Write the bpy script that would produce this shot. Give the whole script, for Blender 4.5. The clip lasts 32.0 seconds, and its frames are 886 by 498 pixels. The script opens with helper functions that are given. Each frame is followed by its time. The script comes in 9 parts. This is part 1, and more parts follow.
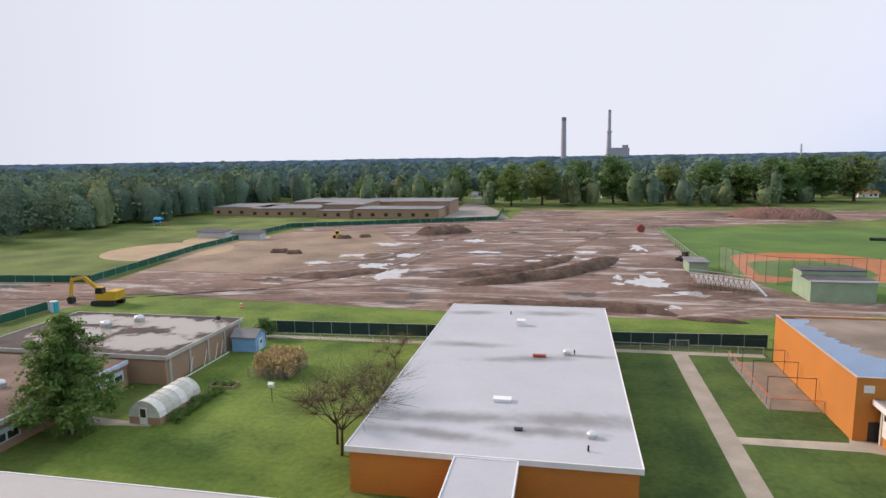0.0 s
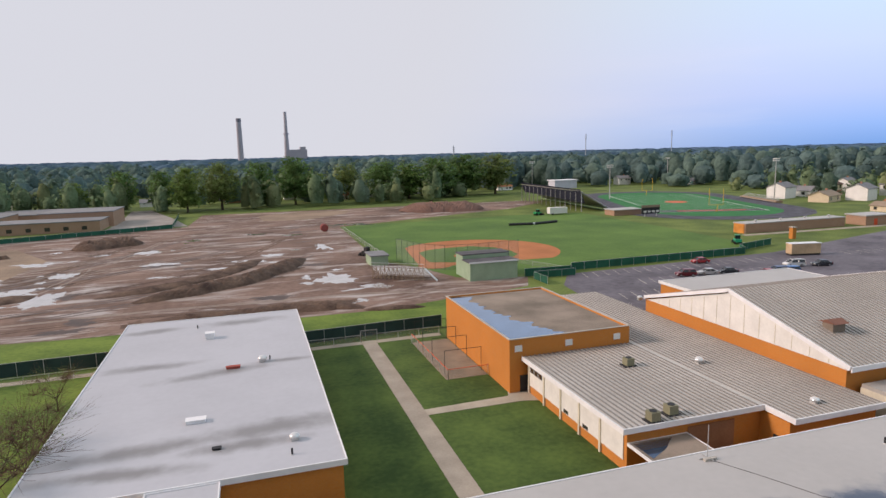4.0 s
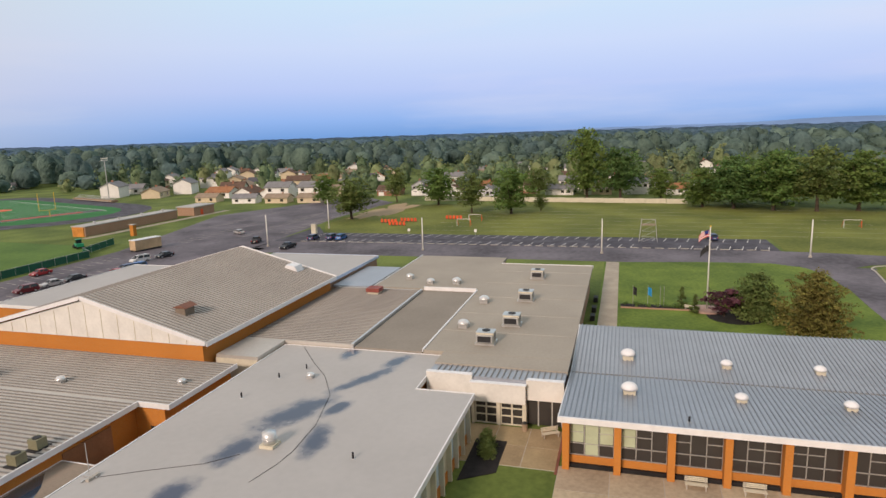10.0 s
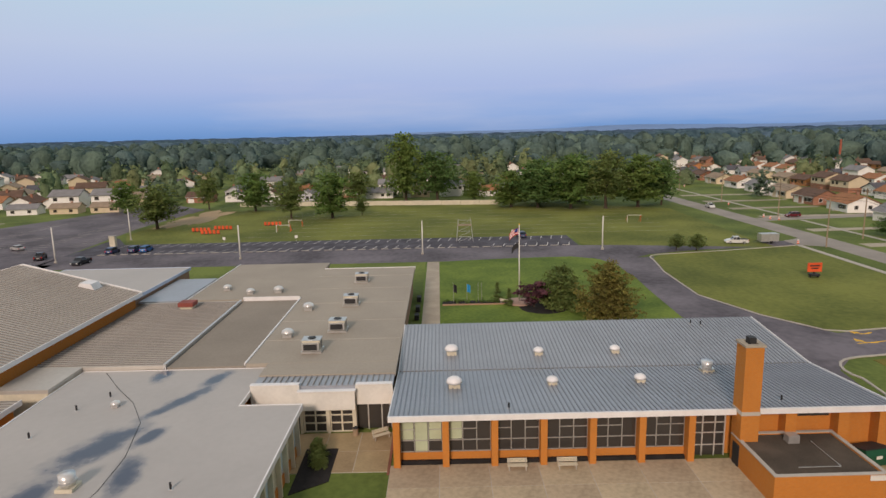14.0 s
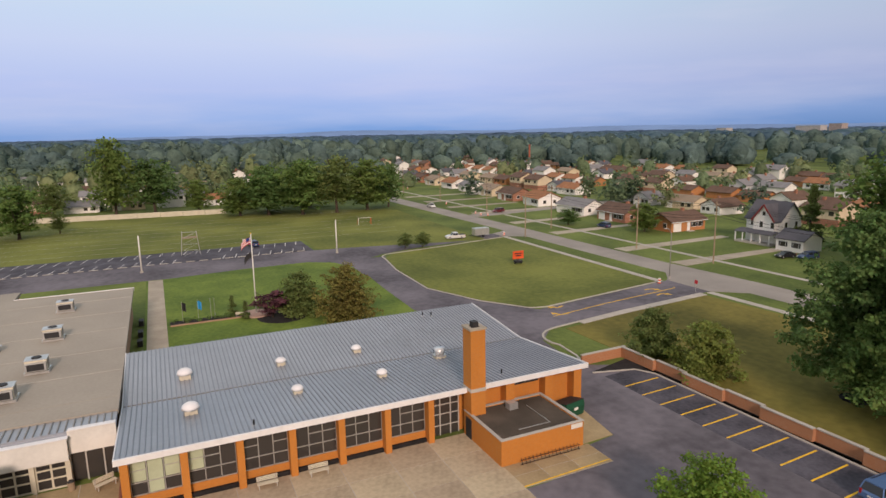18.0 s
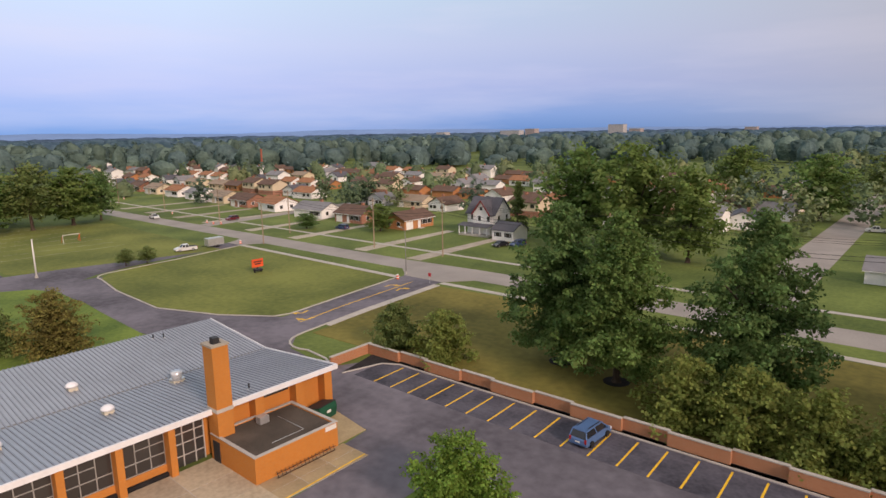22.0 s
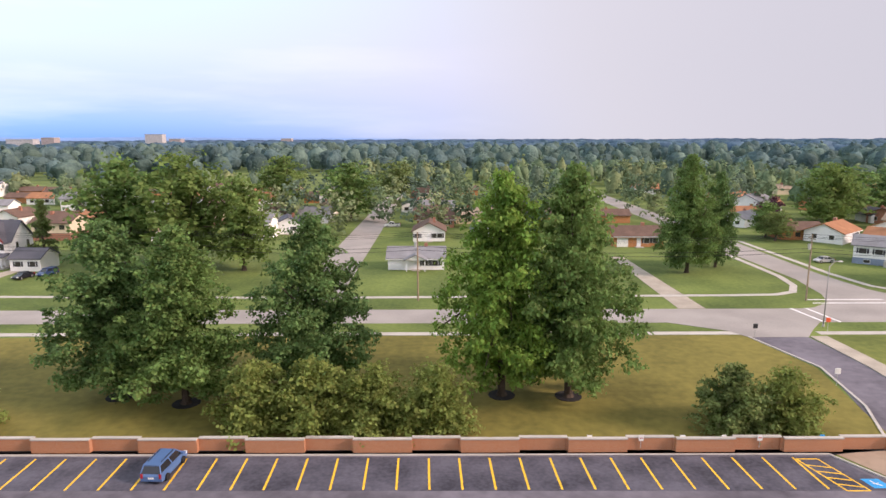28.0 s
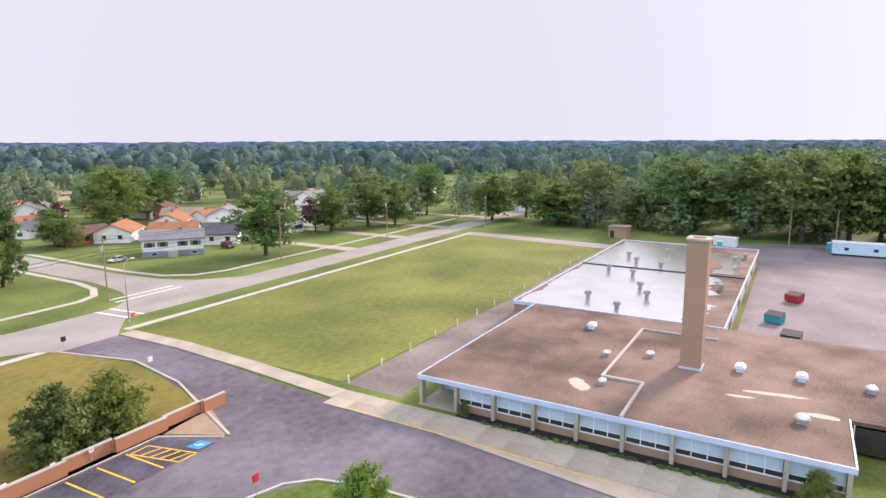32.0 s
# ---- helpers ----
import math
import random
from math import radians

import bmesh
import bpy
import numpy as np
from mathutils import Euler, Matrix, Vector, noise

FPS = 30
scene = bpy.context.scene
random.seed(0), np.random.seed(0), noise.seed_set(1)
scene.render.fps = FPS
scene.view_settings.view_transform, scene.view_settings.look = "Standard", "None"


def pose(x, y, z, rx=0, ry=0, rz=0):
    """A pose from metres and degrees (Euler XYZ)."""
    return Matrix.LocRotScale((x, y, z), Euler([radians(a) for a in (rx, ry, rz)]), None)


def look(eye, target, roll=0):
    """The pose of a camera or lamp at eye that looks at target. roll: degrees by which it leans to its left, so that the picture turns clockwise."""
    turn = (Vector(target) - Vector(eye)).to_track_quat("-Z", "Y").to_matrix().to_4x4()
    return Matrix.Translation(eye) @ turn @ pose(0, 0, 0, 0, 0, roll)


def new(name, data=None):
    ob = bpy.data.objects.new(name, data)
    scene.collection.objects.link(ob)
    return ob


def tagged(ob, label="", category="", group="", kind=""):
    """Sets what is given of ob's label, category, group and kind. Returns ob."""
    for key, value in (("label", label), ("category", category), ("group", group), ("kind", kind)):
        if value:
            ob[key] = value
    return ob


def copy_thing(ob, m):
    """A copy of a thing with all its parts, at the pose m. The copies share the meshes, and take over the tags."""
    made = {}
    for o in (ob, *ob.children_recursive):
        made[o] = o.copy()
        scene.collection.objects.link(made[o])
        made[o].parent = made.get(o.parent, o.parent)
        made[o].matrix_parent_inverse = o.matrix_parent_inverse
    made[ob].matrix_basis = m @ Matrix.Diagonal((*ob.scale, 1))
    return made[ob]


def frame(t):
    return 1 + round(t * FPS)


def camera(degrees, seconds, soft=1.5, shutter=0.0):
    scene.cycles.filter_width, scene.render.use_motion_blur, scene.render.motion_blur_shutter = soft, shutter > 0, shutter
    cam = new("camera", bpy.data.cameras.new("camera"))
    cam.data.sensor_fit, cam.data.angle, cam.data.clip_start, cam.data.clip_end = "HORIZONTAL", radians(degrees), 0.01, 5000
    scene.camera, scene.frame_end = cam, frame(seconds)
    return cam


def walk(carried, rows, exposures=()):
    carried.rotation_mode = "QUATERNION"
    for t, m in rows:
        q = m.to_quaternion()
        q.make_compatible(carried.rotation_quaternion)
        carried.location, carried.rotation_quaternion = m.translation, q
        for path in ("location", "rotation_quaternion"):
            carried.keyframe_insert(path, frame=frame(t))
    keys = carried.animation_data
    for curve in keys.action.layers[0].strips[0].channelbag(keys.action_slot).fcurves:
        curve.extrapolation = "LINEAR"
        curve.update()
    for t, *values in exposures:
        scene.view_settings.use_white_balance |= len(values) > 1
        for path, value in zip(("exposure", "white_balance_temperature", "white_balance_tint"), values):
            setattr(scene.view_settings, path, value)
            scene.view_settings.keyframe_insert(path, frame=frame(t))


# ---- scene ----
cam = camera(71.0, 32.0)
PATH = [
    (0, (0.0, 0.0, 30.0), (-0.3900, 1.9400, 29.7070), -0.90),
    (0.5, (0.0, 0.0, 30.0), (-0.3200, 1.9520, 29.7070), -1.00),
    (1, (0.0, 0.0, 30.0), (-0.2220, 1.9650, 29.7040), -1.00),
    (1.5, (0.0, 0.0, 30.0), (-0.0890, 1.9760, 29.7030), -1.00),
    (2, (0.0, 0.0, 30.0), (0.0700, 1.9760, 29.7010), -1.10),
    (2.5, (0.0, 0.0, 30.0), (0.2250, 1.9640, 29.6980), -1.20),
    (3, (0.0, 0.0, 30.0), (0.3580, 1.9440, 29.6960), -1.30),
    (3.5, (0.0, 0.0, 30.0), (0.4650, 1.9210, 29.6940), -1.40),
    (4, (0.0, 0.0, 30.0), (0.5860, 1.8870, 29.6930), -1.40),
    (4.5, (0.0, 0.0, 30.0), (0.7110, 1.8430, 29.6910), -1.40),
    (6.5, (0.0, 0.0, 30.0), (1.0450, 1.6760, 29.6850), -1.30),
    (7, (0.0, 0.0, 30.0), (1.1650, 1.5940, 29.6790), -1.40),
    (7.5, (0.0, 0.0, 30.0), (1.3130, 1.4740, 29.6780), -2.10),
    (8, (0.0, 0.0, 30.0), (1.4940, 1.2870, 29.6670), -2.00),
    (8.5, (0.0, 0.0, 30.0), (1.6800, 1.0280, 29.6530), -2.00),
    (9, (0.0, 0.0, 30.0), (1.7870, 0.8240, 29.6450), -2.00),
    (9.5, (0.0, 0.0, 30.0), (1.8290, 0.7240, 29.6400), -1.90),
    (10, (0.0, 0.0, 30.0), (1.8860, 0.5570, 29.6340), -1.80),
    (10.5, (0.0, 0.0, 30.0), (1.9310, 0.3670, 29.6290), -1.80),
    (11, (0.0, 0.0, 30.0), (1.9500, 0.2380, 29.6250), -1.70),
    (11.5, (0.0, 0.0, 30.0), (1.9550, 0.1940, 29.6250), -1.60),
    (12, (0.0, 0.0, 30.0), (1.9580, 0.1630, 29.6270), -1.40),
    (12.5, (0.0, 0.0, 30.0), (1.9610, 0.1350, 29.6280), -1.40),
    (13, (0.0, 0.0, 30.0), (1.9630, 0.0970, 29.6290), -1.30),
    (13.5, (0.0, 0.0, 30.0), (1.9650, 0.0460, 29.6300), -1.30),
    (15.5, (0.0, 0.0, 30.0), (1.9540, -0.2150, 29.6340), -1.10),
    (16, (0.0, 0.0, 30.0), (1.9370, -0.3370, 29.6320), -1.10),
    (16.5, (0.0, 0.0, 30.0), (1.9168, -0.4340, 29.6311), -1.14),
    (17, (0.0, 0.0, 30.0), (1.8997, -0.5049, 29.6323), -1.08),
    (17.5, (0.0, 0.0, 30.0), (1.8706, -0.6039, 29.6335), -1.12),
    (18, (0.0, 0.0, 30.0), (1.7884, -0.8167, 29.6317), -1.06),
    (18.5, (0.0, 0.0, 30.0), (1.6963, -0.9936, 29.6309), -1.00),
    (19, (0.0, 0.0, 30.0), (1.6442, -1.0775, 29.6300), -1.05),
    (19.5, (0.0, 0.0, 30.0), (1.6091, -1.1294, 29.6291), -1.10),
    (20, (0.0, 0.0, 30.0), (1.5830, -1.1642, 29.6291), -1.05),
    (20.5, (0.0, 0.0, 30.0), (1.5670, -1.1862, 29.6300), -1.09),
    (21, (0.0, 0.0, 30.0), (1.5140, -1.2531, 29.6298), -1.03),
    (21.5, (0.0, 0.0, 30.0), (1.4190, -1.3600, 29.6296), -0.98),
    (22, (0.0, 0.0, 30.0), (1.3011, -1.4729, 29.6295), -0.92),
    (22.5, (0.0, 0.0, 30.0), (1.1812, -1.5709, 29.6295), -0.86),
    (23, (0.0, 0.0, 30.0), (1.1122, -1.6208, 29.6314), -0.90),
    (23.5, (0.0, 0.0, 30.0), (1.0683, -1.6499, 29.6337), -0.74),
    (24, (0.0, 0.0, 30.0), (1.0103, -1.6869, 29.6359), -0.78),
    (24.5, (0.0, 0.0, 30.0), (0.8814, -1.7589, 29.6371), -0.72),
    (25, (0.0, 0.0, 30.0), (0.7195, -1.8308, 29.6401), -0.75),
    (25.5, (0.0, 0.0, 30.0), (0.5337, -1.8938, 29.6421), -0.68),
    (27.5, (0.0, 0.0, 30.0), (0.2234, -1.9555, 29.6480), -0.30),
    (28, (0.0, 0.0, 30.0), (0.0486, -1.9684, 29.6490), -0.20),
    (28.5, (0.0, 0.0, 30.0), (-0.2087, -1.9581, 29.6490), -0.10),
    (29, (0.0, 0.0, 30.0), (-0.5321, -1.8963, 29.6500), -0.00),
    (29.5, (0.0, 0.0, 30.0), (-0.8721, -1.7658, 29.6520), -0.00),
    (30, (0.0, 0.0, 30.0), (-1.1712, -1.5843, 29.6530), -0.10),
    (30.5, (0.0, 0.0, 30.0), (-1.4437, -1.3393, 29.6520), -0.20),
    (31, (0.0, 0.0, 30.0), (-1.5783, -1.1783, 29.6520), -0.20),
    (31.5, (0.0, 0.0, 30.0), (-1.6227, -1.1152, 29.6520), -0.20),
    (32, (0.0, 0.0, 30.0), (-1.6827, -1.0235, 29.6540), -0.20),
]
EXPOSURES = [(0, 0.32, 6050, 22), (4, 0.08, 6200, 22), (7, 0.25, 6350, 21), (9, 0.15, 6550, 20), (10, -0.04, 6550, 19), (11, -0.18, 6550, 19), (13, -0.34, 6550, 19), (17, -0.28, 6600, 21), (19, -0.05, 6600, 24), (23, -0.02, 6550, 27), (25.5, -0.02, 6500, 29), (28, 0.76, 6250, 29), (30, 1.16, 6100, 28), (32, 1.05, 6100, 29)]
walk(cam, [(t, look(eye, target, roll)) for t, eye, target, roll in PATH], EXPOSURES)

# ---------------- world and sun ----------------
SUN_AZ, SUN_EL = -76.0, 27.0          # degrees clockwise from +y, and above the horizon
sun_dir = Vector((math.sin(radians(SUN_AZ)) * math.cos(radians(SUN_EL)),
                  math.cos(radians(SUN_AZ)) * math.cos(radians(SUN_EL)), math.sin(radians(SUN_EL))))
world = bpy.data.worlds.new("world")
world.use_nodes = True
scene.world = world
wt = world.node_tree
bg = wt.nodes["Background"]
sky = wt.nodes.new("ShaderNodeTexSky")
sky.sky_type = "NISHITA"
sky.sun_disc = False
sky.sun_elevation = radians(SUN_EL)
sky.sun_rotation = radians(SUN_AZ)
sky.air_density, sky.dust_density, sky.ozone_density = 1.0, 1.6, 2.0
SKY_GAIN = 0.10


def wn(kind, **kw):
    n = wt.nodes.new(kind)
    for k, v in kw.items():
        if k == "op":
            n.operation = v
        else:
            n.inputs[int(k[1:])].default_value = v
    return n


def wl(a, b, i, o=0):
    wt.links.new(a.outputs[o], b.inputs[i])


gen = wn("ShaderNodeTexCoord")
dot = wn("ShaderNodeVectorMath", op="DOT_PRODUCT", i1=(math.sin(radians(SUN_AZ)), math.cos(radians(SUN_AZ)), 0.25))
wl(gen, dot, 0)
sep = wn("ShaderNodeSeparateXYZ")
wl(gen, sep, 0)
# thin bright veil of haze round the sun's side, fading to open blue on the far side
veil = wn("ShaderNodeMapRange", i1=-0.74, i2=0.03, i3=0.0, i4=1.0)
veil.interpolation_type = "SMOOTHSTEP"
wt.links.new(dot.outputs[1], veil.inputs[0])
cloud_map = wn("ShaderNodeMapping")
cloud_map.inputs[3].default_value = (1.1, 1.1, 8.5)
wl(gen, cloud_map, 0)
clouds = wn("ShaderNodeTexNoise", i2=1.6, i3=5.0, i4=0.55)
wl(cloud_map, clouds, 0)
cl_r = wn("ShaderNodeMapRange", i1=0.50, i2=0.75, i3=0.0, i4=0.36)
wl(clouds, cl_r, 0)
scaled = wn("ShaderNodeVectorMath", op="SCALE")
scaled.inputs[3].default_value = SKY_GAIN
wl(sky, scaled, 0)
ramp = wn("ShaderNodeValToRGB")
wl(sep, ramp, 0, 2)
ramp.color_ramp.elements[0].position, ramp.color_ramp.elements[0].color = 0.0, (0.18, 0.40, 0.79, 1)
ramp.color_ramp.elements[1].position, ramp.color_ramp.elements[1].color = 0.42, (0.74, 0.96, 0.95, 1)
for at, c in ((0.025, (0.28, 0.51, 0.93, 1)), (0.07, (0.49, 0.64, 0.98, 1)), (0.13, (0.62, 0.77, 1.0, 1)), (0.24, (0.64, 0.92, 1.0, 1))):
    ramp.color_ramp.elements.new(at).color = c
clear = wn("ShaderNodeMix")
clear.data_type = "RGBA"
clear.inputs[0].default_value = 0.9
wt.links.new(scaled.outputs[0], clear.inputs[6])
wt.links.new(ramp.outputs[0], clear.inputs[7])
mixed = wn("ShaderNodeMix")
mixed.data_type = "RGBA"
wl(veil, mixed, 0)
# the open sky dims a little towards the south
dim = wn("ShaderNodeMapRange", i1=-1.0, i2=-0.45, i3=0.74, i4=1.0)
wl(sep, dim, 0, 1)
deep = wn("ShaderNodeVectorMath", op="SCALE")
wt.links.new(clear.outputs[2], deep.inputs[0])
wt.links.new(dim.outputs[0], deep.inputs[3])
streaks = wn("ShaderNodeMix")
streaks.data_type = "RGBA"
streaks.inputs[7].default_value = (0.75, 0.79, 0.90, 1)
wl(cl_r, streaks, 0)
wl(deep, streaks, 6)
wt.links.new(streaks.outputs[2], mixed.inputs[6])
# the veil thins a little towards the south-west
side = wn("ShaderNodeVectorMath", op="DOT_PRODUCT", i1=(0.75, 0.65, 0))
wl(gen, side, 0)
lev = wn("ShaderNodeMapRange", i1=-0.95, i2=0.1, i3=0.39, i4=0.67)
wt.links.new(side.outputs[1], lev.inputs[0])
tone = wn("ShaderNodeVectorMath", op="SCALE", i0=(0.955, 1.0, 0.98))
wt.links.new(lev.outputs[0], tone.inputs[3])
wl(tone, mixed, 7)
wt.links.new(mixed.outputs[2], bg.inputs[0])
bg.inputs[1].default_value = 1.0

sun = new("sun", bpy.data.lights.new("sun", "SUN"))
sun.data.energy, sun.data.angle, sun.data.color = 2.8, radians(11), (1.0, 0.82, 0.65)
sun.matrix_world = look((sun_dir * 200)[:], (0, 0, 0))


# ---------------- materials ----------------
def mat(name, col, rough=0.85, var=0.18, scale=0.35, fine=6.0, bump=0.15, metal=0.0, col2=None, rand=0.0, island=0.0, spec=0.3, dist=0.02, thin=0.0):
    """A surface with broad blotches and fine grain; rand varies it by object, island by loose piece."""
    m = bpy.data.materials.new(name)
    m.use_nodes = True
    t = m.node_tree
    b = t.nodes["Principled BSDF"]
    b.inputs["Roughness"].default_value, b.inputs["Metallic"].default_value = rough, metal
    b.inputs["Specular IOR Level"].default_value = spec
    tc = t.nodes.new("ShaderNodeTexCoord")
    n1, n2 = t.nodes.new("ShaderNodeTexNoise"), t.nodes.new("ShaderNodeTexNoise")
    n1.inputs["Scale"].default_value, n1.inputs["Detail"].default_value = scale, 4
    n2.inputs["Scale"].default_value, n2.inputs["Detail"].default_value = fine, 3
    for n in (n1, n2):
        t.links.new(tc.outputs["Object"], n.inputs["Vector"])
    add = t.nodes.new("ShaderNodeMath")
    add.operation = "MULTIPLY_ADD"
    add.inputs[1].default_value = 0.45
    t.links.new(n2.outputs[0], add.inputs[0])
    sub = t.nodes.new("ShaderNodeMath")
    sub.operation = "SUBTRACT"
    sub.inputs[1].default_value = 0.22
    t.links.new(n1.outputs[0], sub.inputs[0])
    t.links.new(sub.outputs[0], add.inputs[2])
    mr = t.nodes.new("ShaderNodeMapRange")
    mr.inputs[1].default_value, mr.inputs[2].default_value = 0.3, 0.7
    t.links.new(add.outputs[0], mr.inputs[0])
    mix = t.nodes.new("ShaderNodeMix")
    mix.data_type = "RGBA"
    lo = [c * (1 - var) for c in col]
    hi = [min(1, c * (1 + var)) for c in (col2 or col)]
    mix.inputs[6].default_value, mix.inputs[7].default_value = (*lo, 1), (*hi, 1)
    t.links.new(mr.outputs[0], mix.inputs[0])
    out = mix.outputs[2]
    if rand or island:
        src = t.nodes.new("ShaderNodeObjectInfo") if rand else t.nodes.new("ShaderNodeNewGeometry")
        hsv = t.nodes.new("ShaderNodeHueSaturation")
        k = rand or island
        for slot, a, c in ((2, 1 - k, 1 + k), (0, 0.5 - k * 0.06, 0.5 + k * 0.06)):
            r = t.nodes.new("ShaderNodeMapRange")
            r.inputs[3].default_value, r.inputs[4].default_value = a, c
            t.links.new(src.outputs["Random" if rand else "Random Per Island"], r.inputs[0])
            t.links.new(r.outputs[0], hsv.inputs[slot])
        t.links.new(out, hsv.inputs[4])
        out = hsv.outputs[0]
    t.links.new(out, b.inputs["Base Color"])
    if thin:
        tl, ms = t.nodes.new("ShaderNodeBsdfTranslucent"), t.nodes.new("ShaderNodeMixShader")
        ms.inputs[0].default_value = thin
        t.links.new(out, tl.inputs[0])
        t.links.new(b.outputs[0], ms.inputs[1])
        t.links.new(tl.outputs[0], ms.inputs[2])
        t.links.new(ms.outputs[0], t.nodes["Material Output"].inputs[0])
    if bump:
        bp = t.nodes.new("ShaderNodeBump")
        bp.inputs["Strength"].default_value, bp.inputs["Distance"].default_value = bump, dist
        t.links.new(n2.outputs[0], bp.inputs["Height"])
        t.links.new(bp.outputs[0], b.inputs["Normal"])
    return m


def brick_mat(name, c1, c2, mortar, w=0.21, h=0.075):
    m = mat(name, c1, 0.9, 0.12, 0.25, 3.0, 0.0)
    t = m.node_tree
    b = t.nodes["Principled BSDF"]
    tc = t.nodes.new("ShaderNodeTexCoord")
    sp, cb, ad = t.nodes.new("ShaderNodeSeparateXYZ"), t.nodes.new("ShaderNodeCombineXYZ"), t.nodes.new("ShaderNodeMath")
    t.links.new(tc.outputs["Object"], sp.inputs[0])
    t.links.new(sp.outputs[0], ad.inputs[0])
    t.links.new(sp.outputs[1], ad.inputs[1])
    t.links.new(ad.outputs[0], cb.inputs[0])
    t.links.new(sp.outputs[2], cb.inputs[1])
    br = t.nodes.new("ShaderNodeTexBrick")
    t.links.new(cb.outputs[0], br.inputs["Vector"])
    br.inputs["Color1"].default_value, br.inputs["Color2"].default_value, br.inputs["Mortar"].default_value = (*c1, 1), (*c2, 1), (*mortar, 1)
    br.inputs["Scale"].default_value, br.inputs["Mortar Size"].default_value = 1.0, 0.008
    br.inputs["Brick Width"].default_value, br.inputs["Row Height"].default_value = w, h
    old = b.inputs["Base Color"].links[0].from_socket
    mx = t.nodes.new("ShaderNodeMix")
    mx.data_type = "RGBA"
    mx.inputs[0].default_value = 0.55
    t.links.new(old, mx.inputs[6])
    t.links.new(br.outputs[0], mx.inputs[7])
    t.links.new(mx.outputs[2], b.inputs["Base Color"])
    bp = t.nodes.new("ShaderNodeBump")
    bp.inputs["Strength"].default_value, bp.inputs["Distance"].default_value = 0.4, 0.01
    t.links.new(br.outputs[1], bp.inputs["Height"])
    bp.invert = True
    t.links.new(bp.outputs[0], b.inputs["Normal"])
    return m


def stains(m, spots, col, rough=None, edge=0.35):
    """Irregular weathered or puddled patches on a roof: spots of (x, y, half length x, half width y, turn)."""
    t = m.node_tree
    b = t.nodes["Principled BSDF"]
    tc = t.nodes.new("ShaderNodeTexCoord")
    wob = t.nodes.new("ShaderNodeTexNoise")
    wob.inputs["Scale"].default_value, wob.inputs["Detail"].default_value = 0.55, 5
    t.links.new(tc.outputs["Object"], wob.inputs["Vector"])
    last = None
    for x, y, rx, ry, turn in spots:
        mp = t.nodes.new("ShaderNodeMapping")
        mp.vector_type = "TEXTURE"
        mp.inputs[1].default_value, mp.inputs[2].default_value, mp.inputs[3].default_value = (x, y, 0), (0, 0, radians(turn)), (rx, ry, 1000)
        t.links.new(tc.outputs["Object"], mp.inputs[0])
        ln = t.nodes.new("ShaderNodeVectorMath")
        ln.operation = "LENGTH"
        t.links.new(mp.outputs[0], ln.inputs[0])
        if last is None:
            last = ln.outputs[1]
        else:
            mn = t.nodes.new("ShaderNodeMath")
            mn.operation = "MINIMUM"
            t.links.new(last, mn.inputs[0])
            t.links.new(ln.outputs[1], mn.inputs[1])
            last = mn.outputs[0]
    ma = t.nodes.new("ShaderNodeMath")
    ma.operation = "MULTIPLY_ADD"
    ma.inputs[1].default_value = 1.6
    t.links.new(wob.outputs[0], ma.inputs[0])
    t.links.new(last, ma.inputs[2])
    rg = t.nodes.new("ShaderNodeMapRange")
    rg.inputs[1].default_value, rg.inputs[2].default_value, rg.inputs[3].default_value, rg.inputs[4].default_value = 1.8 - edge, 1.8 + edge, 1.0, 0.0
    rg.interpolation_type = "SMOOTHSTEP"
    t.links.new(ma.outputs[0], rg.inputs[0])
    old = b.inputs["Base Color"].links[0].from_socket
    mx = t.nodes.new("ShaderNodeMix")
    mx.data_type = "RGBA"
    mx.inputs[7].default_value = (*col, 1)
    t.links.new(rg.outputs[0], mx.inputs[0])
    t.links.new(old, mx.inputs[6])
    t.links.new(mx.outputs[2], b.inputs["Base Color"])
    if rough is not None:
        r2 = t.nodes.new("ShaderNodeMapRange")
        r2.inputs[3].default_value, r2.inputs[4].default_value = b.inputs["Roughness"].default_value, rough
        t.links.new(rg.outputs[0], r2.inputs[0])
        t.links.new(r2.outputs[0], b.inputs["Roughness"])
    return m


def glass(name, col, rough=0.06):
    m = mat(name, col, rough, 0.1, 0.2, 1.0, 0.0, spec=0.6)
    return m


M_grass = mat("lawn", (0.088, 0.135, 0.026), 0.95, 0.26, 0.06, 1.3, 0.5, col2=(0.130, 0.170, 0.037), dist=0.05)
M_field = mat("field_grass", (0.118, 0.150, 0.027), 0.95, 0.25, 0.05, 0.9, 0.4, col2=(0.158, 0.175, 0.037), dist=0.05)
M_tlawn = mat("dry_lawn", (0.140, 0.128, 0.024), 0.95, 0.26, 0.06, 0.9, 0.4, col2=(0.181, 0.155, 0.033), dist=0.05)
M_court = mat("courtyard_grass", (0.082, 0.150, 0.021), 0.95, 0.26, 0.10, 1.5, 0.5, col2=(0.134, 0.190, 0.030), dist=0.05)
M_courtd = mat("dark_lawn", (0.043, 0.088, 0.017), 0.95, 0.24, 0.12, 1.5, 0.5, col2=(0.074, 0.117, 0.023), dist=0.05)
M_turf = mat("sports_turf", (0.073, 0.150, 0.029), 0.95, 0.15, 0.05, 1.0, 0.2, col2=(0.104, 0.180, 0.034))
M_asph = mat("asphalt", (0.098, 0.089, 0.104), 0.85, 0.24, 0.07, 0.8, 0.12, col2=(0.150, 0.138, 0.156))
M_asph2 = mat("dark_asphalt", (0.058, 0.056, 0.072), 0.85, 0.30, 0.25, 2.5, 0.2, col2=(0.088, 0.084, 0.102))
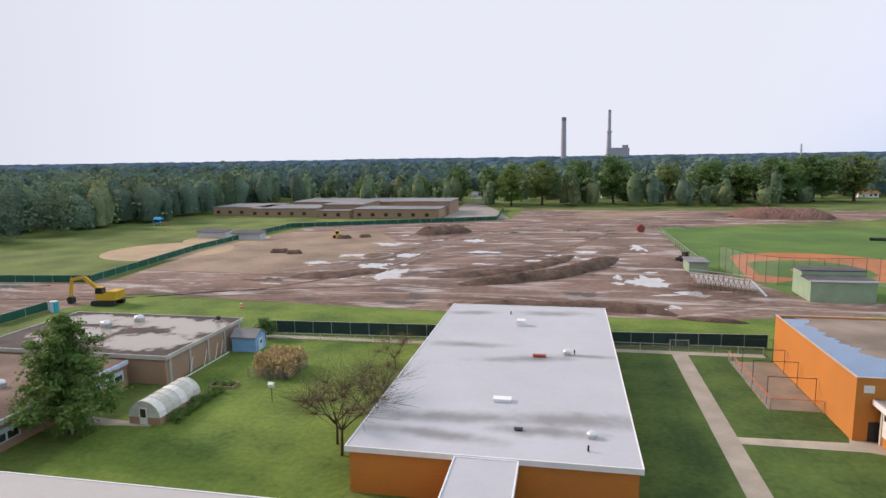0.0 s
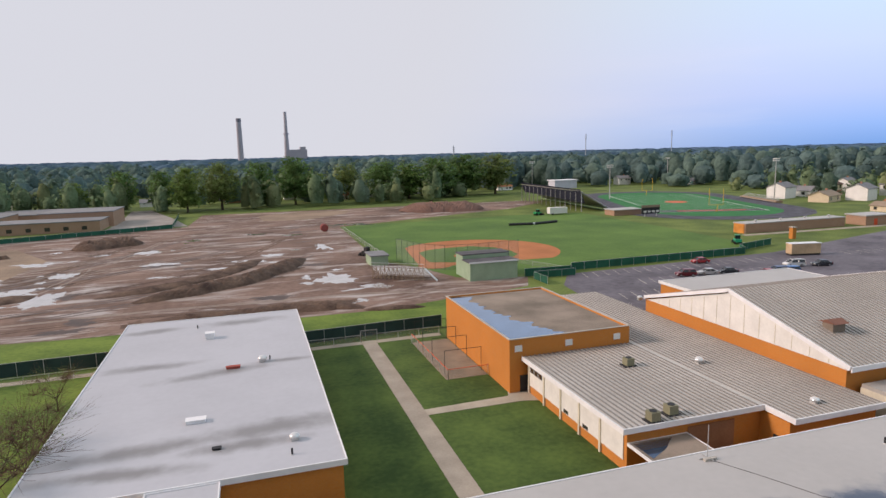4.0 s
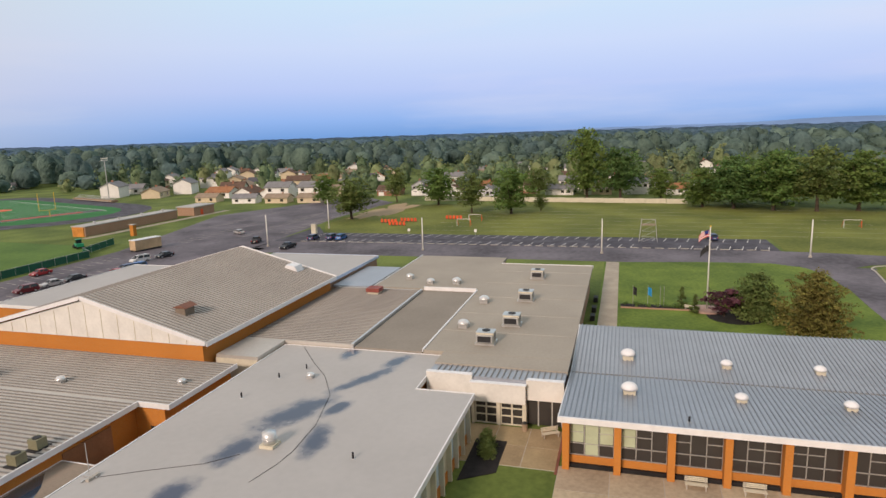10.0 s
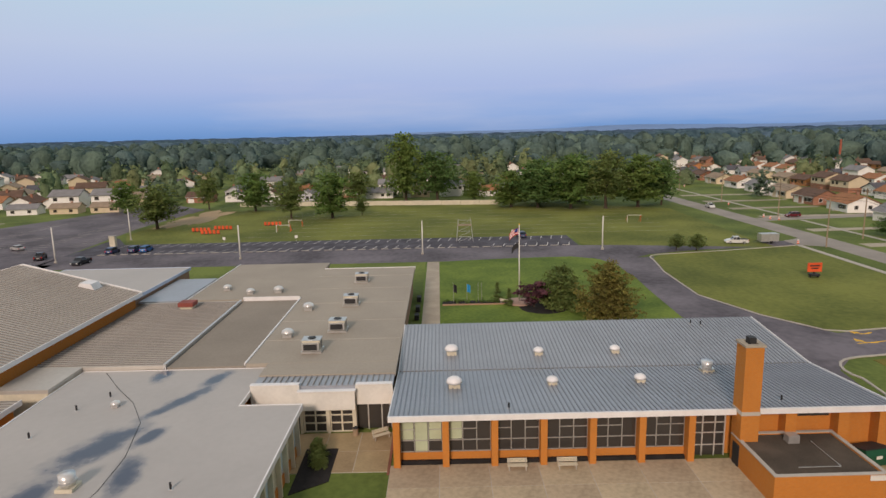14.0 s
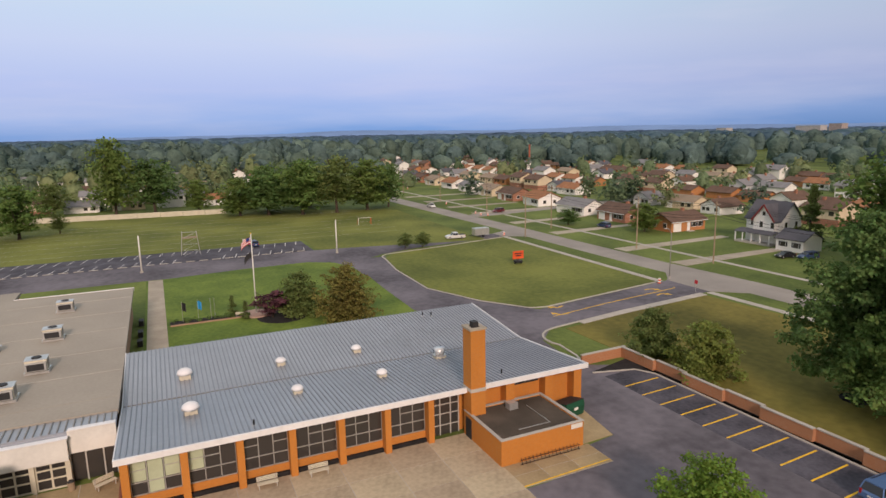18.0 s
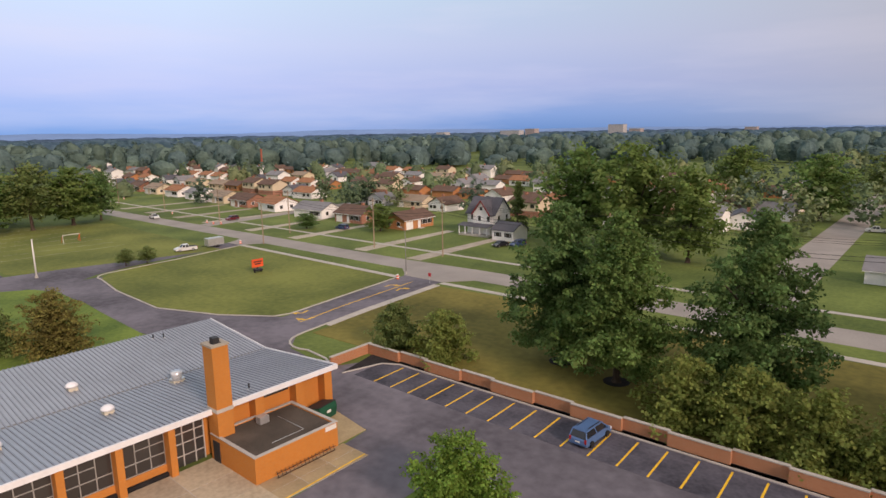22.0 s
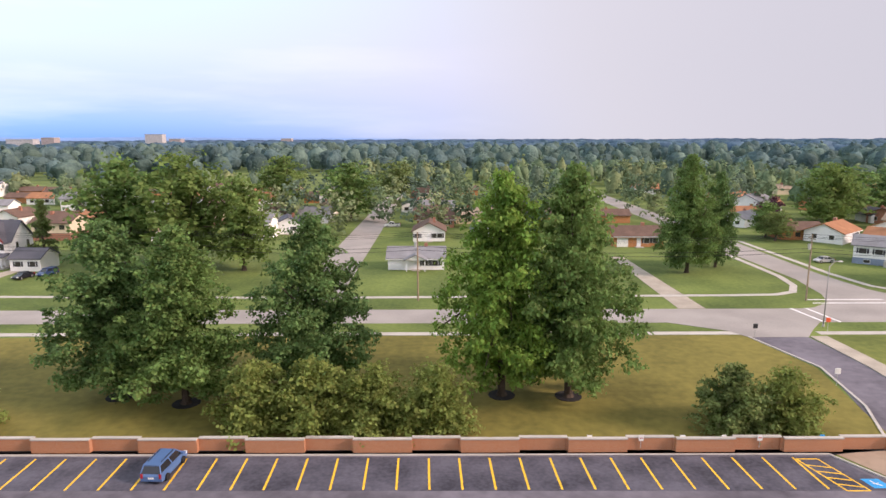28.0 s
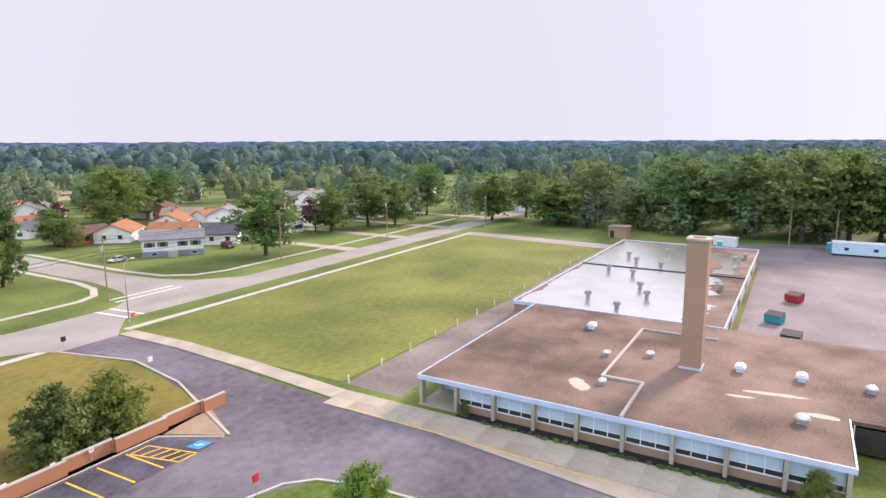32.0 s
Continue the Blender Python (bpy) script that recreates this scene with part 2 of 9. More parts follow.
M_road = mat("road_concrete", (0.31, 0.285, 0.255), 0.9, 0.14, 0.12, 3.0, 0.2)
M_conc = mat("concrete", (0.38, 0.335, 0.265), 0.9, 0.16, 0.3, 5.0, 0.2, rand=0.10)
M_concb = mat("tan_concrete", (0.351, 0.266, 0.152), 0.9, 0.20, 0.35, 5.0, 0.2, rand=0.10)
M_kerb = mat("kerb_concrete", (0.45, 0.42, 0.37), 0.9, 0.12, 0.4, 5.0, 0.2)
M_brick = brick_mat("orange_brick", (0.53, 0.190, 0.030), (0.60, 0.240, 0.046), (0.46, 0.25, 0.10))
M_brickw = brick_mat("brown_wall_brick", (0.40, 0.165, 0.075), (0.47, 0.225, 0.115), (0.44, 0.33, 0.24))
M_brick2 = brick_mat("tan_brick", (0.36, 0.215, 0.135), (0.41, 0.26, 0.17), (0.40, 0.33, 0.27))
M_white = mat("white_paint", (0.72, 0.71, 0.66), 0.6, 0.08, 0.5, 3.0, 0.05)
M_cream = mat("cream_panel", (0.60, 0.56, 0.44), 0.7, 0.10, 0.6, 4.0, 0.05)
M_trim = mat("white_trim", (0.78, 0.78, 0.78), 0.45, 0.06, 0.6, 3.0, 0.03)
M_bluetrim = mat("pale_blue_trim", (0.50, 0.58, 0.72), 0.5, 0.06, 0.6, 3.0, 0.03)
M_memb = mat("roof_membrane", (0.47, 0.475, 0.50), 0.55, 0.05, 0.12, 1.5, 0.08)
M_memb2 = mat("roof_membrane_warm", (0.44, 0.425, 0.405), 0.6, 0.05, 0.12, 1.5, 0.08)
M_gravel = mat("gravel_roof", (0.20, 0.165, 0.125), 0.95, 0.24, 0.15, 9.0, 0.5, col2=(0.26, 0.21, 0.165))
M_brownroof = mat("brown_roof", (0.130, 0.090, 0.068), 0.95, 0.30, 0.13, 4.0, 0.4, col2=(0.205, 0.145, 0.112))
M_metal = mat("ribbed_roof_metal", (0.52, 0.49, 0.445), 0.45, 0.12, 0.12, 2.0, 0.05, metal=0.25)
M_metalb = mat("blue_grey_roof_metal", (0.36, 0.385, 0.425), 0.42, 0.10, 0.12, 2.0, 0.05, metal=0.3)
M_rib = mat("seam_metal", (0.256, 0.244, 0.228), 0.6, 0.1, 0.3, 2.0, 0.0, metal=0.3)
M_glass = glass("dark_glass", (0.045, 0.042, 0.04))
M_blind = mat("pale_green_blind", (0.46, 0.52, 0.36), 0.5, 0.08, 0.8, 6.0, 0.05)
M_bluepan = mat("pale_blue_panel", (0.50, 0.62, 0.70), 0.5, 0.06, 0.6, 3.0, 0.03)
M_black = mat("black_soil", (0.022, 0.02, 0.02), 0.95, 0.3, 1.0, 8.0, 0.5)
M_dark = mat("dark_paint", (0.03, 0.03, 0.032), 0.6, 0.2, 0.8, 5.0, 0.05)
M_galv = mat("galvanised_metal", (0.55, 0.55, 0.54), 0.35, 0.1, 1.5, 6.0, 0.05, metal=0.6)
M_alu = mat("bright_aluminium", (0.72, 0.72, 0.70), 0.3, 0.08, 1.5, 6.0, 0.03, metal=0.5)
M_yel = mat("yellow_paint", (0.80, 0.48, 0.03), 0.7, 0.18, 1.2, 8.0, 0.05)
M_wpaint = mat("white_road_paint", (0.70, 0.69, 0.66), 0.7, 0.15, 1.2, 8.0, 0.05)
M_blue = mat("sign_blue", (0.03, 0.30, 0.62), 0.6, 0.1, 1.0, 5.0, 0.03)
M_mud = mat("wet_mud", (0.150, 0.090, 0.067), 0.85, 0.34, 0.045, 0.7, 0.6, col2=(0.200, 0.133, 0.101), dist=0.12)


def streaked(m, col, lo, hi, rough):
    """Lays pale, wet silt streaks of two sizes into a muddy ground."""
    t = m.node_tree
    b = t.nodes["Principled BSDF"]
    tc, mp = t.nodes.new("ShaderNodeTexCoord"), t.nodes.new("ShaderNodeMapping")
    mp.inputs[2].default_value, mp.inputs[3].default_value = (0, 0, radians(-38)), (0.05, 0.17, 1)
    t.links.new(tc.outputs["Object"], mp.inputs[0])
    n = t.nodes.new("ShaderNodeTexNoise")
    n.inputs["Scale"].default_value, n.inputs["Detail"].default_value, n.inputs["Roughness"].default_value = 1.0, 8, 0.66
    n.inputs["Distortion"].default_value = 0.6
    t.links.new(mp.outputs[0], n.inputs["Vector"])
    r = t.nodes.new("ShaderNodeMapRange")
    r.inputs[1].default_value, r.inputs[2].default_value = lo, hi
    t.links.new(n.outputs[0], r.inputs[0])
    mix, ro = t.nodes.new("ShaderNodeMix"), t.nodes.new("ShaderNodeMapRange")
    mix.data_type = "RGBA"
    t.links.new(b.inputs["Base Color"].links[0].from_socket, mix.inputs[6])
    mix.inputs[7].default_value = (*col, 1)
    t.links.new(r.outputs[0], mix.inputs[0])
    t.links.new(mix.outputs[2], b.inputs["Base Color"])
    ro.inputs[3].default_value, ro.inputs[4].default_value = b.inputs["Roughness"].default_value, rough
    t.links.new(r.outputs[0], ro.inputs[0])
    t.links.new(ro.outputs[0], b.inputs["Roughness"])


streaked(M_mud, (0.38, 0.32, 0.28), 0.51, 0.64, 0.28)
M_soil = mat("loose_soil", (0.099, 0.060, 0.045), 0.95, 0.35, 0.3, 2.0, 0.8, col2=(0.123, 0.081, 0.056), dist=0.2)
M_sand = mat("tan_infield", (0.40, 0.30, 0.185), 0.95, 0.16, 0.1, 2.0, 0.2)
M_clay = mat("orange_clay", (0.43, 0.165, 0.062), 0.95, 0.14, 0.1, 2.0, 0.2)
M_water = mat("puddle_water", (0.58, 0.54, 0.50), 0.04, 0.12, 0.3, 2.0, 0.0, spec=0.9, metal=0.7)
M_flood = mat("flood_water", (0.95, 0.94, 0.91), 0.2, 0.05, 0.2, 1.0, 0.0, spec=0.9, metal=0.9)
M_fgreen = mat("green_screen_mesh", (0.018, 0.10, 0.062), 0.8, 0.2, 0.4, 6.0, 0.1)
M_fdark = mat("dark_screen_mesh", (0.022, 0.05, 0.045), 0.8, 0.2, 0.4, 6.0, 0.1)
M_wood = mat("weathered_wood", (0.30, 0.225, 0.15), 0.85, 0.2, 0.8, 10.0, 0.2)
M_bark = mat("bark", (0.075, 0.055, 0.04), 0.95, 0.3, 0.8, 6.0, 0.6)
M_leaf = mat("summer_leaves", (0.125, 0.212, 0.056), 0.7, 0.25, 0.15, 1.5, 0.0, col2=(0.174, 0.262, 0.073), island=0.30, spec=0.15, thin=0.45)
M_leafd = mat("dark_leaves", (0.104, 0.186, 0.058), 0.7, 0.25, 0.15, 1.5, 0.0, col2=(0.148, 0.236, 0.074), island=0.30, spec=0.15, thin=0.45)
M_leafy = mat("light_leaves", (0.205, 0.255, 0.056), 0.7, 0.18, 0.15, 1.5, 0.0, col2=(0.235, 0.280, 0.075), island=0.30, spec=0.15, thin=0.45)
M_oaky = mat("oak_leaves", (0.146, 0.222, 0.057), 0.7, 0.25, 0.15, 1.5, 0.0, col2=(0.193, 0.268, 0.073), island=0.22, spec=0.15, thin=0.45)
M_leafb = mat("bright_leaves", (0.150, 0.262, 0.042), 0.65, 0.25, 0.3, 1.5, 0.0, col2=(0.215, 0.330, 0.060), island=0.30, spec=0.15, thin=0.45)
M_leafp = mat("plum_leaves", (0.096, 0.044, 0.058), 0.7, 0.25, 0.2, 1.5, 0.0, col2=(0.141, 0.058, 0.077), island=0.3, spec=0.15, thin=0.3)
M_olive = mat("olive_leaves", (0.143, 0.200, 0.062), 0.7, 0.25, 0.25, 1.5, 0.0, col2=(0.193, 0.242, 0.077), island=0.30, spec=0.15, thin=0.45)
M_rust = mat("rusty_olive_leaves", (0.185, 0.165, 0.048), 0.7, 0.25, 0.25, 1.5, 0.0, col2=(0.230, 0.205, 0.060), island=0.30, spec=0.15, thin=0.4)
# woods: haze is painted into the leaf colours, bluer with each distance ring
M_hazed_far = mat("far_hazed_leaves", (0.124, 0.188, 0.105), 0.9, 0.26, 0.06, 0.8, 1.0, col2=(0.179, 0.240, 0.130), island=0.22, spec=0.05, dist=0.9, thin=0.25)
M_hazed_dark = mat("far_hazed_leaves_dark", (0.100, 0.158, 0.114), 0.9, 0.26, 0.06, 0.8, 1.0, col2=(0.143, 0.198, 0.134), island=0.22, spec=0.05, dist=0.9, thin=0.25)
M_hazed_pale = mat("far_hazed_leaves_pale", (0.178, 0.231, 0.111), 0.9, 0.26, 0.06, 0.8, 1.0, col2=(0.235, 0.276, 0.135), island=0.22, spec=0.05, dist=0.9, thin=0.25)
M_hazed_mid = mat("distant_hazed_leaves", (0.104, 0.163, 0.142), 0.9, 0.26, 0.06, 0.4, 1.0, col2=(0.141, 0.204, 0.163), island=0.22, spec=0.05, dist=2.0, thin=0.25)
M_hazed_mid2 = mat("distant_hazed_leaves_dark", (0.087, 0.142, 0.142), 0.9, 0.26, 0.06, 0.4, 1.0, col2=(0.116, 0.174, 0.161), island=0.22, spec=0.05, dist=2.0, thin=0.25)
M_hazed_blue = mat("remote_hazed_leaves", (0.074, 0.137, 0.198), 0.9, 0.22, 0.06, 0.15, 1.0, col2=(0.109, 0.177, 0.215), island=0.22, spec=0.05, dist=4.0, thin=0.25)
M_hazed_last = mat("horizon_hazed_leaves", (0.085, 0.135, 0.205), 1.0, 0.2, 0.006, 0.05, 0.0, col2=(0.105, 0.160, 0.235), island=0.12, spec=0.0, thin=0.3)


# ---------------- mesh helpers ----------------
class B:
    """A small mesh builder: lists of points and faces."""

    def __init__(self):
        self.v, self.f = [], []

    def add(self, vs, fs):
        n = len(self.v)
        self.v += [tuple(p) for p in vs]
        self.f += [tuple(i + n for i in f) for f in fs]
        return self

    def box(self, x0, x1, y0, y1, z0, z1):
        return self.add([(x0, y0, z0), (x1, y0, z0), (x1, y1, z0), (x0, y1, z0), (x0, y0, z1), (x1, y0, z1), (x1, y1, z1), (x0, y1, z1)],
                        [(3, 2, 1, 0), (4, 5, 6, 7), (0, 1, 5, 4), (1, 2, 6, 5), (2, 3, 7, 6), (3, 0, 4, 7)])

    def bar(self, a, b, w, h=None):
        """A square bar from a to b, w wide."""
        a, b = Vector(a), Vector(b)
        d = (b - a).normalized()
        s = d.cross(Vector((0, 0, 1)))
        s = (s.normalized() if s.length > 1e-4 else Vector((1, 0, 0))) * w / 2
        u = s.cross(d).normalized() * (h or w) / 2
        return self.add([a - s - u, a + s - u, a + s + u, a - s + u, b - s - u, b + s - u, b + s + u, b - s + u],
                        [(3, 2, 1, 0), (4, 5, 6, 7), (0, 1, 5, 4), (1, 2, 6, 5), (2, 3, 7, 6), (3, 0, 4, 7)])

    def cone(self, x, y, z0, z1, r0, r1, n=12):
        c = [(math.cos(2 * math.pi * i / n), math.sin(2 * math.pi * i / n)) for i in range(n)]
        return self.add([(x + r0 * a, y + r0 * b, z0) for a, b in c] + [(x + r1 * a, y + r1 * b, z1) for a, b in c],
                        [tuple(range(n - 1, -1, -1)), tuple(range(n, 2 * n))] + [(i, (i + 1) % n, n + (i + 1) % n, n + i) for i in range(n)])

    def tube(self, pts, r0, r1, n=6):
        """A round, tapered limb along points."""
        base = len(self.v)
        k = len(pts)
        for i, p in enumerate(pts):
            p = Vector(p)
            d = (Vector(pts[min(i + 1, k - 1)]) - Vector(pts[max(i - 1, 0)])).normalized()
            s = d.cross(Vector((0.3, 1, 0.1))).normalized()
            u = s.cross(d)
            r = r0 + (r1 - r0) * i / (k - 1)
            self.v += [tuple(p + s * r * math.cos(6.2832 * j / n) + u * r * math.sin(6.2832 * j / n)) for j in range(n)]
        for i in range(k - 1):
            self.f += [(base + i * n + j, base + i * n + (j + 1) % n, base + (i + 1) * n + (j + 1) % n, base + (i + 1) * n + j) for j in range(n)]
        return self

    def prism(self, pts, z0, z1):
        """An upright prism over a plan outline, counter-clockwise."""
        if sum(a[0] * b[1] - b[0] * a[1] for a, b in zip(pts, pts[1:] + pts[:1])) < 0:
            pts = pts[::-1]
        n = len(pts)
        return self.add([(x, y, z0) for x, y in pts] + [(x, y, z1) for x, y in pts],
                        [tuple(range(n - 1, -1, -1)), tuple(range(n, 2 * n))] + [(i, (i + 1) % n, n + (i + 1) % n, n + i) for i in range(n)])

    def profile(self, prof, a, b, axis="y"):
        """A profile of (across, z) swept along an axis from a to b."""
        n = len(prof)
        put = (lambda s, q, z: (q, s, z)) if axis == "y" else (lambda s, q, z: (s, q, z))
        return self.add([put(a, q, z) for q, z in prof] + [put(b, q, z) for q, z in prof],
                        [tuple(range(n)), tuple(range(2 * n - 1, n - 1, -1))] + [(i, n + i, n + (i + 1) % n, (i + 1) % n) for i in range(n)])

    def dome(self, x, y, z, r, h, n=14, k=4):
        base = len(self.v)
        for i in range(k + 1):
            a = i / k * math.pi / 2
            rr = r * math.cos(a) + 0.001
            self.v += [(x + rr * math.cos(6.2832 * j / n), y + rr * math.sin(6.2832 * j / n), z + h * math.sin(a)) for j in range(n)]
        for i in range(k):
            self.f += [(base + i * n + j, base + i * n + (j + 1) % n, base + (i + 1) * n + (j + 1) % n, base + (i + 1) * n + j) for j in range(n)]
        self.f.append(tuple(base + j for j in range(n - 1, -1, -1)))
        return self

    def mesh(self, name, material):
        me = bpy.data.meshes.new(name)
        me.from_pydata(self.v, [], self.f)
        me.materials.append(material)
        return me


def thing(name, at, label, category, group="", kind=""):
    ob = new(name)
    ob.location = at
    ob.empty_display_size = 0.3
    return tagged(ob, label, category, group, kind)


def part(name, b, material, parent, label=""):
    """Links a builder's mesh, given in world metres, as one part of a thing (or of a part)."""
    ob = new(name, b if isinstance(b, bpy.types.Mesh) else b.mesh(name, material))
    ob.parent = parent
    if parent.parent is None:
        ob.matrix_parent_inverse = Matrix.Translation(-parent.location)
    if label:
        ob["label"] = label
    return ob


def single(name, b, material, label, category, kind="", group=""):
    return tagged(new(name, b.mesh(name, material)), label, category, group, kind)


def shared(name, me, parent, at):
    """A further piece on an existing mesh, moved to a place."""
    ob = new(name, me)
    ob.parent = parent
    if parent.parent is None:
        ob.matrix_parent_inverse = Matrix.Translation(-parent.location)
    ob.location = at
    return ob


def smooth(ob):
    ob.data.polygons.foreach_set("use_smooth", [True] * len(ob.data.polygons))
    return ob


# ---------------- ground, roads, lots ----------------
def sheet(name, pts, z, material, label, category, z0=None):
    """A paved or planted area as a thin slab over the ground."""
    return single(name, B().prism(list(pts), -0.25 if z0 is None else z0, z), material, label, category, "structure")


def strip(name, pts, w, z0, z1, material, label, category):
    """A kerb or path along a polyline, mitred, as one mesh."""
    b = B()
    n = len(pts)
    lft, rgt = [], []
    for i in range(n):
        d0 = Vector((pts[i][0] - pts[i - 1][0], pts[i][1] - pts[i - 1][1])) if i else None
        d1 = Vector((pts[i + 1][0] - pts[i][0], pts[i + 1][1] - pts[i][1])) if i < n - 1 else None
        d = ((d0 or d1).normalized() + (d1 or d0).normalized()).normalized()
        s = Vector((-d.y, d.x)) * w / 2
        lft.append((pts[i][0] + s.x, pts[i][1] + s.y))
        rgt.append((pts[i][0] - s.x, pts[i][1] - s.y))
    for i in range(n - 1):
        b.prism([lft[i], rgt[i], rgt[i + 1], lft[i + 1]], z0, z1)
    return single(name, b, material, label, category, "structure")


def arc(cx, cy, r, a0, a1, n=8):
    return [(cx + r * math.cos(radians(a0 + (a1 - a0) * i / n)), cy + r * math.sin(radians(a0 + (a1 - a0) * i / n))) for i in range(n + 1)]


gb = B()
GX = [-4500, -2200, -900, -400, -200, -60, 60, 200, 400, 900, 2200, 4500]
gb.v = [(x, y, 0.0) for y in GX for x in GX]
gb.f = [(j * 12 + i, j * 12 + i + 1, j * 12 + i + 13, j * 12 + i + 12) for j in range(11) for i in range(11)]
single("ground", gb, M_grass, "wide flat green lawn ground with mown grass", "ground", "structure")

# construction site
M_sandb = mat("brown_sand", (0.27, 0.20, 0.14), 0.95, 0.28, 0.06, 1.0, 0.3)
sheet("building_site", [(-104, 104), (-96, 124), (-60, 120), (-30, 117), (22, 116), (40, 119), (58.5, 124.6), (62.8, 134), (47.2, 139.8), (46, 150), (34, 170), (36, 262), (130, 300), (165, 330), (160, 345),
                        (-24, 352), (-27, 296), (-112, 262), (-122, 196), (-114, 138), (-300, 132), (-300, 80), (-118, 92)], 0.015, M_mud,
      "muddy brown building site with tyre tracks and puddles", "building site")
sheet("sand_area", [(-116, 152), (-78, 150), (-62, 178), (-60, 215), (-78, 248), (-112, 240), (-120, 200)], 0.024, M_sandb, "tan sandy patch beside the muddy site", "sand")
sheet("bare_soil_patch", [(6, 304), (26, 300), (48, 322), (52, 338), (28, 345), (4, 330)], 0.03, M_sandb, "pale bare soil beside the far trees", "soil")
sheet("softball_infield", arc(-132, 186, 21, 0, 360, 28)[:-1], 0.040, M_sand, "tan sandy softball infield", "infield")
sheet("softball_warning_track", arc(-128, 216, 16, 0, 360, 20)[:-1], 0.034, M_sand, "tan sand beside the softball dugouts", "sand")
# baseball field
sheet("baseball_outfield", [(47, 140), (66, 137), (134, 141), (146, 150), (150, 200), (150, 262), (120, 268), (36, 262), (36, 176)], 0.035, M_turf, "green baseball outfield grass", "grass")
sheet("baseball_infield", arc(65, 175.2, 25.2, -52, 130, 26) + [(46.6, 191), (45.6, 184), (42.8, 160), (46, 155.5), (62, 156.4)], 0.05, M_clay, "orange clay baseball infield", "infield")
sheet("infield_grass", [(46.6, 163), (48.2, 180.5), (52.5, 184.2), (59, 186), (67, 185.6), (72.8, 180.5), (75, 172), (74.2, 165), (70.5, 160.8), (52, 160.0)], 0.06, M_turf, "square of green infield grass", "grass")
sheet("home_plate_circle", arc(46.6, 157.6, 4.6, 0, 360, 18)[:-1], 0.07, M_clay, "clay circle round home plate", "infield")
sheet("pitchers_mound", arc(58.5, 169.5, 2.6, 0, 360, 14)[:-1], 0.12, M_clay, "round clay pitching mound", "infield")
# running track and football field, turned a little against the school
FC, FA = Vector((224.3, 287.8)), radians(70.5)
fx, fy = Vector((math.cos(FA), math.sin(FA))), Vector((-math.sin(FA), math.cos(FA)))


def fld(u, v):
    p = FC + fx * u + fy * v
    return (p.x, p.y)


def oval(half, r, n=10):
    pts = [(half + r * math.cos(radians(-90 + 180 * i / n)), r * math.sin(radians(-90 + 180 * i / n))) for i in range(n + 1)]
    pts += [(-half + r * math.cos(radians(90 + 180 * i / n)), r * math.sin(radians(90 + 180 * i / n))) for i in range(n + 1)]
    return [fld(*p) for p in pts]


sheet("running_track", oval(44, 46), 0.03, M_asph2, "dark running track round the football field", "running track")
M_astro = mat("artificial_turf", (0.028, 0.17, 0.045), 0.9, 0.14, 0.1, 2.0, 0.1)
sheet("football_field", oval(44, 33), 0.05, M_astro, "green artificial football field with white lines", "football field")

# lots and drives
sheet("parking_lot_north", [(62, 96), (150, 96), (150, 99), (212, 104), (262, 100), (290, 128), (215, 158), (140, 137), (73, 133), (66, 122)], 0.02, M_asph, "grey asphalt parking lot with faded stall lines", "parking lot")
sheet("stall_row", [(161, -36), (177.5, -36), (177.5, 92), (190, 100), (161, 100)], 0.035, M_asph2, "dark fresh asphalt row with white stall lines", "parking lot")
sheet("east_drive", [(144, 100), (161, 100), (161, -36), (159, -60), (160.5, -91), (154, -91), (151, -62), (147, -50), (144, -46)], 0.02, M_asph, "grey asphalt drive beside the school lawn", "drive")
sheet("loop_drive", [(144, -36)] + [(144, -50), (128, -47), (109, -46.5), (95, -52), (86, -58), (90, -94), (79.5, -94), (78, -70), (76.5, -54), (72, -49.5), (62, -48.5), (61.5, -44), (79, -40), (100, -38), (125, -39.5)],
      0.022, M_asph, "curving asphalt entrance drive with yellow arrows", "drive")
sheet("south_parking", [(62, -48), (58, -55.3), (-37, -55.3), (-40.5, -48.8), (-45, -59.5), (-50, -78), (-46.6, -91), (-55.3, -91), (-56.5, -78), (-53.5, -55), (-51.5, -30), (-49, -11), (-47, 12), (-40.3, 12), (-40.3, -27), (-38.7, -35.5), (-33.6, -38.6),
                        (34, -39.5), (41, -36), (44, -39.8), (55, -41), (62, -44)], 0.024, M_asph, "grey asphalt parking lot and drive with yellow stall lines", "parking lot")
sheet("stall_band", [(57, -54.9), (57, -49), (-39, -49), (-36.8, -54.9)], 0.030, M_asph2, "dark sealed asphalt band under the parking stalls", "parking lot")
sheet("west_side_lane", [(-57.5, -47.5), (-57.5, -39), (-93, -41), (-171, -41), (-171, -46.5)], 0.02, mat("dirty_lane", (0.20, 0.172, 0.150), 0.95, 0.35, 0.12, 2.0, 0.4), "worn asphalt lane beside the school", "lane")
sheet("rear_lot", [(-94, -7), (-70, 6), (-70, 60), (-230, 60), (-196, -16), (-165, -40), (-161, -7.4)], 0.018, mat("pale_lot", (0.195, 0.170, 0.172), 0.85, 0.25, 0.1, 2.0, 0.2), "pale worn lot behind the school", "lot")
sheet("far_lane", [(-170, -47.5), (-175, -94), (-181, -94), (-177, -40)], 0.02, M_road, "pale lane at the end of the lawn", "lane")
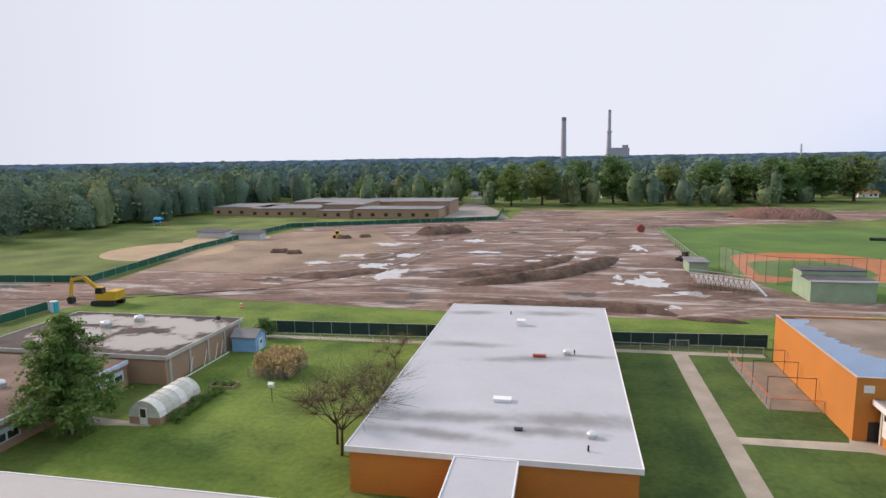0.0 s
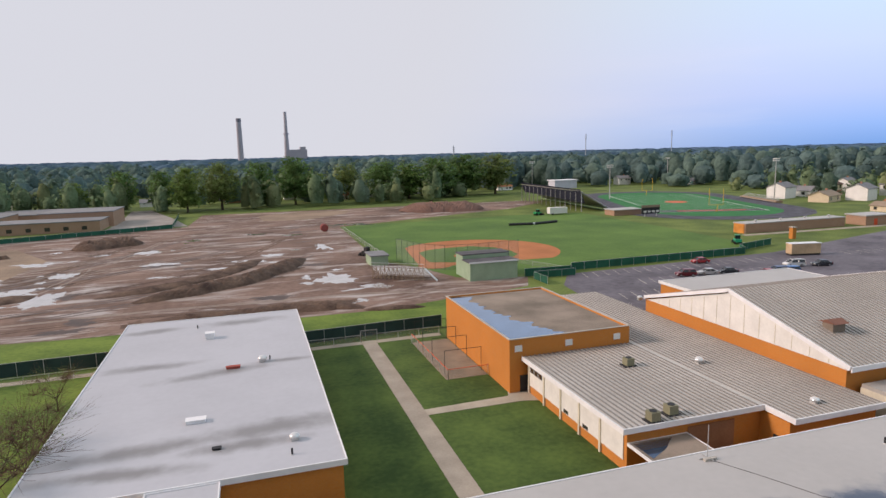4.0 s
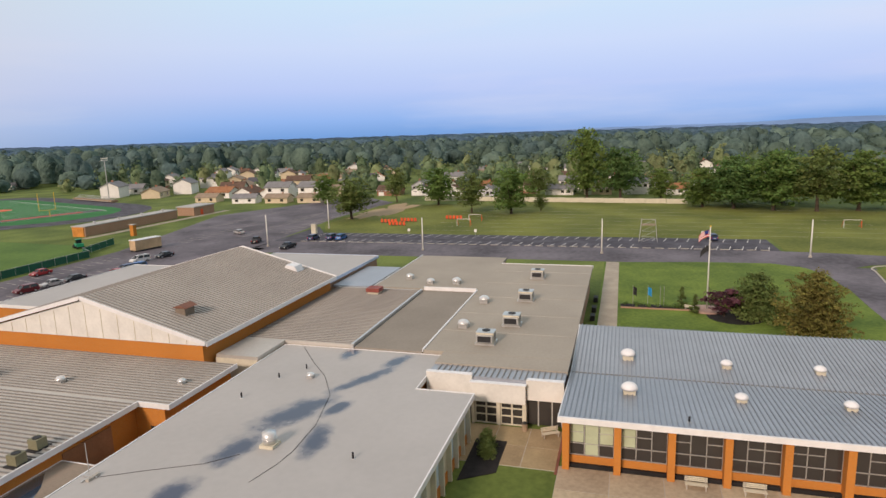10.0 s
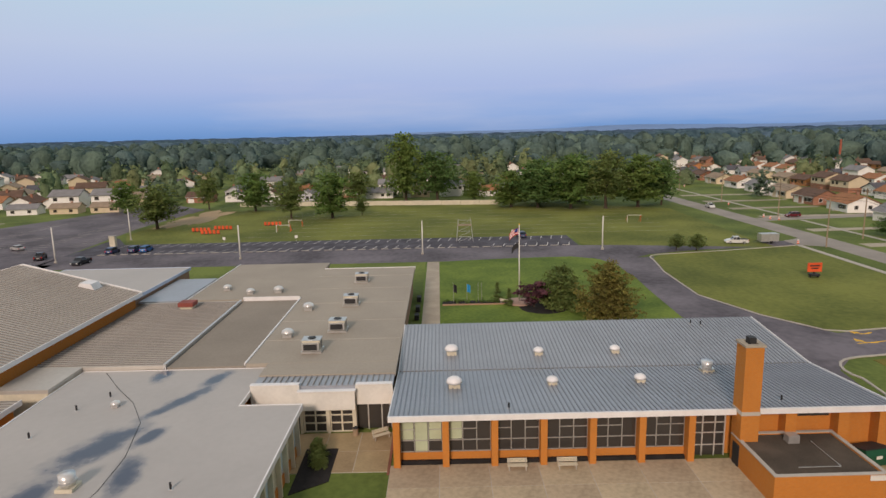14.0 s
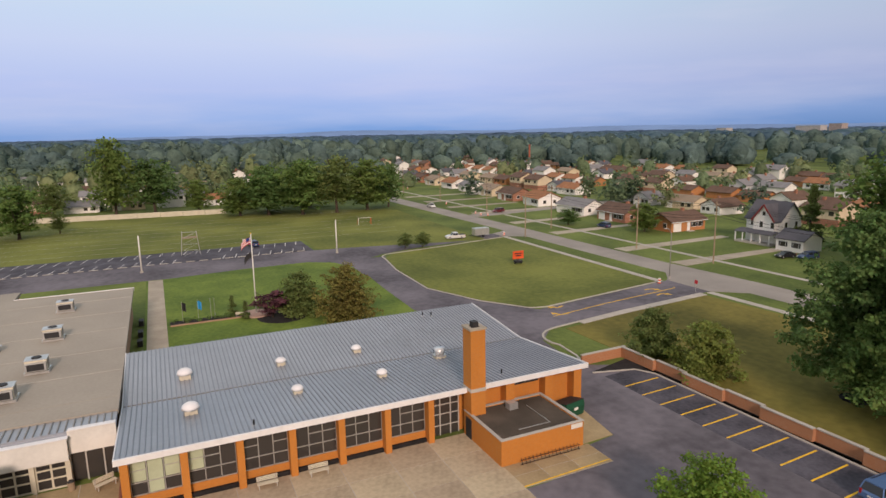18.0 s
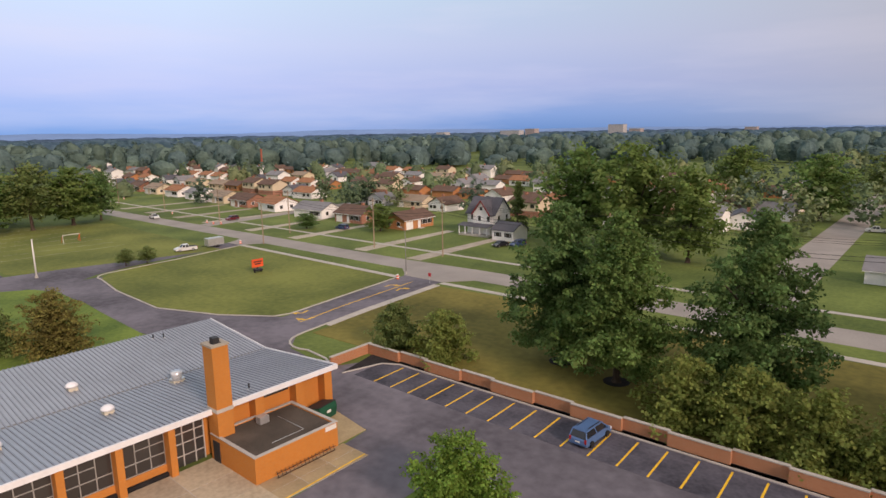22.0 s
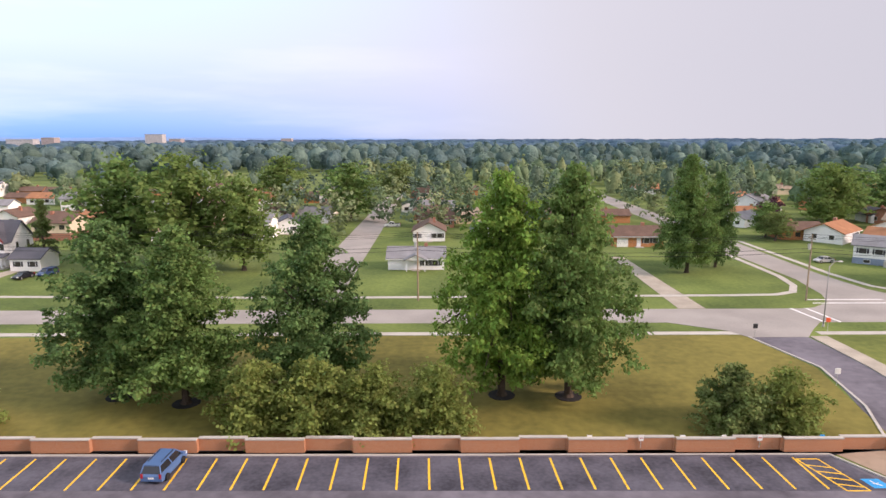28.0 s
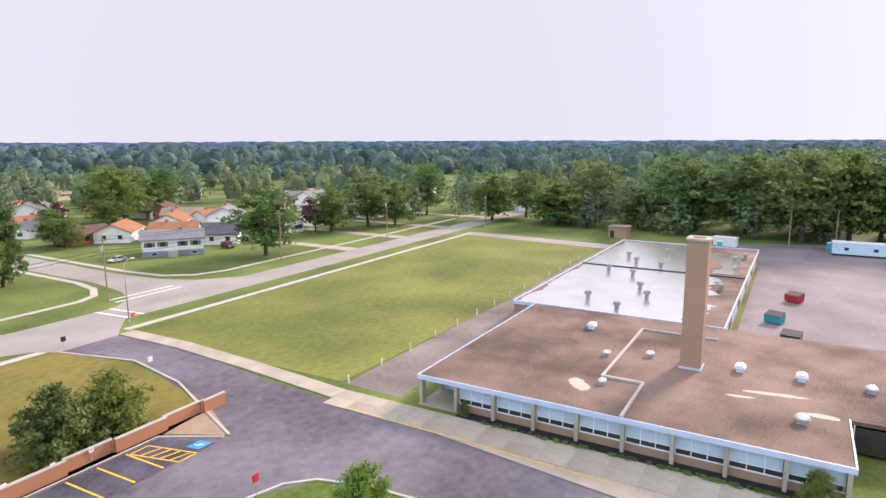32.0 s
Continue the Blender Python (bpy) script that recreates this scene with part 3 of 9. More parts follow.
# main road and side street
sheet("main_road", [(x, -106.9) for x in (-900, -300, -100, -40, 0, 40, 80)] + [(102, -105.9), (170, -104.5), (260, -102.6), (1100, -84)] + [(1100, -76), (260, -94.6), (170, -96.5), (102, -97.9)] + [(x, -98.6) for x in (80, 40, 0, -40, -100, -300, -900)], 0.02, M_road, "pale concrete street", "road")
sheet("side_street", [(-60, -106), (-66, -107.6), (-70.5, -111), (-73, -117), (-75.2, -130), (-75, -160), (-76, -420), (-86, -420), (-84.5, -180), (-83.2, -135), (-84.5, -121), (-88, -113), (-95, -107.5), (-100, -106)], 0.024, M_road, "pale concrete side street", "road")
sheet("south_street", [(20, -106), (30, -106), (30.5, -420), (22.5, -420)], 0.024, M_road, "pale concrete side street between houses", "road")
sheet("east_street", [(196, -104), (203, -104), (232, -420), (224, -420)], 0.024, M_road, "pale concrete side street", "road")
for nm, pts, w in (("sidewalk_north", [(-178, -92.8), (-58, -92.8)], 1.5), ("sidewalk_north", [(-46, -92.9), (79, -92.9)], 1.5), ("sidewalk_north", [(90, -91.5), (154, -91.0)], 1.5),
                   ("sidewalk_south", [(-73.4, -190), (-73.4, -160), (-73.2, -133), (-71.7, -124.5), (-68.5, -119), (-64.2, -116.9), (-55, -116.4), (20, -115.4)], 1.4), ("sidewalk_south", [(31, -115.4), (196, -116)], 1.4), ("sidewalk_south", [(-320, -115.4), (-98, -115.6), (-91, -118), (-87, -124), (-85.8, -135), (-86.4, -180)], 1.4),
                   ("sidewalk_south", [(204, -116.5), (560, -119)], 1.4)):
    strip(nm, pts, w, -0.1, 0.05, M_kerb, "narrow concrete sidewalk beside the street", "sidewalk")
for nm_pts in ([(-46.2, -90.8), (-55.4, -90.8), (-57.8, -94), (-62, -98.9), (-36, -98.9), (-44.5, -94)], [(79.4, -93.4), (90.1, -93.4), (91.5, -95), (96, -98.9), (74.5, -98.9), (78, -95)], [(154, -90.6), (160.6, -90.6), (162, -94), (166, -99), (149, -99), (152.6, -94)]):
    sheet("drive_apron", nm_pts, 0.056, M_road, "pale concrete apron between drive and street", "drive apron")
strip("drive_sidewalk", [(-57.0, -91), (-57.3, -78), (-56.2, -62), (-54.6, -46)], 2.6, -0.1, 0.14, M_conc, "pale concrete walk along the curving drive", "sidewalk")
strip("drive_kerb", [(-46.3, -91), (-49.6, -78), (-47.5, -66), (-45, -59.8), (-40.8, -49.2)], 0.3, -0.1, 0.13, M_kerb, "curving concrete kerb", "kerb")
strip("parking_kerb", [(58.6, -48.3), (56.8, -53.9), (54.5, -55.2), (-36.8, -55.2), (-40.2, -49.3)], 0.22, -0.1, 0.14, M_kerb, "straight concrete kerb behind the stalls", "kerb")
strip("entrance_kerb", [(79.2, -91), (77.8, -70), (76.2, -55)] + arc(71.5, -54.5, 4.5, 10, 120, 6) + [(64.5, -50.2), (61.5, -49)], 0.35, -0.1, 0.13, M_kerb, "curving concrete kerb", "kerb")
strip("entrance_walk", [(78.6, -91), (77.2, -70), (76.2, -60)], 1.6, -0.1, 0.1, M_kerb, "concrete strip beside the entrance drive", "sidewalk")
strip("lawn_kerb", [(90, -91), (86.5, -60), (87.5, -57), (96, -51.2), (109, -46.2), (128, -46.8), (141, -48.8)] + arc(142, -53.5, 4.8, 80, 0, 5) + [(149.5, -70), (153.5, -90)], 0.3, -0.1, 0.12, M_kerb, "concrete kerb round the corner lawn", "kerb")
strip("court_kerb", [(34, -39.5), (-33.6, -38.6), (-36.6, -37.6), (-38.7, -35.5), (-40.1, -31), (-40.4, -26), (-40.4, 12)], 0.3, -0.1, 0.13, M_kerb, "concrete kerb round the planted island", "kerb")
sheet("corner_lawn", [(90.3, -90.6), (86.9, -60), (88, -57.2), (96.4, -51.6), (109, -46.6), (128, -47.2), (142, -49.2), (146, -53), (149, -70), (153, -90.2)], 0.04, M_field, "mown corner lawn with yellowing grass", "lawn")
sheet("tree_lawn", [(60.5, -56.9), (75, -56), (77, -70), (78.5, -90.5), (57, -91.8), (-46, -91.8), (-49, -78), (-45.5, -60), (-44, -56.9)], 0.04, M_tlawn, "yellow-green lawn under large trees", "lawn")
sheet("open_lawn", [(-58.5, -91.5), (-58.7, -78), (-57.6, -62), (-57.8, -48.2), (-104, -46.6), (-170, -48), (-174, -91.5)], 0.04, M_field, "large open mown lawn", "lawn")
sheet("play_field", [(178, -84), (152, -84), (162, -37), (178, -37), (178, 92), (195, 100), (250, 102), (276, -22), (232, -86)], 0.03, M_field, "wide mown playing field with faint white lines", "lawn")
sheet("courtyard_lawn", [(-52, 41), (-19.3, 41), (-19.3, 106), (-50, 104)], 0.02, M_court, "green courtyard lawn", "lawn")
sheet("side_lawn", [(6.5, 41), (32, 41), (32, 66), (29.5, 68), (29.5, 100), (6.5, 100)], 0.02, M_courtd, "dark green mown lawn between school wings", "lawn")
sheet("verge_north", [(-100, 104), (-94, 121), (-44, 116.6), (24, 116), (45, 121.5), (45, 100.6), (-55, 97.6)], 0.03, M_court, "green grass verge behind the fence", "lawn")
sheet("flag_lawn", [(82, -37.6), (97, -38.2), (118, -38.9), (136, -39.1), (142.6, -36.6), (146.4, -31), (146.0, -16.8), (143.6, 0.5), (143.6, 4), (82, 4)], 0.045, M_court, "green lawn round the flagpole", "lawn")
sheet("court_island", [(33, -39.2), (-33.5, -38.2), (-38.4, -35.2), (-39.9, -26), (-39.9, 6), (33, 6)], 0.10, M_court, "planted grass island in the drive", "lawn")

# walks
sheet("side_walk", [(15.8, 41), (18.1, 41), (18.1, 96), (15.8, 96)], 0.06, M_conc, "straight concrete walk between lawns", "walk")
sheet("cross_walk", [(18.1, 65.6), (30, 65.6), (32, 65), (36, 68), (36, 69), (29.5, 69), (29, 67.6), (18.1, 67.2)], 0.062, M_conc, "concrete walk to a side door", "walk")
sheet("fence_walk", [(-58, 94.6), (29, 95.4), (29, 97), (-58, 96.2)], 0.05, M_conc, "concrete walk along the fence", "walk")
sheet("flag_walk", [(79, 0.6), (143.4, 0.8), (143.4, 3.6), (79, 3.6)], 0.06, M_conc, "long concrete walk to the drive", "walk")
sheet("greenhouse_walk", [(-57, 58.4), (-46.5, 59.4), (-46.5, 60), (-57, 61)], 0.06, M_conc, "concrete walk to the greenhouse", "walk")


# ---------------- school buildings ----------------
def openbox(b, x0, x1, y0, y1, z0, z1, t=0.3):
    """Four walls with thickness, joined at the corners."""
    o = [(x0, y0), (x1, y0), (x1, y1), (x0, y1)]
    i = [(x0 + t, y0 + t), (x1 - t, y0 + t), (x1 - t, y1 - t), (x0 + t, y1 - t)]
    fs = []
    for a in range(4):
        c = (a + 1) % 4
        fs += [(a, c, 4 + c, 4 + a), (8 + a, 12 + a, 12 + c, 8 + c), (4 + a, 4 + c, 12 + c, 12 + a), (a, 8 + a, 8 + c, c)]
    return b.add([(*p, z0) for p in o] + [(*p, z1) for p in o] + [(*p, z0) for p in i] + [(*p, z1) for p in i], fs)


def ring(b, x0, x1, y0, y1, z0, z1, w):
    return openbox(b, x0, x1, y0, y1, z0, z1, w)


def flat_block(name, label, x0, x1, y0, y1, z, wall, roof, edge, over=0.35, fascia=0.45, lip=0.08):
    """A flat-roofed wing: brick walls, a roof slab and an edge band."""
    t = thing(name, ((x0 + x1) / 2, (y0 + y1) / 2, 0), label, "building")
    part("wall", openbox(B(), x0 + over, x1 - over, y0 + over, y1 - over, 0, z - fascia), wall, t)
    part("roof", B().box(x0 + 0.12, x1 - 0.12, y0 + 0.12, y1 - 0.12, z - fascia, z), roof, t)
    part("fascia", ring(B(), x0, x1, y0, y1, z - fascia, z + lip, 0.12), edge, t)
    return t


def seams(t, prof, y0, y1, step, axis="y", material=None, name="seam"):
    """Raised roof seams: one bent strip over the roof's section, repeated along it."""
    b = B()
    for (p0, z0), (p1, z1) in zip(prof, prof[1:]):
        if axis == "y":
            b.bar((p0, 0, z0 + 0.05), (p1, 0, z1 + 0.05), 0.10, 0.12)
        else:
            b.bar((0, p0, z0 + 0.05), (0, p1, z1 + 0.05), 0.10, 0.12)
    me = b.mesh(name, material or M_rib)
    n = int((y1 - y0) / step)
    for i in range(n):
        s = y0 + (i + 0.5) * step
        shared(name, me, t, (0, s, 0) if axis == "y" else (s, 0, 0))


stains(M_memb, [(-14.8, 99, 3, 1, 5), (-2, 100, 4.5, 1.3, 3), (-13.3, 81.5, 4, 1, 0), (-4.6, 76.5, 5, 1, 10), (-11, 57.5, 6.5, 1.2, 4), (-12, 53.5, 5, .9, -6), (1, 58.4, 6.5, 1.5, 4), (-2, 55.6, 4, 1, 0), (3, 78.5, 3, .6, 0)],
       (0.24, 0.235, 0.235), 0.35, 0.9)
# dark puddle stains, with the blue of reflected sky mixed into their colour
stains(M_memb2, [(48.7, 29.5, 4.6, 1.5, -28), (57.5, 26.3, 4.2, 0.8, -27), (63.2, 24.5, 2.0, 0.8, -25), (64.3, 30.9, 1.5, 0.9, 0), (40.9, 30.8, 2.6, 1.2, -10), (44.1, 24.9, 2.6, 1.0, 10), (50.3, 26, 1.6, 0.8, -20), (33.5, 31.4, 2.4, 1.3, 0), (30, 22, 4, 1.5, 20)],
       (0.075, 0.092, 0.14), 0.08, 0.55)
north_wing = flat_block("classroom_wing", "orange brick classroom wing with a stained white membrane roof", -19.3, 6.5, 49.6, 104.6, 4.5, M_brick, M_memb, M_trim)
link = flat_block("link_corridor", "low link corridor with a white roof", -9.3, -3.7, 40.52, 49.58, 4.4, M_brick, M_memb, M_trim)
main_wing = thing("main_wing", (4, 30, 0), "long main school wing with a pale, puddle-stained membrane roof", "building")
part("wall", openbox(B(), -56.65, 65.75, 20.35, 40.15, 0, 4.05), M_brick, main_wing)
part("roof", B().prism([(-56.9, 20.0), (-20, 20.0), (-20, 13.95), (56.2, 13.95), (56.2, 20.0), (66.0, 20.0), (66.0, 40.4), (-56.9, 40.4)], 4.05, 4.5), M_memb2, main_wing)
for x0, x1, y0, y1 in ((-57, 66.1, 40.4, 40.52), (66.0, 66.12, 20.0, 40.4), (56.32, 66.12, 19.88, 20.0), (56.2, 56.32, 13.95, 20.0), (-20, 56.32, 13.83, 13.95), (-57, -56.9, 20.0, 40.4)):
    part("fascia", B().box(x0, x1, y0, y1, 4.02, 4.56), M_trim, main_wing)
south_bay = thing("south_bay", (20, 17, 0), "glazed bay of the main wing with cream panels", "building")
part("end_wall", B().box(55.6, 55.9, 14.6, 19.9, 0, 4.05), M_cream, south_bay)
part("wall", B().box(-20, 55, 14.3, 14.6, 0, 1.0), M_brick, south_bay)
for i in range(18):
    x = 54.6 - i * 2.3
    part("pier", B().box(x, x + 0.25, 13.95, 14.7, 0, 4.05), M_cream, south_bay)
    part("window_panel", B().box(x - 2.05, x, 14.4, 14.5, 1.0, 4.05), M_cream if i % 2 else M_bluepan, south_bay)

orange_hall = thing("orange_hall", (38, 81, 0), "tall orange brick hall with a puddled gravel roof", "building")
part("wall", openbox(B(), 29.5, 46.6, 68.3, 94.0, 0, 6.9), M_brick, orange_hall)
part("roof", B().box(29.8, 46.3, 68.6, 93.7, 6.2, 6.7), M_gravel, orange_hall)
part("coping", ring(B(), 29.42, 46.68, 68.22, 94.08, 6.9, 6.98, 0.24), M_kerb, orange_hall)
for i, x in enumerate((30.2, 37.2, 44.2)):
    lv = part("louvre", B().box(x, x + 1.0, 68.22, 68.3, 5.3, 6.1), M_white, orange_hall, "white louvre")
    for k in range(4):
        part("slat", B().box(x + 0.05, x + 0.95, 68.19, 68.22, 5.4 + k * 0.18, 5.5 + k * 0.18), M_trim, lv)
part("door", B().box(30.9, 32.0, 68.22, 68.3, 0.05, 2.2), M_dark, orange_hall, "dark metal door")

shop = thing("metal_roof_wing", (44, 55, 0), "low wing with a ribbed grey metal roof and cream panels", "building")
part("wall", openbox(B(), 31.9, 47.2, 46.7, 67.9, 0, 4.0).box(47.2, 58, 43.1, 43.4, 0, 4.0).box(47.2, 47.5, 43.4, 46.7, 0, 4.0), M_brick, shop)
roof_sh = [(68.2, 4.55), (46.2, 4.75), (42.5, 4.8)]
part("roof", B().box(31.2, 58.4, 46.2, 68.2, 4.15, 4.62).box(47.2, 58.4, 42.5, 46.2, 4.15, 4.62).box(46.7, 58.4, 68.2, 96, 4.15, 4.62), M_metal, shop)
part("fascia", B().box(31.05, 31.2, 46.2, 68.2, 4.15, 4.70).box(31.05, 47.2, 46.05, 46.2, 4.15, 4.70).box(47.05, 47.2, 42.5, 46.05, 4.15, 4.70).box(47.05, 58.4, 42.35, 42.5, 4.15, 4.70), M_trim, shop)
seams(shop, [(46.2, 4.62), (68.2, 4.62)], 31.3, 47.2, 0.62, "x")
seams(shop, [(42.5, 4.62), (96.0, 4.62)], 47.2, 58.4, 0.62, "x")
for i in range(5):
    y0 = 47.2 + i * 4.1
    part("panel", B().box(31.8, 31.9, y0, y0 + 3.8, 1.1, 3.9), M_white, shop)
    part("mullion", B().box(31.7, 31.95, y0 + 3.8, y0 + 4.1, 0, 3.95), M_cream, shop)
    if i < 3 and i != 0:
        part("hopper_window", B().box(31.75, 31.8, y0 + 2.2, y0 + 3.2, 1.2, 1.6), M_glass, shop)
for k in range(3):
    part("window", B().box(31.75, 31.8, 64.0 + k * 1.1, 64.9 + k * 1.1, 2.9, 3.8), M_glass, shop)
part("canopy", B().box(32.0, 38.4, 42.6, 46.6, 2.75, 2.95), M_gravel, shop, "flat canopy roof with a rain puddle")
part("canopy_edge", ring(B(), 31.9, 38.5, 42.5, 46.7, 2.7, 3.0, 0.1), M_trim, shop)
part("door", B().box(47.14, 47.2, 43.9, 44.9, 0.05, 2.2), M_dark, shop, "dark metal door")
part("wall_panel", B().box(38.6, 44, 46.6, 46.7, 0.2, 3.5), mat("rust_panel", (0.30, 0.14, 0.075), 0.8), shop)

gym = thing("gymnasium", (80, 62, 0), "large gymnasium with a low gabled ribbed metal roof", "building")
GY0, GY1, GYM = 46.6, 81.0, 63.7
part("wall", openbox(B(), 58.6, 91.8, 47.0, 81.6, 0, 6.75), M_brick, gym)
part("gable", B().profile([(GY0, 6.5), (GYM, 11.25), (GY1, 6.5)], 58.4, 58.8, "x"), M_white, gym, "white panelled gable")
part("east_gable", B().profile([(GY0, 6.5), (GYM, 11.25), (GY1, 6.5)], 91.6, 92.0, "x"), M_white, gym, "white east gable")
part("roof", B().profile([(GY0 - 0.4, 6.7), (GYM, 11.4), (GY1 + 0.4, 6.7), (GY1 + 0.4, 7.0), (GYM, 11.7), (GY0 - 0.4, 7.0)], 58.2, 92.4, "x"), M_metal, gym)
for i in range(13):
    y = GY0 + 2.4 + i * 2.42
    part("panel_joint", B().box(58.36, 58.4, y - 0.03, y + 0.03, 6.6, 10.9 - abs(y - GYM) * 0.262), M_cream, gym)
for y in (GY0 - 0.55, GY1 + 0.4):
    part("fascia", B().box(58.2, 92.4, y, y + 0.15, 6.5, 7.05), M_trim, gym)
for x in (58.1, 92.45):
    for ya in (GY0 - 0.4, GY1 + 0.4):
        part("rake", B().bar((x, ya, 6.9), (x, GYM, 11.6), 0.16, 0.5), M_trim, gym)
seams(gym, [(GY0 - 0.4, 7.0), (GYM, 11.7), (GY1 + 0.4, 7.0)], 58.4, 92.2, 0.62, "x")
annex = flat_block("gym_annex", "flat-roofed brick annex of the gymnasium", 73.0, 104, 82.5, 98.0, 5.0, M_brick, M_memb2, M_trim)
entry_hall = flat_block("gym_lobby", "low lobby with a white parapet and brick wall", 92.7, 116, 48.0, 72, 5.8, M_brick2, M_memb2, M_bluetrim)
mid = thing("middle_wing", (79, 39, 0), "middle wing with a ribbed grey metal roof", "building")
part("wall", openbox(B(), 66.4, 93, 31.9, 46.3, 0, 4.6), M_cream, mid)
part("roof", B().box(60.0, 93.4, 40.7, 46.3, 4.6, 5.0).box(66.2, 93.4, 31.6, 40.7, 4.6, 5.0), M_metal, mid)
part("gutter", B().box(66.2, 93.5, 31.3, 31.6, 4.5, 5.15), M_galv, mid)
part("wall_low", B().box(60.2, 66.3, 40.8, 41.1, 0, 4.6).box(60.0, 60.2, 40.8, 46.4, 0, 4.6), M_cream, mid)
seams(mid, [(31.6, 5.0), (46.3, 5.0)], 66.3, 93.3, 0.62, "x")
tan_roof = mat("tan_roof", (0.36, 0.325, 0.27), 0.85, 0.10, 0.1, 3.0, 0.2)
kit = thing("kitchen_wing", (95, 20, 0), "low wing with a tan flat roof and white roof seams", "building")
part("wall", openbox(B(), 66.6, 115, 5.8, 31.0, 0, 4.5).box(115, 121, 22.6, 22.9, 0, 4.5).box(120.7, 121, 22.9, 40, 0, 4.5), M_brick2, kit)
part("roof", B().box(66.2, 115.4, 5.3, 22.4, 4.55, 5.0).box(94.3, 121.2, 22.4, 40.2, 4.55, 5.0), tan_roof, kit)
part("near_roof", B().box(62.7, 66.19, 5.3, 19.85, 4.55, 4.98), tan_roof, kit)
part("lower_roof", B().box(66.2, 94.2, 22.5, 31.2, 4.3, 4.75), mat("brown_tan_roof", (0.27, 0.24, 0.20), 0.9, 0.12, 0.1, 3.0, 0.2), kit)
part("edge", B().box(66.2, 94.4, 22.3, 22.5, 4.75, 5.12).box(94.2, 94.4, 22.5, 31.3, 4.75, 5.35).box(115.4, 115.55, 5.2, 22.4, 4.5, 5.1).box(94.3, 121.2, 40.2, 40.35, 4.5, 5.1), M_trim, kit)
for x in (74, 82, 91, 100, 109):
    part("roof_seam", B().box(x, x + 0.06, 5.5, 22.2, 5.0, 5.03), M_kerb, kit)
blue_roof = part("lobby_roof", B().box(94.5, 110, 41, 47.9, 4.6, 4.9), M_metalb, kit)

# entrance between the main wing and the cafeteria
ent = thing("entrance", (60, 12, 0), "glazed school entrance under a white parapet", "entrance")
part("parapet", B().box(59.6, 60.0, 14.9, 19.9, 2.85, 5.1).box(58.9, 59.3, 9.2, 14.9, 2.6, 4.6).box(59.3, 59.6, 14.6, 14.9, 2.6, 4.6).box(59.6, 60.0, 5.4, 9.2, 2.85, 5.0), M_white, ent)
part("cap", B().box(59.5, 60.1, 14.9, 19.9, 5.1, 5.18).box(58.8, 59.4, 9.1, 15.0, 4.6, 4.68).box(59.5, 60.1, 5.4, 9.1, 5.0, 5.08), M_trim, ent)
part("roof", B().box(60.0, 62.7, 5.4, 19.85, 4.5, 4.8), M_metalb, ent)
part("low_roof", B().box(59.3, 60.0, 9.2, 14.9, 4.2, 4.55), M_metalb, ent)
seams(ent, [(60.1, 4.8), (62.6, 4.8)], 5.5, 19.8, 0.6, "y")
part("glazing", B().box(59.9, 59.96, 5.4, 19.9, 0.1, 2.85), M_glass, ent)
for y in (5.6, 6.6, 8.0, 9.2, 14.9, 16.4, 18.0):
    part("mullion", B().box(59.82, 60.0, y - 0.06, y + 0.06, 0.0, 2.85), M_alu, ent)
part("back_wall", B().box(60.4, 60.7, 5.4, 19.9, 0, 4.5), M_dark, ent)
for k in range(2):
    y0 = 9.5 + k * 2.7
    dr = part("double_door", B().box(59.35, 59.42, y0, y0 + 2.3, 0.05, 2.45), M_glass, ent)
    for y in (y0, y0 + 1.15, y0 + 2.3):
        part("stile", B().box(59.28, 59.35, y - 0.08, y + 0.08, 0.05, 2.5), M_cream, dr)
    for z in (0.12, 1.05, 1.9, 2.45):
        part("rail", B().box(59.29, 59.35, y0, y0 + 2.3, z - 0.07, z + 0.07), M_cream, dr)
for y in (9.3, 12.0, 14.75):
    part("post", B().box(59.1, 59.5, y - 0.15, y + 0.15, 0, 2.6), M_cream, ent)

# cafeteria
caf = thing("cafeteria", (65, -17, 0), "orange brick cafeteria with tall windows and a blue-grey metal roof", "building")
CP = [(52.0, 5.0), (65.8, 3.8), (79.2, 5.05)]      # two slopes falling to a valley
CW = [(53.2, 0), (78.8, 0), (78.8, 4.75), (65.8, 3.52), (53.2, 4.6)]
part("wall", B().profile(CW, 4.6, 4.9, "y"), M_brick, caf)
part("wall", B().profile(CW, -40.3, -40.0, "y"), M_brick, caf)
part("wall", B().box(78.5, 78.8, -40.0, 4.6, 0, 4.7), M_brick, caf)
part("wall", B().box(53.4, 53.7, -40.0, -24.0, 0, 4.5), M_brick, caf)
part("roof", B().profile([(q, z - 0.25) for q, z in CP] + [(q, z) for q, z in CP[::-1]], -40.7, 5.15, "y"), M_metalb, caf)
part("fascia", B().box(51.8, 52.0, -40.8, 5.25, 4.58, 5.1), M_trim, caf)
for y in (5.2, -40.75):
    for (xa, za), (xb, zb) in zip(CP, CP[1:]):
        part("rake", B().bar((xa, y, za - 0.1), (xb, y, zb - 0.1), 0.1, 0.4), M_trim, caf)
part("valley_gutter", B().box(65.68, 65.92, -40.6, 5.1, 3.78, 3.86), M_rib, caf)
seams(caf, CP, -40.5, 5.1, 0.46, "y", mat("blue_seam", (0.27, 0.29, 0.325), 0.45, 0.1, 0.3, 2.0, 0.0, metal=0.3))
part("soffit", B().box(52.0, 53.2, -40.5, 5.3, 4.5, 4.56), M_brick, caf)
CY = [4.55, 0.1, -4.35, -8.8, -13.25, -17.7, -22.15]
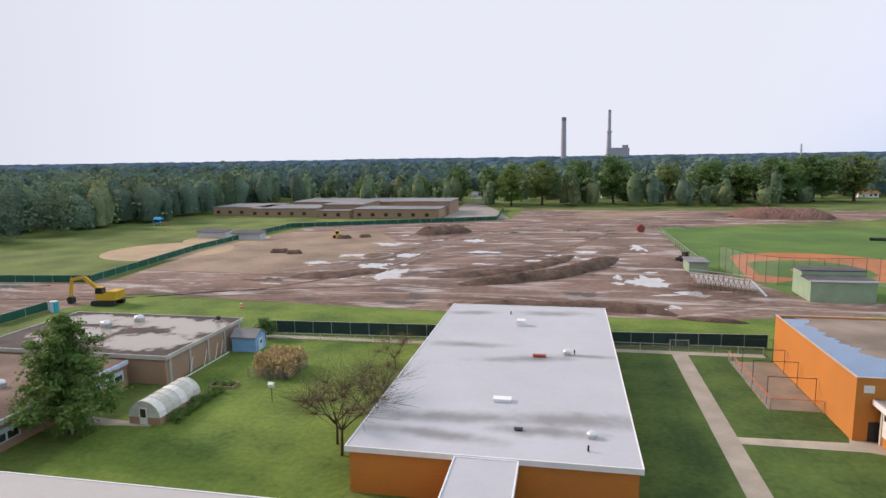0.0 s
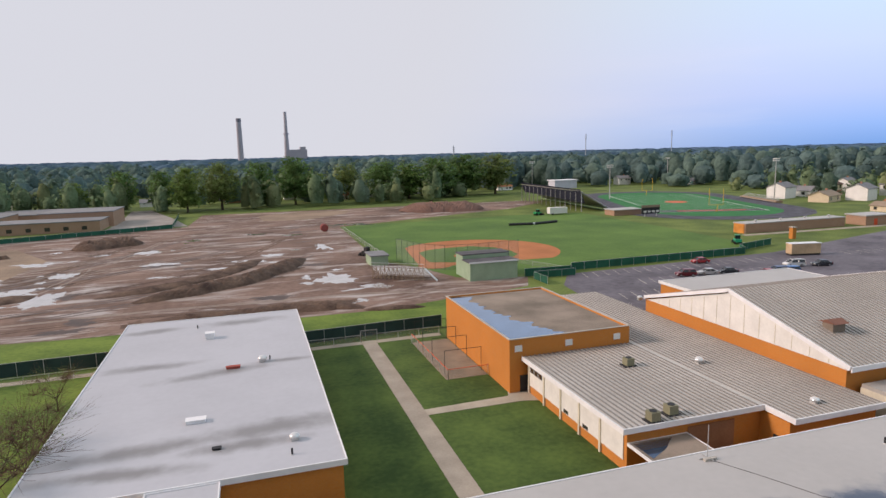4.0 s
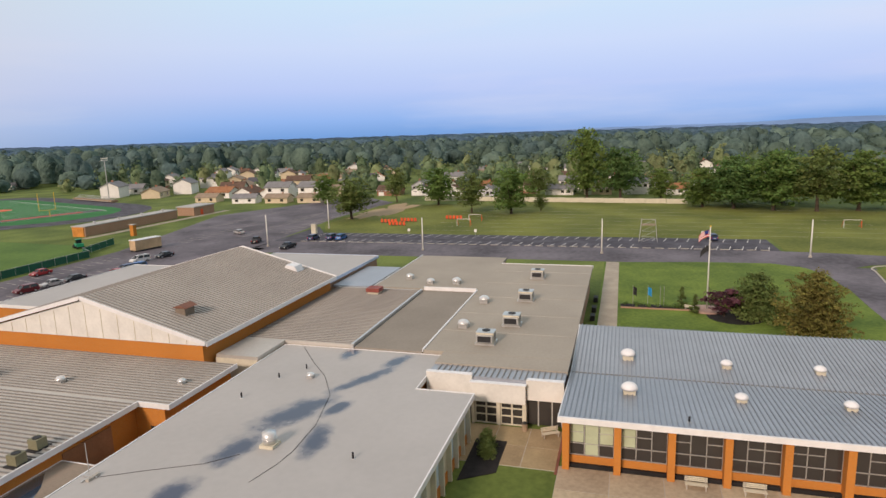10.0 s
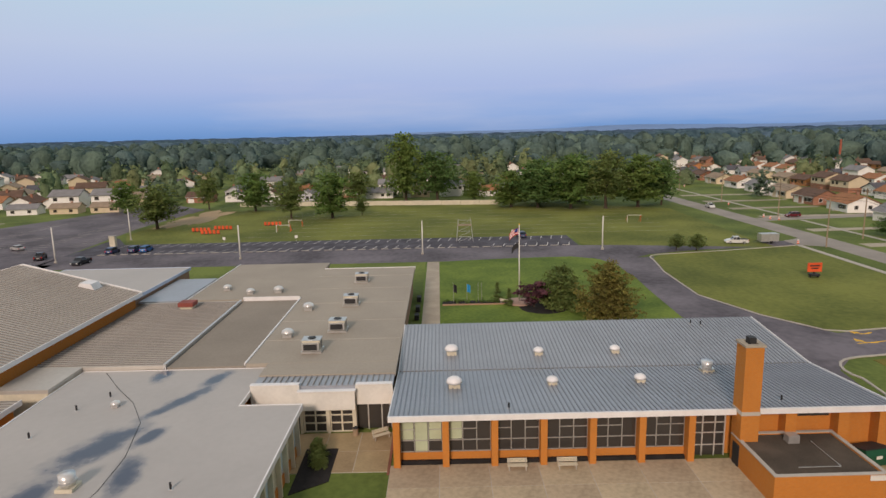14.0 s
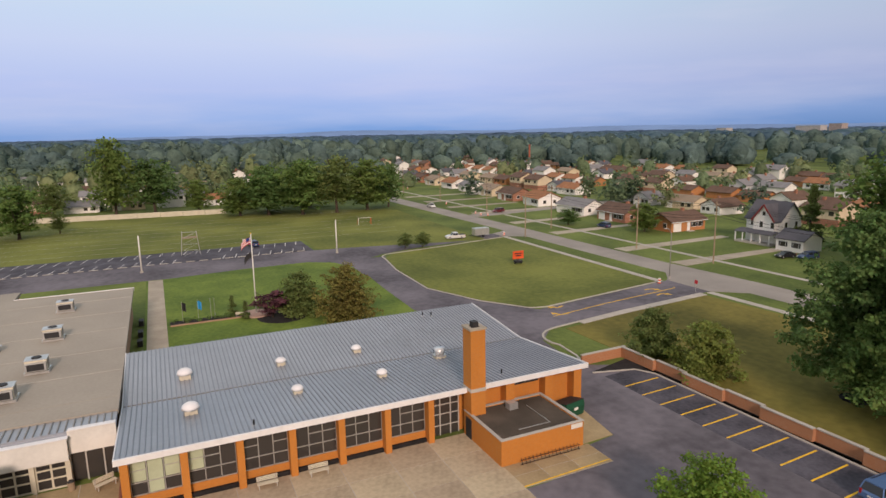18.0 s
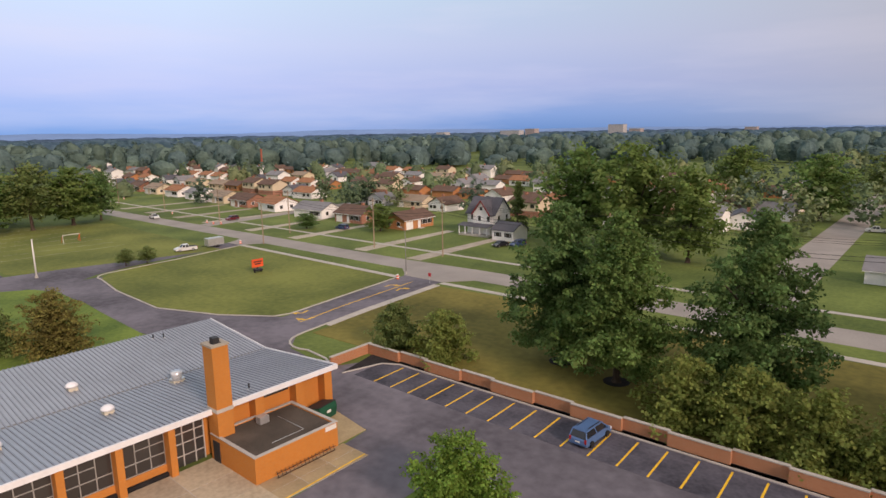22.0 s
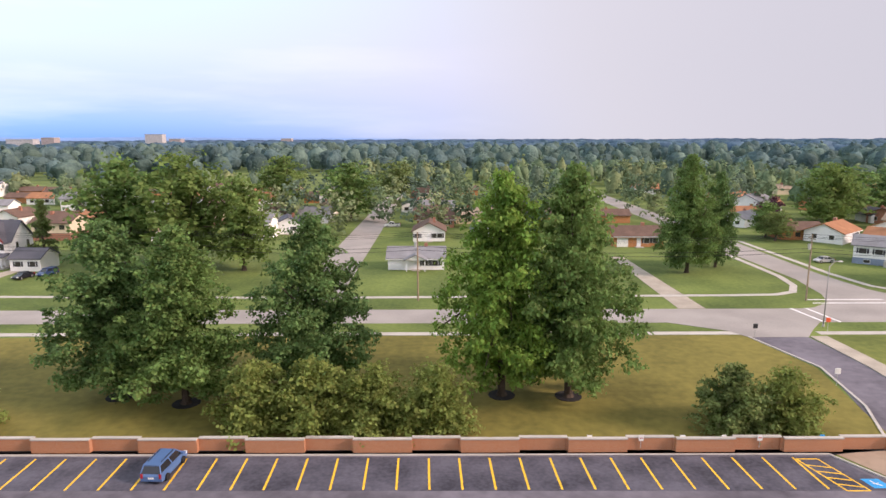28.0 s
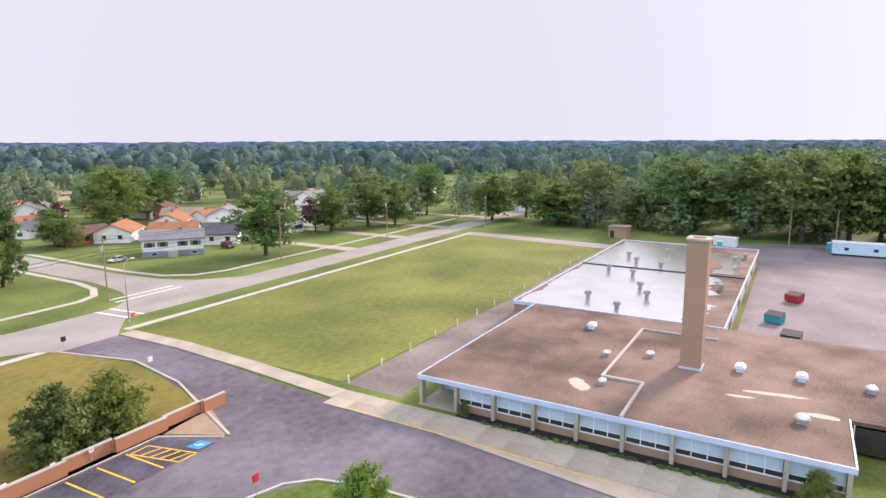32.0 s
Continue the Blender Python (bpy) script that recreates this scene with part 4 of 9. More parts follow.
for i, y in enumerate(CY):
    part("column", B().box(51.9, 53.0, y - 0.3, y + 0.3, 0, 4.5), M_brick, caf)
for i in range(6):
    y1, y0 = CY[i] - 0.3, CY[i + 1] + 0.3
    bay = part("window_bay", B().box(53.0, 53.06, y0, y1, 1.05, 4.5), M_glass, caf)
    part("sill_wall", B().box(52.85, 53.15, y0, y1, 0.35, 1.05), M_brick, caf)
    part("plinth", B().box(52.5, 53.15, y0, y1, 0, 0.35), M_black, caf)
    w = y1 - y0
    for k in range(4):
        yy = y0 + w * k / 3
        part("frame", B().box(52.93, 53.0, yy - 0.04, yy + 0.04, 1.05, 4.5), M_galv, bay)
    for z in (1.09, 2.2, 4.46):
        part("rail", B().box(52.93, 53.0, y0, y1, z - 0.04, z + 0.04), M_galv, bay)
    for k in range(3):
        if k != (1, 0, 1, 2, 0, 2)[i]:
            part("transom", B().box(52.93, 53.0, y0 + w * k / 3, y0 + w * (k + 1) / 3, 3.25, 3.32), M_galv, bay)
    if i < 2:
        for k in range(3 if i == 0 else 1):
            j = 2 - k
            part("blind", B().box(52.965, 52.99, y0 + w * j / 3 + 0.08, y0 + w * (j + 1) / 3 - 0.08, 1.15 if k == 1 else 2.3, 4.4), M_blind, bay, "pale green blind")
dbay = part("door_bay", B().box(53.1, 53.16, -25.6, -22.45, 0.05, 4.5), M_glass, caf)
for y in (-25.6, -24.7, -23.55, -22.45):
    part("frame", B().box(53.0, 53.1, y - 0.05, y + 0.05, 0.05, 4.5), M_alu, dbay)
for z in (1.1, 2.3, 3.3):
    part("rail", B().box(53.02, 53.1, -25.6, -22.45, z - 0.04, z + 0.04), M_alu, dbay)
chm = part("chimney", B().box(50.9, 52.6, -27.6, -26.0, 0, 11.2), M_brick, caf, "square orange brick chimney")
part("cap", ring(B(), 50.8, 52.7, -27.7, -25.9, 11.2, 11.4, 0.45), M_conc, chm)
part("flue", B().box(51.4, 52.1, -27.1, -26.5, 11.2, 11.9), M_dark, chm)
part("base_flashing", ring(B(), 50.86, 52.64, -27.64, -25.96, 4.9, 5.25, 0.05), M_kerb, chm)
for y in (-31.2, -36.0, -39.7):
    part("pier", B().box(52.2, 53.4, y - 0.5, y + 0.5, 0, 4.5), M_brick, caf)
part("high_window", B().box(53.3, 53.4, -35.3, -31.9, 3.6, 4.2), M_glass, caf)
boxr = thing("service_room", (48.5, -31, 0), "low brick service room with a black gravel roof", "building")
part("wall", openbox(B(), 44.8, 52.2, -35.4, -26.3, 0, 2.55), M_brick, boxr)
part("roof", B().box(45.1, 52.0, -35.1, -26.6, 2.0, 2.42), mat("black_gravel", (0.085, 0.068, 0.052), 0.95, 0.35, 0.3, 10.0, 0.6), boxr)
part("coping", ring(B(), 44.74, 52.2, -35.46, -26.24, 2.55, 2.62, 0.36), M_kerb, boxr)
part("door", B().box(50.6, 51.7, -26.3, -26.22, 0.02, 2.1), M_dark, boxr, "dark metal door")
part("sign", B().box(44.7, 44.74, -35.2, -33.9, 2.05, 2.5), M_white, boxr, "white sign board with unreadable lettering")
part("bike_rack", B().box(44.2, 44.24, -34.6, -28, 0.15, 0.2).box(44.2, 44.24, -34.6, -28, 0.55, 0.6), M_dark, boxr)
for k in range(16):
    part("rack_bar", B().bar((44.22, -34.5 + k * 0.42, 0.1), (44.5, -34.5 + k * 0.42, 0.65), 0.04), M_dark, boxr)
part("roof_unit", B().box(50.2, 51.0, -31.4, -30.4, 2.42, 3.1), M_galv, boxr)
part("roof_pipe", B().bar((46.2, -32.5, 2.5), (50.4, -32.5, 2.5), 0.05).bar((46.2, -32.5, 2.5), (46.2, -29, 2.5), 0.05), M_galv, boxr)

# west wing with ponded roof
BW = M_brownroof
stains(BW, [(-63.3, -19.4, 1.9, 0.9, 30), (-70.8, -0.8, 0.42, 3.0, 8), (-67.2, 3.4, 0.5, 1.3, 0), (-68.5, -4.0, .3, 1.3, 10)], (0.50, 0.46, 0.38), 0.05, 0.12)
west = thing("west_wing", (-75, -16, 0), "low school wing with a brown gravel roof and pale blue panels", "building")
part("wall", B().box(-92.6, -62.5, -36.0, -35.7, 0, 3.1).box(-62.2, -58.1, -31.7, -31.4, 0, 3.1).box(-92.8, -92.5, -36.0, 5.3, 0, 3.1).box(-67.8, -57.8, 5.0, 5.3, 0, 3.1).box(-58.1, -57.8, -31, 5.0, 0, 0.85), M_brick2, west)
part("roof", B().box(-93, -57.15, -36.3, 5.7, 3.1, 3.5).box(-93, -67.5, 5.7, 46, 3.1, 3.498), BW, west)
part("fascia", B().box(-57.15, -57.0, -36.45, 5.85, 3.05, 3.6).box(-93, -57.15, -36.45, -36.3, 3.05, 3.6).box(-67.5, -57.15, 5.7, 5.85, 3.05, 3.6), M_bluetrim, west)
part("roof_curb", B().box(-87, -66.7, -18, -17.7, 3.5, 3.75).box(-67.0, -66.7, -17.7, -13.2, 3.5, 3.75).box(-66.7, -57.2, -13.5, -13.2, 3.5, 3.75).box(-87.2, -87, -18, -8, 3.5, 3.75), M_kerb, west)
WY = [-36.0, -31.5, -26.9, -22.3, -17.7, -13.1, -8.5, -3.9, 0.8, 5.4]
for y in WY:
    part("pier", B().box(-57.9, -57.05, y - 0.18, y + 0.18, 0, 3.05), M_conc, west)
for i in range(1, 9):
    y0, y1 = WY[i] + 0.2, WY[i + 1] - 0.2
    for k in range(3):
        a, c = y0 + (y1 - y0) * k / 3, y0 + (y1 - y0) * (k + 1) / 3
        part("panel", B().box(-57.86, -57.8, a + 0.04, c - 0.04, 1.5, 3.05), M_bluepan, west)
        part("window", B().box(-57.9, -57.84, a + 0.04, c - 0.04, 0.95, 1.46), M_glass, west)
        part("mullion", B().box(-57.9, -57.74, a - 0.04, a + 0.04, 0.85, 3.05), M_trim, west)
    part("sill", B().box(-57.95, -57.7, y0, y1, 0.85, 0.95), M_trim, west)
    part("transom", B().box(-57.9, -57.76, y0, y1, 1.46, 1.5), M_trim, west)
part("porch_wall", B().box(-62.5, -62.2, -36.0, -31.4, 0, 3.05), M_bluepan, west)
part("porch_floor", B().box(-62.2, -57.0, -36.3, -31.7, 0, 0.12), M_conc, west)
part("porch_post", B().box(-61.9, -61.5, -36.2, -35.8, 0.12, 3.05), M_conc, west)
tall = part("tall_chimney", B().profile([(-10.8, 3.5), (-8.5, 3.5), (-8.5, 18.7), (-10.8, 18.7)], -76.4, -74.1, "x"), M_brick2, west, "tall tapering tan brick chimney stack")
part("cap", ring(B(), -76.6, -73.95, -10.95, -8.35, 18.7, 18.95, 0.6), M_conc, tall)
part("flashing", ring(B(), -76.5, -74.0, -10.9, -8.4, 3.5, 3.75, 0.1), M_bluetrim, tall)
part("recess_glass", B().box(-67.55, -67.5, 6.2, 20, 0.4, 2.9), M_glass, west)
for y in (6.2, 9, 12, 15):
    part("recess_mullion", B().box(-67.5, -67.4, y - 0.06, y + 0.06, 0.1, 3.1), M_trim, west)
pond = thing("flooded_roof_wing", (-127, -24, 0), "school wing whose flat roof is flooded with rain water", "building")
part("wall", openbox(B(), -166, -93.3, -40.2, -8.0, 0, 3.1), M_brick2, pond)
part("roof", B().box(-166, -93.3, -40.2, -8.0, 3.1, 3.4), M_brownroof, pond)
part("coping", ring(B(), -166.2, -93.1, -40.4, -7.8, 3.0, 3.62, 0.2), M_bluetrim, pond)
part("roof_joint", B().box(-130.4, -130.1, -40.2, -8.0, 3.4, 3.62), M_dark, pond)
def shore(x, k):
    """The ragged dry edge of the roof water at a place along the roof."""
    return 2.6 * noise.noise((x * 0.17, k, 0.3)) + 1.6 * noise.noise((x * 0.6, k, 4.0)) + 0.5 * noise.noise((x * 2.1, k, 7.0))


XS = [-93.8 - 0.75 * i for i in range(49)]
part("roof_water", B().prism([(x, -39.8 + max(0, 0.7 * shore(x, 1.0))) for x in XS] + [(x, -12.2 + 1.3 * shore(x, 5.0)) for x in XS[::-1]], 3.405, 3.45), M_flood, pond, "shallow rain water mirroring the sky")
XS = [-130.6 - 0.75 * i for i in range(46)]
part("roof_water", B().prism([(x, -39.6 + max(0, 0.9 * shore(x, 2.0))) for x in XS] + [(x, -17.5 + 2.2 * shore(x, 8.0)) for x in XS[::-1]], 3.405, 3.45), M_flood, pond, "shallow rain water mirroring the sky")
XS = [-133 - 0.75 * i for i in range(30)]
part("roof_water", B().prism([(x, -13.5 - 0.8 * shore(x, 3.0)) for x in XS] + [(x, -10.2 + 0.6 * shore(x, 9.0)) for x in XS[::-1]], 3.405, 3.44), M_flood, pond, "narrow pool of rain water")
for i in range(9):
    part("coping_joint", B().box(-93.09, -93.05, -40 + i * 4, -39.85 + i * 4, 3.05, 3.64), M_trim, pond)
for i in range(14):
    x = -163 + i * 4.9
    part("window", B().box(x, x + 3.2, -8.02, -7.95, 1.0, 2.6), M_bluepan if i % 3 else M_glass, pond)

# north-west wing
nw = thing("north_west_wing", (-75, 60, 0), "low classroom wing with a brown roof and blue window band", "building")
part("wall", openbox(B(), -92, -57.4, 46.2, 71.6, 0, 3.1), M_brick2, nw)
part("roof", B().box(-92.3, -57.1, 46.1, 71.6, 3.1, 3.5), BW, nw)
part("fascia", B().box(-57.1, -56.95, 46.1, 71.4, 3.05, 3.6), M_bluetrim, nw)
for i in range(6):
    y0 = 46.8 + i * 4.1
    wd = part("window", B().box(-57.4, -57.3, y0, y0 + 3.4, 0.95, 2.4), M_bluepan, nw)
    part("pane", B().box(-57.3, -57.27, y0 + 0.2, y0 + 1.5, 1.1, 1.9), M_glass, wd)
    part("pane", B().box(-57.3, -57.27, y0 + 1.8, y0 + 3.1, 1.1, 1.9), M_glass, wd)
shopn = thing("workshop_wing", (-66, 82, 0), "brick workshop wing with a wet gravel roof", "building")
M_wetroof = stains(mat("wet_gravel_roof", (0.075, 0.06, 0.055), 0.9, 0.3, 0.3, 5.0, 0.4), [(-60, 78, 7, 4, 10), (-66, 88, 9, 3, 0), (-74, 80, 6, 4, 20), (-57, 86, 4, 4, 0), (-78, 88, 5, 3, 0)], (0.36, 0.32, 0.27), 0.15, 0.2)
part("wall", openbox(B(), -84, -52.9, 71.7, 91.8, 0, 3.6), M_brick2, shopn)
part("roof", B().box(-84.2, -52.7, 71.5, 92.0, 3.6, 3.95), M_wetroof, shopn)
part("coping", ring(B(), -84.3, -52.5, 71.4, 92.1, 3.55, 4.1, 0.2), M_kerb, shopn)
for i in range(5):
    part("pilaster", B().box(-52.9, -52.72, 72.4 + i * 4.6, 72.8 + i * 4.6, 0, 3.55), M_kerb, shopn)


# ---------------- trees ----------------
def quads_mesh(name, co, material):
    """A mesh of loose four-cornered leaves from an array of corners."""
    n = len(co) // 4
    me = bpy.data.meshes.new(name)
    me.vertices.add(4 * n)
    me.vertices.foreach_set("co", co.astype(np.float32).ravel())
    me.loops.add(4 * n)
    me.loops.foreach_set("vertex_index", np.arange(4 * n, dtype=np.int32))
    me.polygons.add(n)
    me.polygons.foreach_set("loop_start", np.arange(0, 4 * n, 4, dtype=np.int32))
    me.update(calc_edges=True)
    me.materials.append(material)
    return me


def unit(a):
    return a / (np.linalg.norm(a, axis=1, keepdims=True) + 1e-9)


def leaf_cloud(rng, centres, radii, n, size, flat=0.72, order=0.62, tuft=0.0):
    """Leaves over the upper outside of many clumps, in sprays if asked, facing outward with some disorder."""
    m = max(8, n // 9) if tuft else n
    pick = rng.choice(len(centres), m, p=radii ** 2 / (radii ** 2).sum())
    d = rng.normal(size=(m, 3))
    d[:, 2] += 0.5
    d = unit(d)
    p = centres[pick] + d * np.array([1, 1, flat]) * (radii[pick] * np.where(rng.uniform(0, 1, m) < 0.8, rng.uniform(0.82, 1.1, m), rng.uniform(0.2, 0.8, m)))[:, None]
    if tuft:
        own = rng.integers(0, m, n)
        p, d = p[own] + rng.normal(size=(n, 3)) * tuft * np.array([1, 1, 0.5]), d[own]
    nr = unit(d * order + rng.normal(size=(n, 3)) * (1.0 - order) + np.array([0, 0, 0.35]))
    t = unit(np.cross(nr, rng.normal(size=(n, 3))))
    b = np.cross(nr, t)
    s = (size * rng.uniform(0.55, 1.35, n) / 2)[:, None]
    return np.stack([p - t * s - b * s * 0.5, p + t * s * 0.4 - b * s * 0.8, p + t * s + b * s * 0.4, p - t * s * 0.5 + b * s * 0.8], 1).reshape(-1, 3)


def clumps(rng, shape, h, r, low, k):
    """Leaf clumps strung along boughs that spiral up inside a crown outline, in loose tiers with gaps between."""
    nb = max(3, k // 5)
    i = np.arange(nb)
    u = np.clip((i + rng.uniform(0, 1, nb)) / nb, 0.01, 0.985)
    a = i * 2.4 + rng.uniform(-0.5, 0.5, nb)
    fat = 1.0
    if shape == "cone":
        env, slope = np.minimum(1, 0.46 + 2.3 * u) * (1 - u) ** 0.52 * 1.1, -0.3 + 0.95 * u
    elif shape == "bush":
        env, slope, fat = np.sqrt(np.clip(1 - u ** 2.2, 0, 1)), 0.1 + 0.6 * u, 1.3
    elif shape == "spire":
        env, slope = (1 - u) ** 0.9, -0.2 + 0.5 * u
    else:
        env, slope, fat = np.sqrt(np.clip(1 - ((u - 0.42) / 0.6) ** 2, 0.02, 1)), -0.1 + 0.8 * u, 1.3
    ln = r * env * rng.uniform(0.78, 1.08, nb)
    cs, ss = [], []
    for f in (0.3, 0.5, 0.68, 0.85, 1.0):
        g = np.clip(f + rng.uniform(-0.08, 0.08, nb), 0.2, 1.02)
        size = fat * (0.055 * r + 0.085 * ln) * rng.uniform(0.65, 1.4, nb) * (1.2 - 0.3 * f)
        q = np.maximum(ln * g - size * 0.6, 0)
        b = a + rng.uniform(-0.24, 0.24, nb)
        z = low + u * (h - low) - (1 - g) * ln * slope - size * 0.45 + rng.uniform(-0.35, 0.35, nb) * size
        cs.append(np.stack([q * np.cos(b), q * np.sin(b), np.maximum(z, low * 0.7)], 1))
        ss.append(size)
    return np.concatenate(cs), np.concatenate(ss)


def tree_kind(seed, shape, h, r, low, k, n, size, leaves, label, name="tree"):
    """One tree with a tapered trunk, limbs and a crown of many leaves, standing at the origin."""
    rng = np.random.default_rng(seed)
    t = thing(name, (0, 0, 0), label, "shrub" if shape == "bush" else "tree")
    c, s = clumps(rng, shape, h, r, low, k)
    tr = B()
    top = low + (h - low) * (0.8 if shape in ("cone", "spire") else 0.5)
    bend = rng.normal(size=2) * 0.02 * h
    tr.tube([(0, 0, -0.1), (bend[0] * 0.3, bend[1] * 0.3, top * 0.3), (bend[0], bend[1], top * 0.65), (bend[0] * 0.6, bend[1], top)], 0.024 * h, 0.006 * h, 8)
    tr.cone(0, 0, -0.05, 0.35, 0.036 * h, 0.024 * h, 8)
    for i in range(9):
        j = rng.integers(len(c))
        z0 = low * 0.8 + (top - low * 0.8) * rng.uniform(0, 0.8)
        m = c[j] * 0.5 + np.array([0, 0, z0]) * 0.5
        tr.tube([(bend[0] * 0.5, bend[1] * 0.5, z0), (m[0], m[1], m[2] + 0.03 * h), tuple(c[j])], 0.009 * h, 0.003 * h, 5)
    part("trunk", tr, M_bark, t)
    part("crown", quads_mesh("crown", leaf_cloud(rng, c, s, n, size, tuft=0.9 * size), leaves), leaves, t)
    return t


def placed(proto, x, y, scale=1.0, turn=0.0, wide=1.0, z=0.0, label=""):
    """A copy of a prototype at a place; the prototype itself takes the first place asked for."""
    m = pose(x, y, z, 0, 0, turn) @ Matrix.Diagonal((scale * wide, scale * wide, scale, 1))
    if proto.get("used"):
        ob = copy_thing(proto, m)
    else:
        ob, proto["used"] = proto, 1
    ob.matrix_basis = m
    if label:
        ob["label"] = label
    return ob


K_pin = [tree_kind(11, "cone", 20, 8.8, 1.5, 400, 38000, 0.34, M_leaf, "tall dense green oak with drooping lower branches"),
         tree_kind(12, "cone", 20, 8.8, 1.5, 360, 35000, 0.34, M_leafd, "tall dark green oak with an airy crown"),
         tree_kind(13, "cone", 20, 8.6, 1.8, 400, 38000, 0.34, M_leafb, "tall pointed bright green tree with a dense crown")]
K_oak = [tree_kind(21, "round", 20, 8.0, 3.5, 330, 5600, 0.73, M_leaf, "broad rounded green shade tree"),
         tree_kind(22, "round", 20, 8.4, 4.0, 330, 5600, 0.73, M_leafd, "broad rounded dark green shade tree"),
         tree_kind(23, "round", 20, 7.6, 3.0, 330, 5600, 0.73, M_oaky, "rounded yellow-green shade tree"),
         tree_kind(24, "round", 20, 8.0, 4.5, 230, 4600, 0.70, M_olive, "thin olive green shade tree with gaps")]
K_plum = tree_kind(31, "round", 10, 4.8, 2.0, 40, 1600, 0.7, M_leafp, "small tree with dark plum-coloured leaves")
K_spire = tree_kind(32, "spire", 12, 3.8, 0.6, 70, 4000, 0.45, M_olive, "narrow spruce with brownish tips")
K_bush = [tree_kind(41, "bush", 7, 4.4, 0.4, 240, 10500, 0.31, M_leafy, "low spreading yellow-green crab apple shrub", "shrub"),
          tree_kind(42, "bush", 7, 4.4, 0.4, 230, 10000, 0.31, M_olive, "low spreading olive green shrub", "shrub")]
K_round = tree_kind(51, "bush", 9.6, 5.6, 0.6, 300, 16000, 0.28, M_rust, "large round olive-brown ornamental tree")
K_maple = tree_kind(52, "cone", 13.9, 6.6, 1.4, 360, 26000, 0.30, M_leaf, "full green maple tree in the courtyard")
K_near = tree_kind(53, "bush", 7.4, 5.2, 1.0, 260, 17000, 0.26, M_leafb, "young bright green tree on the planted island")

# the lawn beside the street
placed(K_pin[0], 29.8, -67.3, 1.03, 20, 1.02)
placed(K_pin[1], 38.4, -69.2, 1.05, 100, 1.02)
placed(K_pin[1], 15.6, -71.2, 1.08, 250, 0.95)
placed(K_pin[2], -6.7, -69.4, 1.33, 40, 0.79)
placed(K_pin[0], -14.5, -69.0, 1.36, 160, 0.80)
for i, (x, y) in enumerate(((19.8, -60.9), (13.4, -60.8), (7.5, -60.9), (1.2, -60.8), (59.6, -59.6), (51.2, -60.2), (-29.9, -60.6), (-35.4, -60.7))):
    placed(K_bush[1] if i in (4, 6) else K_bush[0], x, y, (1.08, 1.12, 1.05, 1.05, 0.94, 1.0, 1.02, 0.97)[i], i * 77)
placed(K_round, 96.8, -26.4, 1.0)
placed(K_bush[1], 103.5, -20.2, 1.05, 30)
placed(K_plum, 103.6, -15.6, 0.5, 0, 1.25)
placed(K_near, 28.6, -34.8, 0.92, 0)
placed(K_near, -35.2, -27.6, 0.76, 70, 0.72)
placed(K_maple, -54.0, 56.6, 1.0)
for x, y, s in ((151.6, -58.2, 0.5), (150.2, -62.6, 0.52)):
    placed(K_oak[3], x, y, s * 0.42, x * 9, 1.5)
placed(K_oak[1], -50.0, 94.4, 0.18, 0, 1.4)
# trees beyond the street
for i, (x, y, h, r) in enumerate(((77, -148, 26.3, 12.5), (60, -143, 27.3, 12.5), (46.5, -141, 22, 9), (35, -230, 22, 11.5), (23, -291, 20, 11),
                                  (70, -268, 23, 12.5), (-117, -122, 18.5, 9.8), (-159, -135, 15, 7.3), (-174, -131, 19, 10.8), (-183.5, -126, 16, 7), (-215, -132, 20.6, 8.5), (-141, -223, 20.5, 15),
                                  (-97, -180, 8.8, 5.6), (138.5, -133, 8.7, 5.5), (162.5, -121.5, 5.2, 4))):
    placed(K_oak[(i * 7 + 3) % 4] if i > 2 else K_oak[(0, 2, 2)[i]], x, y, h / 20, i * 67, r / 8.0 * 20 / h)
placed(K_pin[0], -54.5, -137, 1.32, 210, 0.72)
placed(K_pin[1], -63.5, -143, 1.12, 80, 0.62)
placed(K_spire, 97.6, -149.2, 1.3)
placed(K_plum, -114, -216, 1.0)
placed(K_oak[2], -128, -206, 1.1, 30, 1.15)
placed(K_oak[0], -97.7, -187, 0.55, 80, 1.25)
placed(K_oak[1], -168, -236, 0.95, 10, 1.2)
placed(K_plum, -158, -141, 1.15, 50)
# north rows
for i, (x, y, h, r) in enumerate(((-47, 390, 23.6, 7.9), (-33, 376, 25.4, 10.5), (-15, 385, 27.5, 13.5), (6, 398, 27, 11), (28, 397, 30, 12.5), (44, 406, 19, 8), (85, 405, 25.4, 14), (103, 405, 24, 13.5),
                                  (122, 404, 27, 15), (146, 413, 28.5, 16), (168, 412, 28.8, 16), (-133, 391, 15.5, 6), (-70, 400, 24, 10), (-95, 402, 18, 8), (64, 425, 24, 10))):
    placed(K_oak[(i * 5 + 1) % 4 if i % 3 else 1], x, y, h / 20, i * 83, r / 8.0 * 20 / h)
# east edge of the playing field
for i, (x, y, h, r) in enumerate(((208, 96, 15.5, 9.5), (228, 55.5, 15.3, 6.9), (226, 40, 17.2, 8.8), (232.6, 30, 7.1, 3), (282, 16, 30.5, 10.3), (280, 1.6, 22, 10.7), (253, 76, 16.2, 8.7), (264, 99, 16, 5.7),
                                  (248, -28, 14.5, 10), (244, -38, 17.8, 11), (239, -50, 21, 11), (237, -63, 22.4, 11), (239, -76, 20.4, 11), (244.5, -87, 17.8, 7), (257, 131, 13.6, 6.3), (286, 38, 13.5, 7.9), (270, -14.5, 13.4, 6.2),
                                  (262, -58, 20, 11), (258, -40, 19, 10))):
    placed(K_oak[(i * 3 + 2) % 4 if i not in (0, 1) else 3], x, y, h / 20, i * 59, r / 8.0 * 20 / h)
